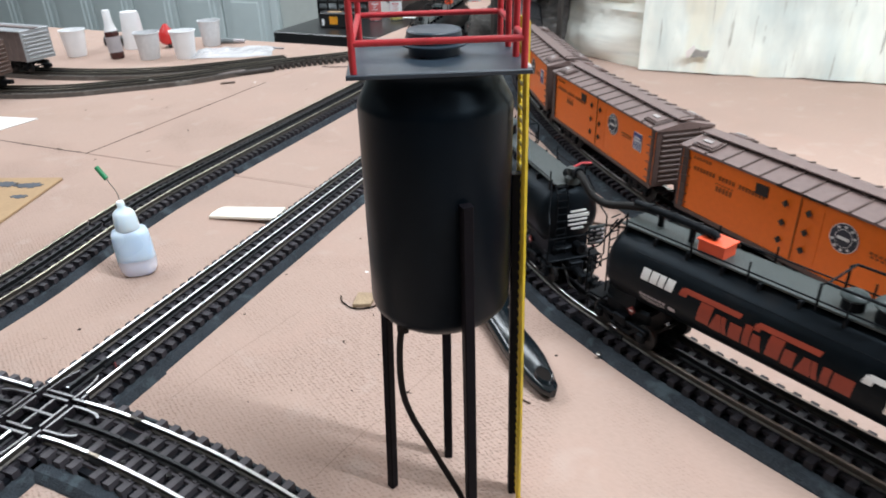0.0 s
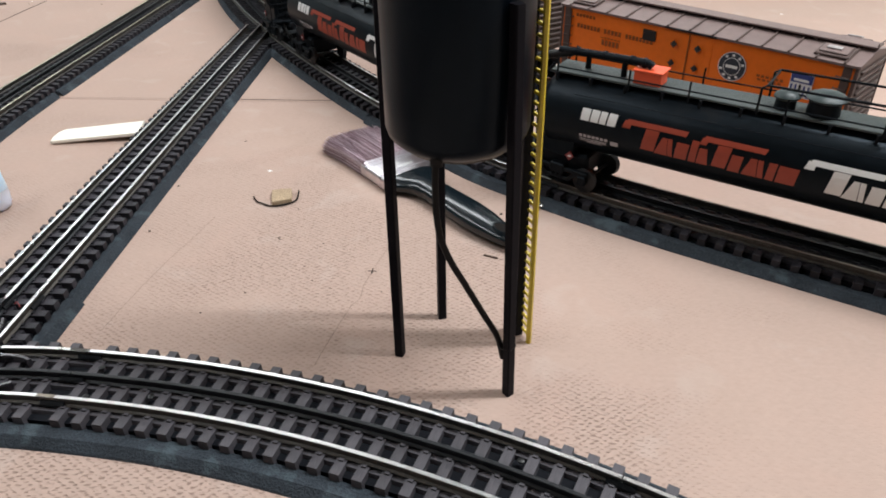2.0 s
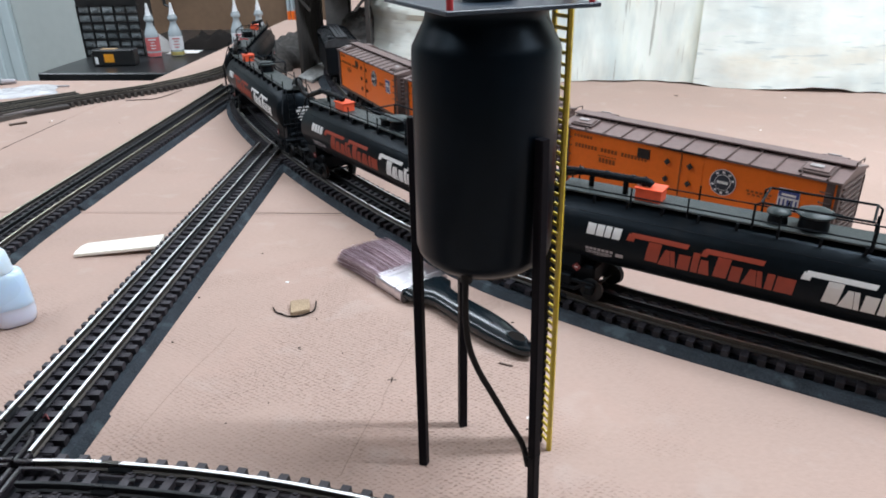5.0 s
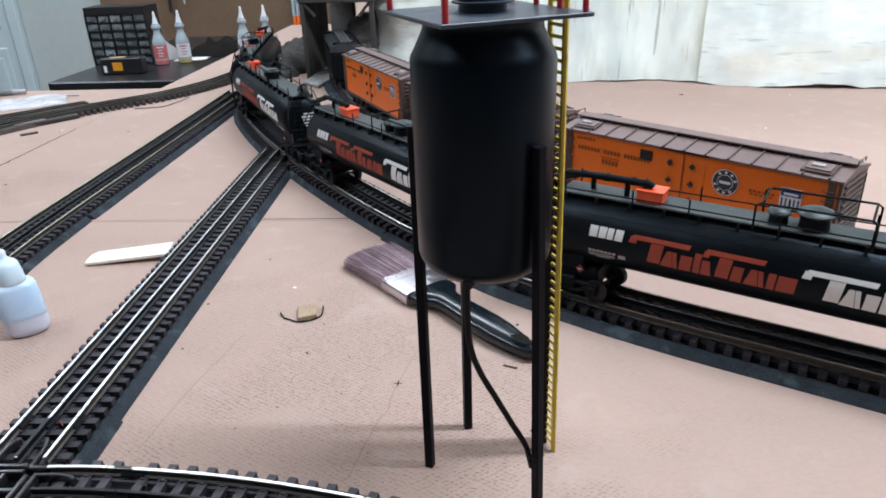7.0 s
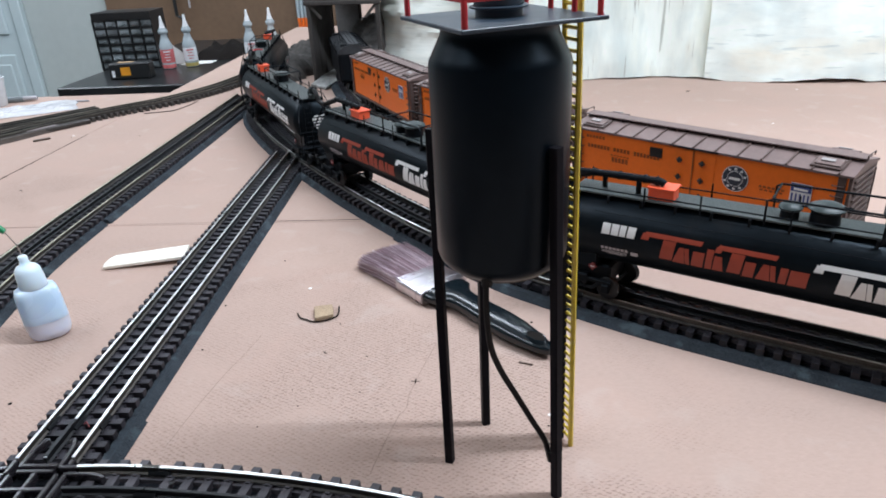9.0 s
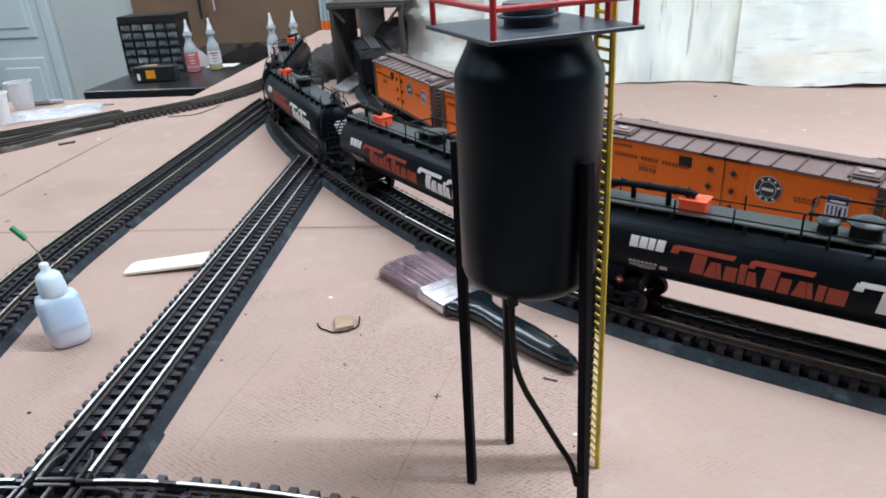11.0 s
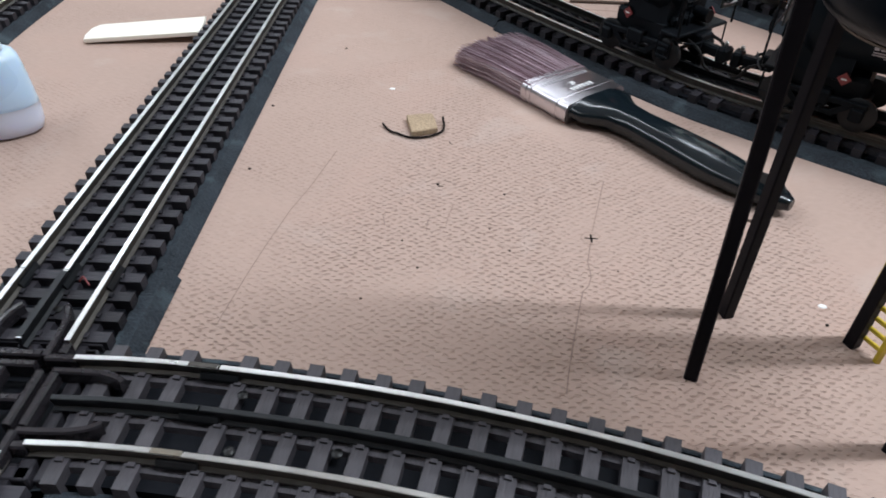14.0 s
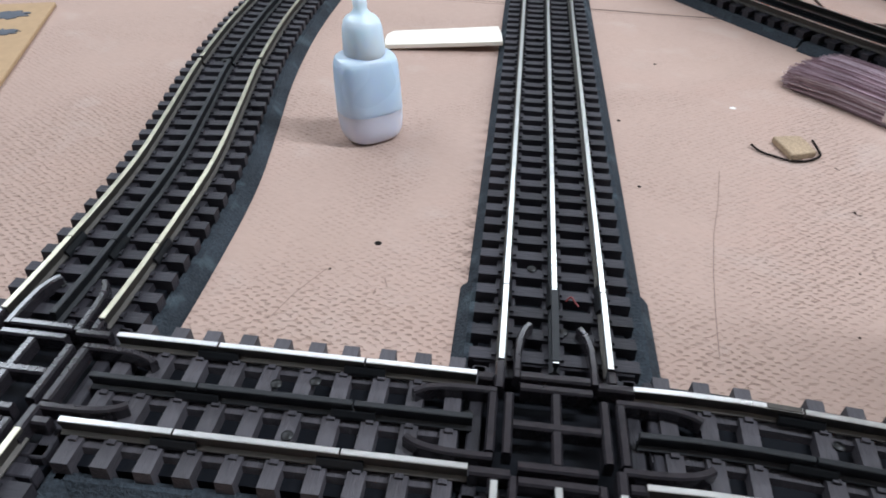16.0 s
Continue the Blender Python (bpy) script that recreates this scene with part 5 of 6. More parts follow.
    for sd in (-1, 1):
        y = sd * (W / 2 + 0.0001)

        def flat(name, x, z, w, h, material, lift=0.0003, parent=body, label=""):
            return part(name, bxm(sd * -1 * x, y + sd * lift / 2, z, w, lift, h), material, parent, label)

        door = flat("door", X - 0.0395, 0.0698, 0.0410, 0.0530, M_ORANGE, 0.0002)
        for dx in (0,):
            part("door_seam", bxm(sd * -1 * (X - 0.0395 + dx), y + sd * 0.0006, 0.0698, 0.0010, 0.0006, 0.0530), M_BROWNINK, door)
        part("door_track", bxm(sd * -1 * (X - 0.0395), y + sd * 0.001, Z1 - 0.0005, 0.046, 0.0022, 0.0014), M_INK, door)
        for dx in (-0.0125, 0.0090):
            for z in (0.055, 0.070, 0.0860):
                bm = lathe([(0.0031, 0), (0.0031, 0.0008), (0.001, 0.0016)], 4)
                bmesh.ops.transform(bm, matrix=Matrix.Translation((sd * -1 * (X - 0.0395 + dx), y + sd * 0.0014, z)) @ pose(0, 0, 0, sd * -90), verts=bm.verts)
                part("hinge", bm, M_INK, door, "black hinge")
        flat("vent_plate", X - 0.0765, 0.0880, 0.0125, 0.0090, M_INK, 0.0006, label="small black plate")
        badge = [(0.0115, M_LETWHITE, 0.0004), (0.0109, M_BADGE, 0.0006), (0.0070, M_LETWHITE, 0.0008), (0.0065, M_BADGE, 0.0010)]
        for r, mt, lift in badge:
            bm = lathe([(r, 0), (r, 0.0002)], 36)
            bmesh.ops.transform(bm, matrix=Matrix.Translation((sd * -1 * X, y + sd * lift, 0.0785)) @ pose(0, 0, 0, sd * -90), verts=bm.verts)
            part("round_badge", bm, mt, body, "round dark and white badge")
        for k in range(10):
            a = math.radians(36 * k + 18)
            if k in (4, 9):
                continue
            bm = bxm(sd * -1 * X + 0.0090 * math.cos(a), y + sd * 0.0011, 0.0785 + 0.0090 * math.sin(a), 0.0022, 0.0002, 0.0018)
            part("badge_bar", bm, M_LETWHITE, body)
        part("badge_bar", bxm(sd * -1 * X, y + sd * 0.0013, 0.0785, 0.0098, 0.0002, 0.0024), M_LETWHITE, body)
        sx_ = X + 0.0545
        sh = flat("shield", sx_, 0.0765, 0.0165, 0.0180, M_LETWHITE, 0.0006, label="blue and white striped shield")
        part("shield_top", bxm(sd * -1 * sx_, y + sd * 0.0008, 0.0818, 0.0158, 0.0003, 0.0066), M_SHIELDBLUE, sh)
        part("shield_word_bar", bxm(sd * -1 * sx_, y + sd * 0.0011, 0.0806, 0.0110, 0.0003, 0.0018), M_LETWHITE, sh)
        for k in range(5):
            part("shield_stripe", bxm(sd * -1 * (sx_ - 0.0064 + 0.0032 * k), y + sd * 0.0008, 0.0725, 0.0013, 0.0003, 0.0085), M_SHIELDBLUE, sh)
        # rows of small writing as bars
        def words(x0, z, widths, h, material):
            x = x0
            for w in widths:
                n = max(1, int(w / 0.0034))
                for k in range(n):
                    part("writing_bar", bxm(sd * -1 * (x + (k + 0.5) * w / n), y + sd * 0.00035, z, w / n * 0.62, 0.0003, h), material, body)
                x += w + 0.0035
        words(X - 0.1520, 0.0826, (0.026, 0.019, 0.028), 0.0036, M_BROWNINK)
        words(X - 0.1240, 0.0726, (0.0190,), 0.0046, M_BROWNINK)
        words(X - 0.1540, 0.0920, (0.022,), 0.0026, M_BROWNINK)
        words(X - 0.1250, 0.0770, (0.021,), 0.0008, M_BROWNINK)
        words(X + 0.0200, 0.0765, (0.022,), 0.0018, M_BROWNINK)
        words(X + 0.0210, 0.0738, (0.020,), 0.0014, M_BROWNINK)
        # grab irons at the ends
        for q in (-1, 1):
            for z in np.arange(Z0 + 0.006, Z1 - 0.004, 0.0085):
                part("grab_iron", tube([(q * 0.1165, y, z), (q * 0.1165, y + sd * 0.0018, z), (q * 0.1250, y + sd * 0.0018, z), (q * 0.1250, y, z)], 0.0005, 5), M_ROOFDK, body)
        part("side_sill", bxm(0, y, Z0 - 0.0012, L, 0.0022, 0.0034), M_ROOFDK, car)
        part("ladder_stile", bxm(sd * -1 * -0.119, y + sd * 0.001, 0.0695, 0.0010, 0.0008, 0.052), M_ROOFDK, body)
    part("underframe", bxm(0, 0, 0.0375, L - 0.03, 0.026, 0.010, bevel=0.001), M_ROOFDK, car)
    part("brake_tank", tube([(-0.02, -0.016, 0.0355), (0.012, -0.016, 0.0355)], 0.0052, 12), M_FITTING, car, smooth=True)
    for s in (-1, 1):
        bm = bmesh.new()
        box(bm, s * (L / 2 + 0.010), 0, 0.0315, 0.020, 0.006, 0.006, bevel=0.001)
        box(bm, s * (L / 2 + 0.018), 0, 0.0315, 0.006, 0.010, 0.009, bevel=0.0012)
        part("coupler", bm, M_FITTING, car)
        truck(car, s * 0.088)
    return car


car = reefer()
r1 = LINE_E.near(0.0761, 0.6425)
car.matrix_basis = pose(-0.0012, -0.0014, 0) @ on_line(LINE_E, r1 - 0.0085, 0.8)
for s in (r1 + 0.2855, r1 + 0.5680):
    copy_thing(car, on_line(LINE_E, s))


# ---- the black car at the portal ----
def black_railcar():
    t = thing("black_railcar", pose(0, 0, 0), "black model car with a dusty grey ribbed arched roof", "model car")
    L, W = 0.200, 0.062
    part("body", bxm(0, 0, 0.058, L, W, 0.054, bevel=0.006, seg=3), M_FITTING, t, "matt black body with rounded corners")
    def arch(x0, x1, grow):
        bm = bmesh.new()
        ends = []
        for x in (x0, x1):
            ring = [bm.verts.new((x, -W / 2 - grow, 0.083))]
            ring += [bm.verts.new((x, -(W / 2 + grow) * math.cos(a), 0.0850 + (0.0130 + grow) * math.sin(a) ** 0.8)) for a in np.linspace(0, math.pi, 13)]
            ends.append(ring + [bm.verts.new((x, W / 2 + grow, 0.083))])
        n = len(ends[0])
        for k in range(n):
            bm.faces.new((ends[0][k], ends[0][(k + 1) % n], ends[1][(k + 1) % n], ends[1][k]))
        bm.faces.new(ends[0][::-1])
        bm.faces.new(ends[1])
        bmesh.ops.recalc_face_normals(bm, faces=bm.faces)
        return bm

    part("roof", arch(-L / 2 - 0.001, L / 2 + 0.001, 0.0008), M_DUSTY, t, "dusty grey-black arched roof")
    for x in np.linspace(-L / 2 + 0.006, L / 2 - 0.006, 11):
        part("roof_rib", arch(x - 0.0011, x + 0.0011, 0.0022), M_FITTING, t)
    for y in (-0.007, 0.0, 0.007):
        part("roof_board", bxm(0, y, 0.1005, L + 0.006, 0.0058, 0.0016, bevel=0.0003), M_DUSTY, t)
    for x in (-0.082, 0.082):
        part("roof_hatch", bxm(x, -0.018, 0.0975, 0.018, 0.012, 0.005, bevel=0.001), M_FITTING, t)
    for s in (-1, 1):
        truck(t, s * 0.062)
    part("underframe", bxm(0, 0, 0.032, L - 0.02, 0.034, 0.010), M_FITTING, t)
    return t


te = LINE_E.near(-0.405, 1.415)
black_railcar().matrix_basis = on_line(LINE_E, te)

# ---- loose things on the board ----
def rounded(profile, power=3.4, segs=48):
    """Rings of a squarish bottle: half width, half depth, height."""
    bm = bmesh.new()
    rings = []
    for a, b, z in profile:
        ring = []
        for k in range(segs):
            t = 2 * math.pi * k / segs
            c, d = math.cos(t), math.sin(t)
            ring.append(bm.verts.new((a * math.copysign(abs(c) ** (2 / power), c), b * math.copysign(abs(d) ** (2 / power), d), z)))
        rings.append(ring)
    for a, b in zip(rings, rings[1:]):
        for k in range(segs):
            bm.faces.new((a[k], a[(k + 1) % segs], b[(k + 1) % segs], b[k]))
    bm.faces.new(rings[0][::-1])
    bm.faces.new(rings[-1])
    return bm


bt = thing("glue_bottle", pose(-0.4784, 0.4672, 0, 0, 0, 40), "small milky plastic glue bottle leaning slightly, with a bent needle tip", "bottle")


def lean(bm):
    """The soft bottle sags to one side: its top lies 4 mm off its foot."""
    a = radians(40)
    k = -0.0042 / 0.0716
    bmesh.ops.transform(bm, matrix=Matrix(((1, 0, k * math.cos(a), 0), (0, 1, -k * math.sin(a), 0), (0, 0, 1, 0), (0, 0, 0, 1))), verts=bm.verts)
    return bm


part("body", lean(rounded([(0.0085, 0.0064, 0.0), (0.0118, 0.0089, 0.0005), (0.0140, 0.0107, 0.0022), (0.0154, 0.0118, 0.0056), (0.0161, 0.0123, 0.0105), (0.0164, 0.0125, 0.0170), (0.0162, 0.0124, 0.0290), (0.0158, 0.0121, 0.0380), (0.0154, 0.0118, 0.0410), (0.0144, 0.0112, 0.0432), (0.0122, 0.0100, 0.0444), (0.0098, 0.0090, 0.0450)], 2.7)), M_PLASTIC, bt, "milky blue translucent oval body", True)
part("liquid", lean(rounded([(0.0086, 0.0065, 0.00010), (0.0119, 0.0090, 0.0005), (0.0141, 0.0108, 0.0022), (0.0155, 0.0119, 0.0056), (0.0162, 0.0124, 0.0105), (0.0165, 0.0126, 0.0166)], 2.7)), M_LIQUID, bt, "pale cloudy liquid in the lower third", True)
part("cap", lean(lathe([(0.0101, 0.0446), (0.0102, 0.0470), (0.0099, 0.0530), (0.0094, 0.0580), (0.0088, 0.0604), (0.0074, 0.0622), (0.0054, 0.0634), (0.0040, 0.0646), (0.0032, 0.0664), (0.0034, 0.0684), (0.0034, 0.0702), (0.0028, 0.0712), (0.0014, 0.0716)], 32)), M_CAPMILK, bt, "milky screw cap with a short nozzle", True)
inv = bt.matrix_world.inverted()
bend = [inv @ Vector(p) for p in ((-0.4837, 0.4683, 0.0708), (-0.4840, 0.4682, 0.0768), (-0.4847, 0.4672, 0.0815), (-0.4860, 0.4650, 0.0880), (-0.4876, 0.4636, 0.0935))]
part("needle", tube(curve3(bend, 4), 0.00045, 8), M_NEEDLE, bt, "thin bent steel needle", True)
part("needle_cap", tube([inv @ Vector(p) for p in ((-0.4872, 0.4637, 0.0929), (-0.4876, 0.46365, 0.0933), (-0.4960, 0.4641, 0.1020), (-0.4964, 0.4641, 0.1024))], 0.0023, 14, r_end=0.0021), M_GREEN, bt, "green plastic needle cap", True)

st = thing("craft_stick", pose(-0.4610, 0.6037, 0.0030, 0, -3.0, 10.5), "cream craft stick propped against the roadbed", "stick")
out = [(-0.0385, -0.0128), (0.0385, -0.0140), (0.0392, 0.0), (0.0385, 0.0145), (-0.0335, 0.0128), (-0.0380, 0.0070), (-0.0395, -0.004)]
part("blade", prism(out, 0.0, 0.0030, bevel=0.0004), M_STICK, st)

ck = thing("cork_chip", pose(-0.2590, 0.4960, 0), "small square chip of cork lying on the board", "cork")
part("chip", prism([(-0.0100, 0.0070), (-0.0094, 0.0040), (-0.0050, -0.0122), (0.0012, -0.0098), (0.0088, -0.0058), (0.0070, 0.0036), (0.0046, 0.0108), (-0.0030, 0.0094)], 0.0, 0.0036, bevel=0.0007), M_CORK, ck)
wr = thing("wire_scrap", pose(0, 0, 0), "short bent scrap of black wire beside the cork", "wire")
part("wire", tube(curve3([(-0.2814, 0.4951, 0.0016), (-0.2788, 0.4908, 0.0010), (-0.2758, 0.4875, 0.0010), (-0.2722, 0.4858, 0.0010), (-0.2650, 0.4822, 0.0010), (-0.2560, 0.4836, 0.0010), (-0.2482, 0.4898, 0.0010), (-0.2470, 0.4960, 0.0012), (-0.2482, 0.5050, 0.0022)], 5), 0.00062, 8), M_DARK, wr, smooth=True)

# paint brush
br = thing("paint_brush", pose(-0.1838, 0.5495, 0, 0, 0, -49.0), "two-inch paint brush with mauve bristles and black handle", "paint brush")
bm = bmesh.new()
rnd = random.Random(4)
for i in range(230):
    for j in range(13):
        y = -0.0232 + 0.0464 * (i + rnd.random()) / 230
        z = 0.0008 + 0.0118 * (j + rnd.random()) / 13
        clump = noise.noise((y * 420, z * 260, 3.0))
        spread = 1.13 + 0.07 * clump + rnd.uniform(-0.05, 0.06)
        ln = 0.0695 + 0.0035 * clump + rnd.uniform(-0.0075, 0.0030) - 0.007 * (abs(y) / 0.0232) ** 3 - 0.0040 * (j / 12) ** 2
        tz = max(0.0005, z * 0.92 + 0.0010 * clump + rnd.uniform(-0.0007, 0.0007))
        tube([(0.004, y, z), (-ln * 0.55, y * (1 + spread) / 2, (z + tz) / 2 + 0.0009), (-ln, y * spread + 0.0012 * clump + rnd.uniform(-0.0013, 0.0013), tz)], 0.00030, 3, bm, r_end=0.00014)
core = box(bm, -0.022, 0, 0.0062, 0.050, 0.0440, 0.0098, bevel=0.002)
part("bristle_head", bm, M_BRISTLE, br, "mauve-brown bristles with worn tips")


def ferrule_loop(x0, x1, grow):
    """A flattened tube with rounded sides, from x0 to x1."""
    bm = bmesh.new()
    hy, hz, r = 0.0245 + grow, 0.0062 + grow, 0.0042
    ring = []
    for cy, cz, a0 in ((hy - r, hz - r, 0), (-hy + r, hz - r, 90), (-hy + r, -hz + r, 180), (hy - r, -hz + r, 270)):
        ring += [(cy + r * math.cos(radians(a0 + a)), 0.0064 + cz + r * math.sin(radians(a0 + a))) for a in (0, 18, 36, 54, 72, 90)]
    a, b = ([bm.verts.new((x, y, z)) for y, z in ring] for x in (x0, x1))
    n = len(ring)
    for k in range(n):
        bm.faces.new((a[k], a[(k + 1) % n], b[(k + 1) % n], b[k]))
    bm.faces.new(a[::-1])
    bm.faces.new(b)
    bmesh.ops.recalc_face_normals(bm, faces=bm.faces)
    return bm


fe = part("ferrule", ferrule_loop(-0.0020, 0.0355, 0.0), M_FERRULE, br, "shiny nickel ferrule", True)
for x in (0.0008, 0.0046, 0.0262):
    part("crimp_band", ferrule_loop(x, x + 0.0014, 0.0004), M_FERRULE, fe, smooth=True)
for k in range(15):
    part("crimp", bxm(0.0092, -0.018 + 0.00257 * k, 0.01265, 0.0030, 0.0010, 0.0004), M_LABELGREY, fe)
for k in range(6):
    part("size_bar", bxm(0.0222, -0.006 + 0.003 * k, 0.01265, 0.0034, 0.0018, 0.0003), M_LETWHITE, fe)
part("size_bar", bxm(0.0165, -0.0005, 0.01265, 0.0034, 0.0030, 0.0003), M_LETWHITE, fe)
up = [(0.0345, 0.0225), (0.0440, 0.0215), (0.0500, 0.0165), (0.0560, 0.0125), (0.0680, 0.0110), (0.0900, 0.0122), (0.1080, 0.0130), (0.1240, 0.0125), (0.1430, 0.0094), (0.1560, 0.0064), (0.1615, 0.0022)]
zz = [0.0058, 0.0060, 0.0064, 0.0066, 0.0066, 0.0070, 0.0070, 0.0064, 0.0054, 0.0044, 0.0030]
bm = bmesh.new()
rings = []
for (x, w), hz in zip(up, zz):
    cz = 0.0074 - 0.0004 * (x - 0.0345) / 0.11
    rings.append([bm.verts.new((x, w * math.copysign(abs(math.cos(a)) ** 0.75, math.cos(a)), max(0.0004, cz + hz * math.copysign(abs(math.sin(a)) ** 0.75, math.sin(a))))) for a in np.linspace(0, 2 * math.pi, 24, endpoint=False)])
for a, b in zip(rings, rings[1:]):
    for k in range(24):
        bm.faces.new((a[k], a[(k + 1) % 24], b[(k + 1) % 24], b[k]))
bm.faces.new(rings[0][::-1])
bm.faces.new(rings[-1])
bmesh.ops.recalc_face_normals(bm, faces=bm.faces)
hd = part("handle", bm, M_HANDLE, br, "glossy black shaped handle", True)
bm = bmesh.new()
rim = [(0.1462 + 0.0090 * math.cos(a), 0.0050 * math.sin(a)) for a in np.linspace(0, 2 * math.pi, 24, endpoint=False)]
for r0, z0, r1, z1 in ((1.25, 0.0112, 1.04, 0.0134), (1.04, 0.0134, 0.90, 0.0132), (0.90, 0.0132, 0.80, 0.0120)):
    c = 0.1462
    a = [bm.verts.new((c + (x - c) * r0, y * r0, z0)) for x, y in rim]
    b = [bm.verts.new((c + (x - c) * r1, y * r1, z1)) for x, y in rim]
    for k in range(24):
        bm.faces.new((a[k], a[(k + 1) % 24], b[(k + 1) % 24], b[k]))
part("hole_rim", bm, M_HANDLE, hd, "raised rim of the hanging hole", True)
part("hanging_hole", prism([(0.1462 + (x - 0.1462) * 0.95, y * 0.95) for x, y in rim], 0.0090, 0.0129), M_DARK, hd, "dark oval hanging hole")


def wire(name, pts, r, material, label, category="wire"):
    t = thing(name, pose(0, 0, 0), label, category)
    part("strand", tube(curve3([(x, y, z) for x, y, z in pts], 5), r, 6), material, t)


wire("brown_stick_scrap", [(-0.160, 0.7128, 0.0014), (-0.125, 0.7134, 0.0014), (-0.084, 0.7137, 0.0014), (-0.045, 0.7150, 0.0014)], 0.0012, M_WIRE, "thin dark brown twig lying between the tracks", "twig")
wire("brown_stick_scrap", [(-0.1775, 0.830, 0.0010), (-0.1758, 0.788, 0.0010), (-0.1749, 0.7366, 0.0010)], 0.0008, M_WIRE, "short brown twig beside the curved track", "twig")
wire("brown_wire", [(-0.765, 1.245, 0.001), (-0.735, 1.252, 0.001), (-0.715, 1.262, 0.001), (-0.703, 1.30, 0.001), (-0.692, 1.322, 0.004)], 0.0009, M_WIRE, "short brown wire lying on the board")
for x, y, a, n in ((-0.862, 1.076, 40, "dark wood splinter lying on the board"), (-0.096, 0.422, -20, "small dark splinter beside the brush")):
    t = thing("splinter", pose(x, y, 0, 0, 0, a), n, "splinter")
    sc = 1.0 if x < -0.3 else 0.40
    part("chip", bxm(0, 0, 0.0015 * sc, 0.026 * sc, (0.006 if sc == 1 else 0.003) * sc, 0.003 * sc, bevel=0.0008 * sc), M_WIRE, t)

# crumbs of wood and dirt scattered on the board
rnd = random.Random(17)
bm = bmesh.new()
for k in range(12):
    x, y = rnd.choice([(rnd.uniform(-1.0, -0.65), rnd.uniform(0.62, 1.2))])
    r = rnd.uniform(0.0004, 0.0011) * (1.8 if x < -0.6 or y > 0.9 else 1.0)
    box(bm, 0, 0, 0, r * rnd.uniform(1, 4), r, r * 0.7, m=Matrix.Translation((x, y, r * 0.3)) @ pose(0, 0, 0, 0, 0, rnd.uniform(0, 180)))
tagged(part("board_crumbs", bm, M_WIRE), "tiny dark crumbs of wood and dirt on the board", "debris", kind="stuff")

# card palette and paper
cp = thing("card_palette", pose(-0.748, 0.615, 0, 0, 0, 20.5), "brown card with dried dark and pale paint", "palette")
part("card", bxm(-0.075, -0.105, 0.0015, 0.15, 0.21, 0.003, bevel=0.0006), M_CARD, cp)
rnd = random.Random(31)
for x, y, sx, sy, mt in ((-0.060, -0.022, 1.6, 0.8, M_PAINTDK), (-0.028, -0.026, 1.5, 0.8, M_PAINTDK), (-0.020, -0.060, 0.9, 0.5, M_PAINTDK), (-0.085, -0.045, 1.3, 0.8, M_PAINTPALE), (-0.075, -0.09, 1.0, 0.8, M_PAINTPALE)):
    edge = [(a, 0.0105 * (1 + rnd.uniform(-0.28, 0.22))) for a in np.linspace(0, 2 * math.pi, 34, endpoint=False)]
    part("paint_blot", prism([(x + sx * r * math.cos(a), y + sy * r * math.sin(a)) for a, r in edge], 0.0030, 0.0035), mt, cp)
pp = thing("paper_sheet", pose(0, 0, 0), "white paper sheet lying on the board", "paper")
part("sheet", prism([(-1.008, 0.794), (-1.22, 0.755), (-1.22, 0.66), (-1.016, 0.690)], 0.0004, 0.0012), M_PAPER, pp)
sp = thing("paper_scrap", pose(-0.905, 0.60, 0), "small crumpled white paper scrap on the board", "paper")
part("scrap", prism([(-0.02, -0.01), (0.018, -0.013), (0.024, 0.004), (0.004, 0.014), (-0.022, 0.009)], 0.0003, 0.005, bevel=0.001), M_PAPER, sp)


# cups and bottles at the far edge
def cup(x, y, h, r, material, label):
    t = thing("paper_cup", pose(x, y, 0), label, "cup", "cups at the table edge")
    prof = [(r * 0.74, 0.0), (r * 0.76, 0.001), (r * 0.97, h - 0.003), (r * 1.05, h - 0.002), (r * 1.05, h), (r * 0.95, h), (r * 0.73, 0.004)]
    bm = lathe(prof, 32)
    part("wall", bm, material, t, smooth=True)
    return t


cup(-1.352, 1.178, 0.056, 0.026, M_CUP, "white paper cup beside the silver boxcar")
cup(-1.168, 1.205, 0.055, 0.026, M_CUPGREY, "used greyish paper cup with stains")
cup(-1.097, 1.2345, 0.057, 0.026, M_CUP, "clean white paper cup")
cup(-1.132, 1.361, 0.056, 0.025, M_CUPGREY, "used paper cup with a dark inner rim")
tc = thing("tall_container", pose(-1.288, 1.285, 0), "tall white plastic container behind the cups", "container")
part("wall", lathe([(0.0245, 0), (0.0253, 0.002), (0.0200, 0.074), (0.0185, 0.080)], 32), M_CUP, tc, smooth=True)
bb = thing("brown_bottle", pose(-1.240, 1.1845, 0, 0, -4, 0), "dark brown bottle with grey label and white cap", "bottle")
part("glass", lathe([(0.0130, 0), (0.0142, 0.002), (0.0142, 0.052), (0.0128, 0.058), (0.0095, 0.062)], 28), M_BOTTLEBR, bb, smooth=True)
part("label", lathe([(0.0145, 0.014), (0.0145, 0.046)], 28, cap=False), M_LABELGREY, bb)
part("neck", lathe([(0.0132, 0.0565), (0.0120, 0.062), (0.0092, 0.070), (0.0086, 0.078)], 24), M_CUP, bb, smooth=True)
part("cap", lathe([(0.0084, 0.078), (0.0080, 0.098), (0.0066, 0.100)], 20), M_CUP, bb, smooth=True)
rb = thing("red_clamp", pose(-1.217, 1.3130, 0), "red rounded plastic clamp among the cups", "clamp")
part("knob", lathe([(0.006, 0.006), (0.015, 0.010), (0.0195, 0.022), (0.017, 0.036), (0.009, 0.044), (0.004, 0.052)], 20), M_REDBALL, rb, smooth=True)
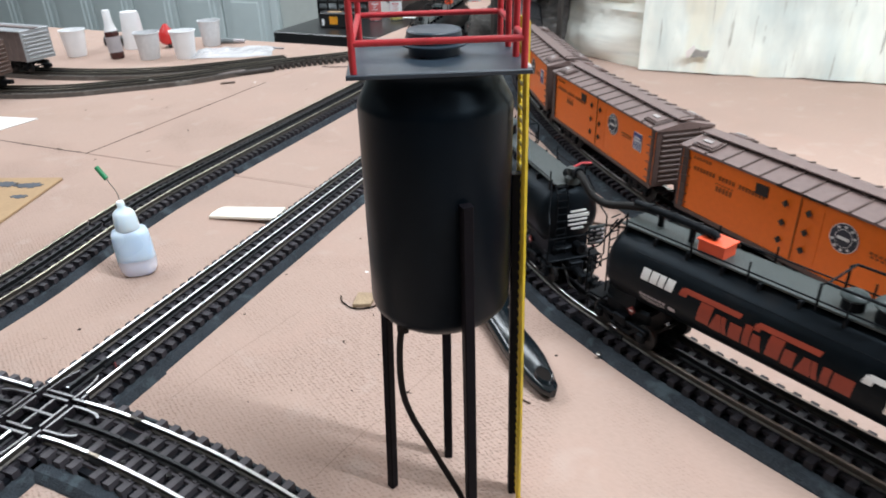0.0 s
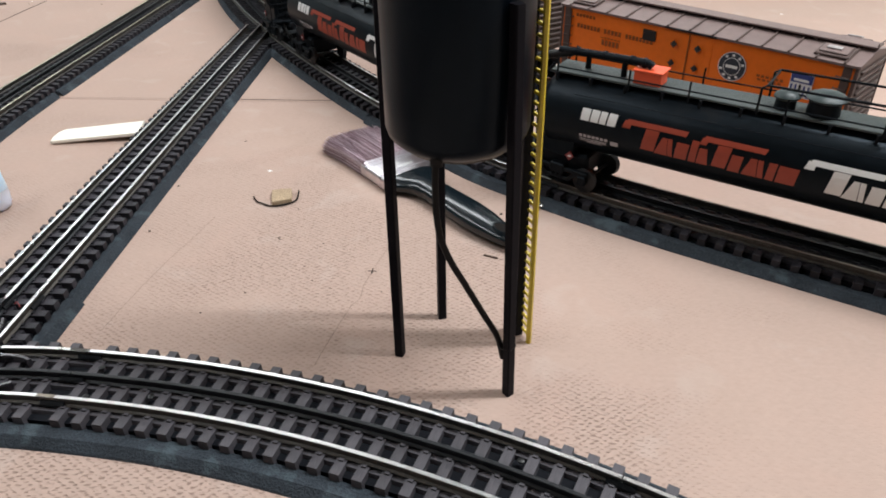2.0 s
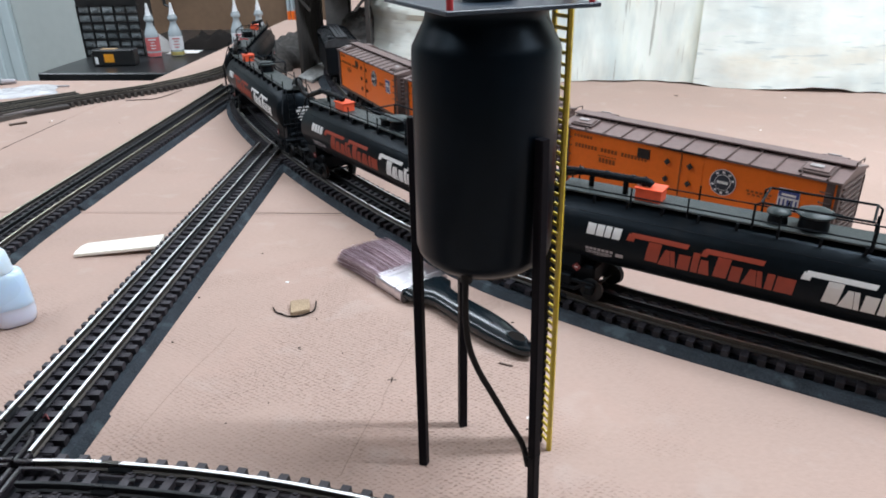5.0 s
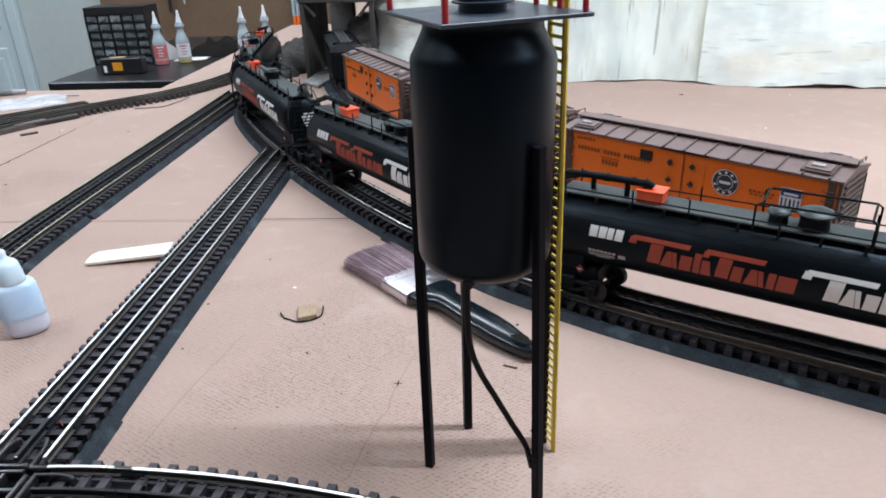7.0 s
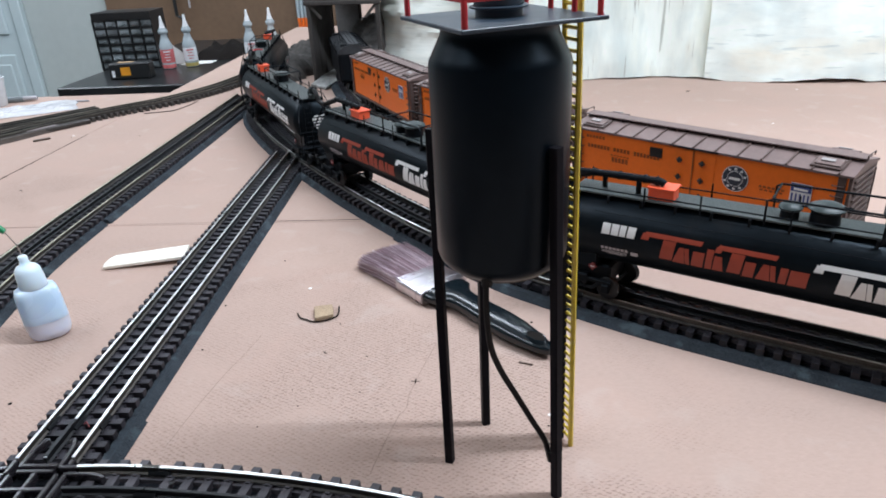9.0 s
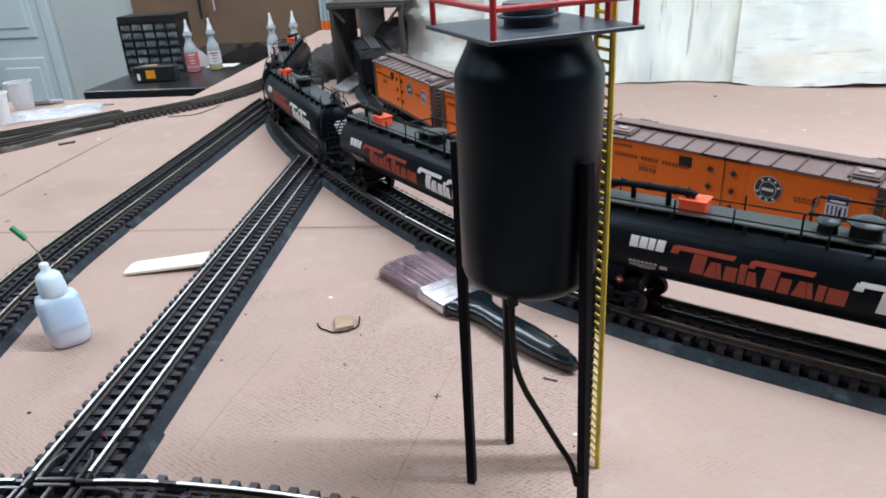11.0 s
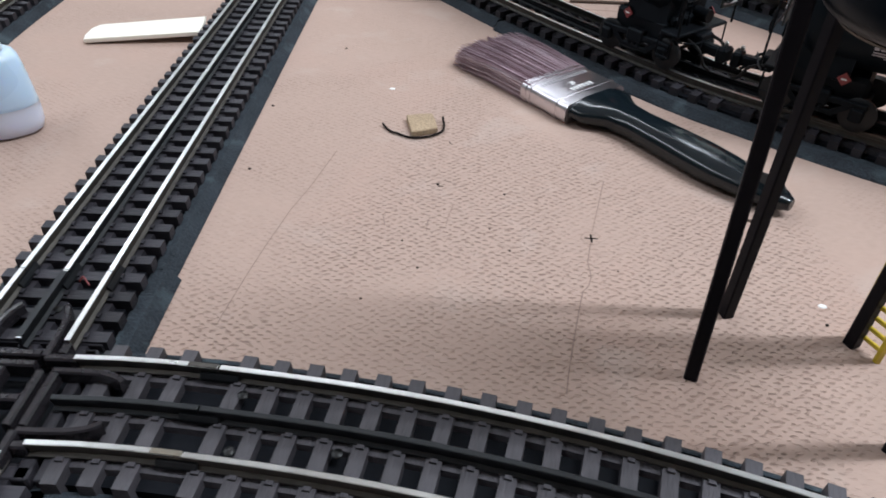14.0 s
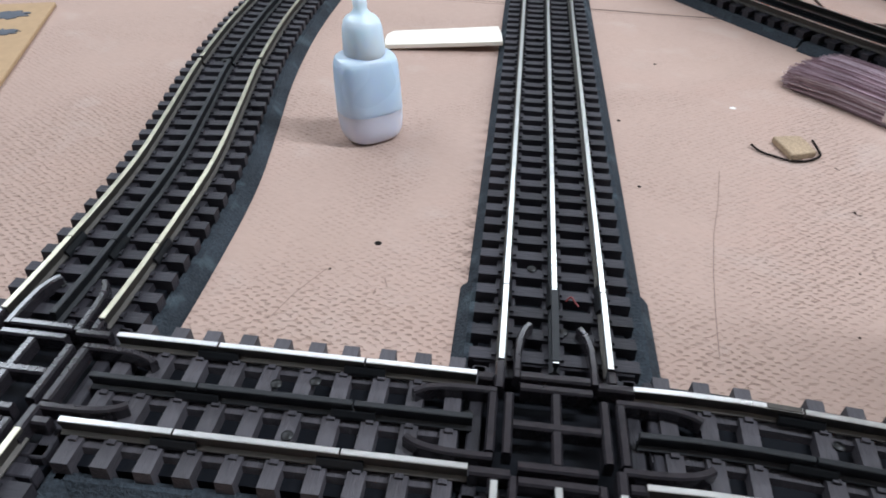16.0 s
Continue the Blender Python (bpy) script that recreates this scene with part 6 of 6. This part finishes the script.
part("stem", tube([(0, 0, 0.010), (0.012, -0.006, 0.003)], 0.004, 8), M_BLACKPL, rb)
dk = thing("black_tube", pose(-1.34, 1.29, 0), "dark tube lying behind the cups", "tube")
part("barrel", tube([(-0.03, -0.012, 0.012), (0.05, 0.018, 0.012)], 0.012, 16), M_BLACKPL, dk, smooth=True)
pn = thing("marker_pen", pose(0, 0, 0), "grey marker pen lying by the table edge", "pen")
part("barrel", tube([(-1.135, 1.384, 0.006), (-1.095, 1.394, 0.006)], 0.006, 14), M_PEN, pn, smooth=True)
part("cap", tube([(-1.095, 1.394, 0.006), (-1.070, 1.400, 0.006)], 0.0055, 14, r_end=0.004), M_LABELGREY, pn, smooth=True)
ps = thing("thin_rod", pose(0, 0, 0), "thin pale rod lying by the table edge", "rod")
part("rod", tube([(-1.000, 1.368, 0.002), (-0.942, 1.371, 0.002)], 0.0018, 8), M_LABELGREY, ps)
fm = thing("plastic_bag", pose(-1.027, 1.304, 0), "crumpled clear plastic bag lying flat", "plastic bag")
bm = bmesh.new()
nx, ny = 26, 18
grid = []
for i in range(nx + 1):
    row = []
    for j in range(ny + 1):
        x, y = -0.085 + 0.17 * i / nx, -0.05 + 0.10 * j / ny
        edge = min(i, nx - i, j, ny - j)
        z = 0.001 + (0.004 + 0.006 * abs(noise.noise((x * 45, y * 45, 1)))) * min(1, edge / 3)
        row.append(bm.verts.new((x + 0.006 * noise.noise((x * 30, y * 30, 5)), y + 0.006 * noise.noise((x * 30, y * 30, 9)), z)))
    grid.append(row)
for i in range(nx):
    for j in range(ny):
        bm.faces.new((grid[i][j], grid[i + 1][j], grid[i + 1][j + 1], grid[i][j + 1]))
bmesh.ops.transform(bm, matrix=pose(0, 0, 0, 0, 0, 28), verts=bm.verts)
part("film", bm, M_FILM, fm)


# ---- boxcars on the yard tracks ----
def yard_car(line, s, side, end, label):
    car = thing("boxcar", pose(0, 0, 0), label, "boxcar", "yard boxcars")
    L, W, Z0, Z1 = 0.250, 0.062, 0.032, 0.086
    part("body", bxm(0, 0, (Z0 + Z1) / 2, L, W, Z1 - Z0, bevel=0.0006), side, car)
    for x in np.linspace(-L / 2 + 0.015, L / 2 - 0.015, 12):
        part("side_rib", bxm(x, -W / 2 - 0.0005, (Z0 + Z1) / 2, 0.0022, 0.0014, Z1 - Z0 - 0.004), side, car)
    part("roof", bxm(0, 0, Z1 + 0.0015, L + 0.004, W + 0.004, 0.003, bevel=0.001), end, car)
    part("running_board", bxm(0, 0, Z1 + 0.0045, L + 0.01, 0.014, 0.0014), side, car)
    part("door", bxm(-0.01, -W / 2 - 0.001, (Z0 + Z1) / 2, 0.045, 0.002, Z1 - Z0 - 0.006, bevel=0.0005), side, car)
    for s_ in (-1, 1):
        e = part("end_wall", bxm(s_ * (L / 2 + 0.001), 0, (Z0 + Z1) / 2, 0.002, W, Z1 - Z0), end, car, "silver-grey ribbed end")
        for z in np.arange(Z0 + 0.006, Z1 - 0.002, 0.007):
            part("end_rib", bxm(s_ * (L / 2 + 0.003), 0, z, 0.003, W - 0.008, 0.0035, bevel=0.001), end, e)
        part("coupler", bxm(s_ * (L / 2 + 0.012), 0, 0.022, 0.022, 0.007, 0.007, bevel=0.001), M_FITTING, car)
        truck(car, s_ * 0.09, 0.0095)
    part("underframe", bxm(0, 0, 0.0285, L - 0.03, 0.026, 0.008), M_FITTING, car)
    car.matrix_basis = Matrix.Translation((0, 0, 0.0025)) @ on_line(line, s, 180)
    return car


yard_car(LINE_G, LINE_G.near(-1.372, 1.010), M_SILVERCAR, M_SILVEREND, "weathered silver and brown model boxcar on the siding")
yard_car(LINE_F, LINE_F.near(-1.315, 0.855), M_BROWNCAR, M_BROWNCAR, "weathered brown model boxcar on the yard track")

# ---- bench with its things ----
bench = thing("work_bench", pose(-0.985, 2.22, 0), "low black work bench beside the layout", "bench")
part("bench_top", bxm(-0.004, 0, -0.075, 0.575, 0.86, 0.05, bevel=0.003), M_BENCH, bench)
for x in (-0.25, 0.25):
    for y in (-0.40, 0.40):
        part("bench_leg", bxm(x, y, -0.50, 0.05, 0.05, 0.80), M_BENCH, bench)
BZ = -0.05
org = thing("drawer_organizer", pose(-1.197, 2.100, BZ, 0, 0, 3), "black small-parts organizer with smoky clear drawers", "organizer")
bm = bmesh.new()
W, H, DP, HD = 0.174, 0.162, 0.12, 0.142
box(bm, 0, 0.02, H / 2, W, DP - 0.04, H)
box(bm, 0, -0.028, (H + HD) / 2, W, 0.036, H - HD)
for k in range(6):
    box(bm, -W / 2 + k * W / 5, -0.032, HD / 2, 0.0032, 0.028, HD)
for k in range(7):
    box(bm, 0, -0.032, k * HD / 6, W + 0.003, 0.028, 0.0040)
part("frame", bm, M_BLACKPL, org)
rnd = random.Random(9)
for i in range(5):
    for j in range(6):
        x, z = -W / 2 + (i + 0.5) * W / 5, (j + 0.5) * HD / 6
        d = part("drawer", bxm(x, -0.029 + rnd.uniform(-0.002, 0.003), z, W / 5 - 0.0046, 0.026, HD / 6 - 0.0055, bevel=0.001), M_DRAWER, org, "smoky clear drawer")
        part("drawer_pull", bxm(x, -0.0455, z - 0.002, 0.014, 0.006, 0.0025), M_DRAWER, d)
tbx = thing("tape_box", pose(-1.136, 1.905, BZ, 0, 0, 6), "small black box with a yellow-orange label", "box")
part("case", bxm(0.018, 0, 0.022, 0.112, 0.04, 0.044, bevel=0.003), M_BLACKPL, tbx)
part("top_label", bxm(0.006, -0.004, 0.0445, 0.040, 0.020, 0.001), M_CARD, tbx, "tan label")
part("label", bxm(0.008, -0.0207, 0.022, 0.026, 0.001, 0.022), M_TAB, tbx, "yellow-orange label")
part("side_label", bxm(-0.026, -0.0207, 0.016, 0.008, 0.001, 0.018), M_CUP, tbx)


def squeeze_bottle(x, y, liquid, label_m, text):
    t = thing("squeeze_bottle", pose(x, y, BZ, 0, 0, 24), text, "bottle", "squeeze bottles on the bench")
    part("body", lathe([(0.0165, 0), (0.0188, 0.002), (0.0190, 0.058), (0.0180, 0.067), (0.0130, 0.080), (0.0092, 0.090), (0.0088, 0.101)], 28), M_CLEARBOT, t, smooth=True)
    part("liquid", lathe([(0.0170, 0.0012), (0.0192, 0.003), (0.0192, 0.013)], 28), liquid, t, smooth=True)
    part("label", lathe([(0.0192, 0.018), (0.0192, 0.056)], 28, cap=False), label_m, t, smooth=True)
    bm = bmesh.new()
    for j, w in enumerate((0.020, 0.012, 0.016, 0.012)):
        box(bm, 0, -0.0186, 0.050 - 0.008 * j, w, 0.0020, 0.0034 if j == 0 else 0.0022)
    part("label_bars", bm, M_CUP if label_m is M_PINK else M_PINK, t)
    part("collar", lathe([(0.0112, 0.099), (0.0135, 0.102), (0.0135, 0.108), (0.0105, 0.112), (0.0105, 0.115)], 24), M_CLEARBOT, t, smooth=True)
    part("nozzle", lathe([(0.0085, 0.114), (0.0060, 0.126), (0.0048, 0.132)], 18), M_CUP, t, smooth=True)
    part("tip", lathe([(0.0045, 0.131), (0.0028, 0.148)], 14), M_CUP, t, smooth=True)
    return t


squeeze_bottle(-1.072, 2.045, M_PINK, M_PINK, "clear squeeze bottle with pink-red label")
squeeze_bottle(-1.012, 2.068, M_AMBER, M_CUP, "clear squeeze bottle with white label, yellow liquid")
squeeze_bottle(-0.850, 2.140, M_AMBER, M_CUP, "clear squeeze bottle with a little yellow liquid")
squeeze_bottle(-0.790, 2.170, M_CLEARBOT, M_CLEARBOT, "clear blue-white squeeze bottle without label")
cl = thing("dark_cloth", pose(-0.955, 2.235, BZ), "dark crumpled cloth on the bench", "cloth")
bm = bmesh.new()
grid = []
for i in range(25):
    row = []
    for j in range(17):
        x, y = -0.09 + 0.18 * i / 24, -0.08 + 0.16 * j / 16
        edge = min(i, 24 - i, j, 16 - j)
        row.append(bm.verts.new((x, y, 0.002 + min(1, edge / 4) * (0.034 + 0.026 * noise.noise((x * 22, y * 22, 3))))))
    grid.append(row)
for i in range(24):
    for j in range(16):
        bm.faces.new((grid[i][j], grid[i + 1][j], grid[i + 1][j + 1], grid[i][j + 1]))
part("cloth", bm, M_DARK, cl, smooth=True)
ns = thing("paper_note", pose(-1.0, 2.14, BZ), "white paper note lying on the bench", "paper")
part("sheet", prism([(-0.06, -0.05), (0.03, -0.035), (0.03, 0.03), (-0.06, 0.04)], 0.0004, 0.0014), M_PAPER, ns)
part("folded_half", prism([(-0.075, 0.0), (0.035, 0.0), (-0.060, 0.075)], 0.0, 0.001), M_PAPER, ns).matrix_basis = pose(-0.052, -0.02, 0.0012, 78, 0, 8)

# ---- plaster scenery ----
def cliff(name, base, height, lean, rough, material, label, seed, cells=0.012, shape="v", thick=0.012, gap=0.0):
    """A plaster sheet that rises from a line on the board."""
    pts = curve3([(x, y, 0) for x, y in base], 10)
    s = np.r_[0, np.cumsum([(b - a).length for a, b in zip(pts, pts[1:])])]
    n, mrows = int(s[-1] / cells), int(height / cells)
    front, back = [], []
    bm = bmesh.new()
    for i in range(n + 1):
        u = s[-1] * i / n
        x, y = np.interp(u, s, [p.x for p in pts]), np.interp(u, s, [p.y for p in pts])
        u2 = min(s[-1], u + 0.01)
        d = Vector((np.interp(u2, s, [p.x for p in pts]) - x, np.interp(u2, s, [p.y for p in pts]) - y, 0))
        if d.length < 1e-6:
            d = Vector((1, 0, 0))
        d.normalize()
        nrm = Vector((d.y, -d.x, 0))
        col, colb = [], []
        for j in range(mrows + 1):
            z = height * j / mrows
            k = (14, 5) if shape == "v" else (4, 26)
            o = rough * (noise.noise((u * k[0] + seed, z * k[1], seed)) + 0.5 * noise.noise((u * k[0] * 3, z * k[1] * 3 + seed, 2)) + 0.3 * noise.noise((u * 70, z * 70, seed)))
            p = Vector((x, y, z + (0.004 * noise.noise((u * 20, seed, 0)) if j == 0 else 0))) + nrm * (o - lean * z)
            if j == 0:
                p.z = max(0.0004, gap * (0.5 + 1.6 * noise.noise((u * 7, seed, 4)) + 0.4 * noise.noise((u * 30, seed, 1))))
            col.append(bm.verts.new(p))
            colb.append(bm.verts.new(p - nrm * thick))
        front.append(col)
        back.append(colb)
    for i in range(n):
        for j in range(mrows):
            bm.faces.new((front[i][j], front[i + 1][j], front[i + 1][j + 1], front[i][j + 1]))
            bm.faces.new((back[i + 1][j], back[i][j], back[i][j + 1], back[i + 1][j + 1]))
        bm.faces.new((front[i][mrows], front[i + 1][mrows], back[i + 1][mrows], back[i][mrows]))
        bm.faces.new((front[i + 1][0], front[i][0], back[i][0], back[i + 1][0]))
    for i in (0, n):
        for j in range(mrows):
            q = (front[i][j], front[i][j + 1], back[i][j + 1], back[i][j])
            bm.faces.new(q if i == 0 else q[::-1])
    t = thing(name, pose(0, 0, 0), label, "scenery")
    part("sheet", bm, material, t, smooth=True)
    return t


cliff("plaster_cliff", [(-0.405, 1.80), (-0.388, 1.66), (-0.366, 1.585), (-0.330, 1.525), (-0.262, 1.462), (-0.158, 1.415)], 0.55, 0.10, 0.015, M_STRATA, "pale layered plaster cliff beside the tunnel portal", 3.0, shape="h")
streaked = cliff("plaster_cliff", [(-0.175, 1.398), (-0.05, 1.402), (0.08, 1.414), (0.19, 1.414), (0.25, 1.402), (0.305, 1.382)], 0.55, 0.06, 0.009, M_CLIFF, "white and grey plaster cliff with vertical streaks", 8.0, thick=0.06, gap=0.005)
cliff("plaster_cliff", [(0.288, 1.378), (0.32, 1.364), (0.37, 1.342), (0.45, 1.318), (0.60, 1.300), (0.85, 1.25), (1.2, 1.13), (1.7, 0.9)], 0.55, 0.05, 0.008, M_CLIFFPALE, "white plaster cliff with cream and grey-green patches", 15.0, thick=0.08, gap=0.008)
# a torn spot near the foot of the streaked sheet
part("tear", prism([(-0.086, 0.030), (-0.070, 0.034), (-0.058, 0.031), (-0.055, 0.045), (-0.066, 0.043), (-0.079, 0.047)], -1.3925, -1.3915), M_TORN, streaked, "grey torn hole").matrix_basis = pose(0, 0, 0, 90)
part("torn_flap", prism([(-0.091, 0.029), (-0.078, 0.046), (-0.081, 0.054), (-0.094, 0.041)], -1.3895, -1.3880), M_PAPER, streaked, "curled white flap").matrix_basis = pose(0, 0, 0, 90)

# timber tunnel portal over the track
po = thing("tunnel_portal", pose(-0.422, 1.500, 0, 0, 0, -8), "dark timber tunnel portal at the foot of the cliff", "tunnel portal")
HW, PT_ = 0.075, 0.158
part("side_wall", bxm(-HW - 0.002, 0.055, PT_ / 2, 0.003, 0.118, PT_), M_SHED, po)
for k in range(4):
    part("wall_plank", bxm(-HW + 0.0012, 0.012 + 0.029 * k, PT_ / 2, 0.003, 0.027, PT_, bevel=0.0008), M_SHED, po)
part("post", bxm(-HW, -0.008, PT_ / 2, 0.008, 0.009, PT_, bevel=0.001), M_SHED, po)
part("post", bxm(-HW, 0.122, PT_ / 2, 0.008, 0.009, PT_, bevel=0.001), M_SHED, po)
part("post", bxm(HW, -0.008, PT_ / 2, 0.009, 0.010, PT_, bevel=0.001), M_SHED, po)
part("post", bxm(-0.020, 0.165, PT_ / 2, 0.006, 0.008, PT_, bevel=0.001), M_SHED, po)
part("back_wall", bxm(-0.052, 0.170, PT_ / 2, 0.056, 0.004, PT_), M_BENCHGREY, po, "grey weathered board")
part("lintel", bxm(0, -0.010, PT_ + 0.002, 2 * HW + 0.016, 0.010, 0.008, bevel=0.001), M_SHED, po)
for k in range(4):
    part("roof_plank", bxm(0, 0.014 + 0.045 * k, PT_ + 0.008, 2 * HW + 0.022, 0.043, 0.004, bevel=0.0008), M_SHED, po)
part("brace", bxm(0, 0, 0, 0.005, 0.005, 0.040, m=Matrix.Translation((HW - 0.014, -0.008, PT_ - 0.014)) @ pose(0, 0, 0, 0, 42, 0)), M_SHED, po)
part("brace", bxm(0, 0, 0, 0.005, 0.005, 0.040, m=Matrix.Translation((-HW + 0.014, -0.008, PT_ - 0.014)) @ pose(0, 0, 0, 0, -42, 0)), M_SHED, po)


def drape(at, turn, label, seed, length, width, height):
    """Plaster cloth over a low ridge, hanging in folds to an uneven hem."""
    bm = bmesh.new()
    nu, nv = 44, 24
    g = []
    for i in range(nu + 1):
        row = []
        for j in range(nv + 1):
            u, v = i / nu, j / nv
            fold = 2.6 * abs(noise.noise((u * 15, v * 2.0, seed))) - 0.7 + 1.2 * noise.noise((u * 26, v * 4, seed + 4))
            z = height * (math.sin(math.pi * min(1, v * 1.05)) ** 0.7) * (1.0 - 0.25 * u + 0.18 * noise.noise((u * 4, seed, 1))) + 0.016 * fold * (1 - abs(2 * v - 1))
            y = (v - 0.5) * width + 0.010 * fold
            row.append(bm.verts.new(((u - 0.5) * length, y, max(0.0006, z))))
        g.append(row)
    for i in range(nu):
        for j in range(nv):
            bm.faces.new((g[i][j], g[i + 1][j], g[i + 1][j + 1], g[i][j + 1]))
    rim = [e for e in bm.edges if e.is_boundary]
    r = bmesh.ops.extrude_edge_only(bm, edges=rim)
    for v in r["geom"]:
        if isinstance(v, bmesh.types.BMVert):
            v.co.z = 0.0003
    bmesh.ops.recalc_face_normals(bm, faces=bm.faces)
    t = thing("grey_rock", pose(*at, 0, 0, turn), label, "rock")
    part("cloth_shell", bm, M_GREYROCK, t, smooth=True)


drape((-0.560, 1.680, 0.0), 74, "crumpled grey plaster rock beside the portal", 7.0, 0.36, 0.12, 0.058)
def rock_mass(at, turn, size, label, seed):
    """A crumpled lump of painted plaster cloth with ridges along it."""
    bm = bmesh.new()
    bmesh.ops.create_icosphere(bm, subdivisions=5, radius=1.0)
    for v in bm.verts:
        d = v.co.copy()
        k = 1.0 + 0.16 * noise.noise(d * 1.6 + Vector((seed, 0, 0))) + 0.10 * (1 - abs(noise.noise(Vector((d.x * 1.5, d.y * 6.0, d.z * 6.0 + seed)))) * 2.2) + 0.03 * noise.noise(d * 14)
        v.co = Vector((d.x * size[0] * k, d.y * size[1] * k, max(0.0, (0.35 + d.z * 0.65 * k) * size[2] + 0.42 * d.x * size[0] * max(0.0, d.z + 0.3))))
    t = thing("dark_rock", pose(*at, 0, 0, turn), label, "rock")
    part("cloth_shell", bm, M_DARKROCK, t, smooth=True)


rock_mass((-0.388, 1.612, 0.0), 10, (0.058, 0.050, 0.122), "dark crumpled plaster rock inside the portal behind the black car", 2.0)
tp = thing("tan_panel", pose(-0.515, 2.40, 0.002, -38, 0, 0), "pale tan board standing on the table behind the portal", "board")
part("panel", bxm(0, 0, 0.095, 0.17, 0.006, 0.19, bevel=0.001), M_BOARD, tp)
ground_patch = thing("plaster_ground", pose(0, 0, 0), "pale grey plaster ground at the portal's foot", "scenery")
part("patch", prism([(-0.495, 1.44), (-0.455, 1.40), (-0.44, 1.50), (-0.455, 1.62), (-0.488, 1.62)], 0.0004, 0.007, bevel=0.002), M_SPECKLE, ground_patch)
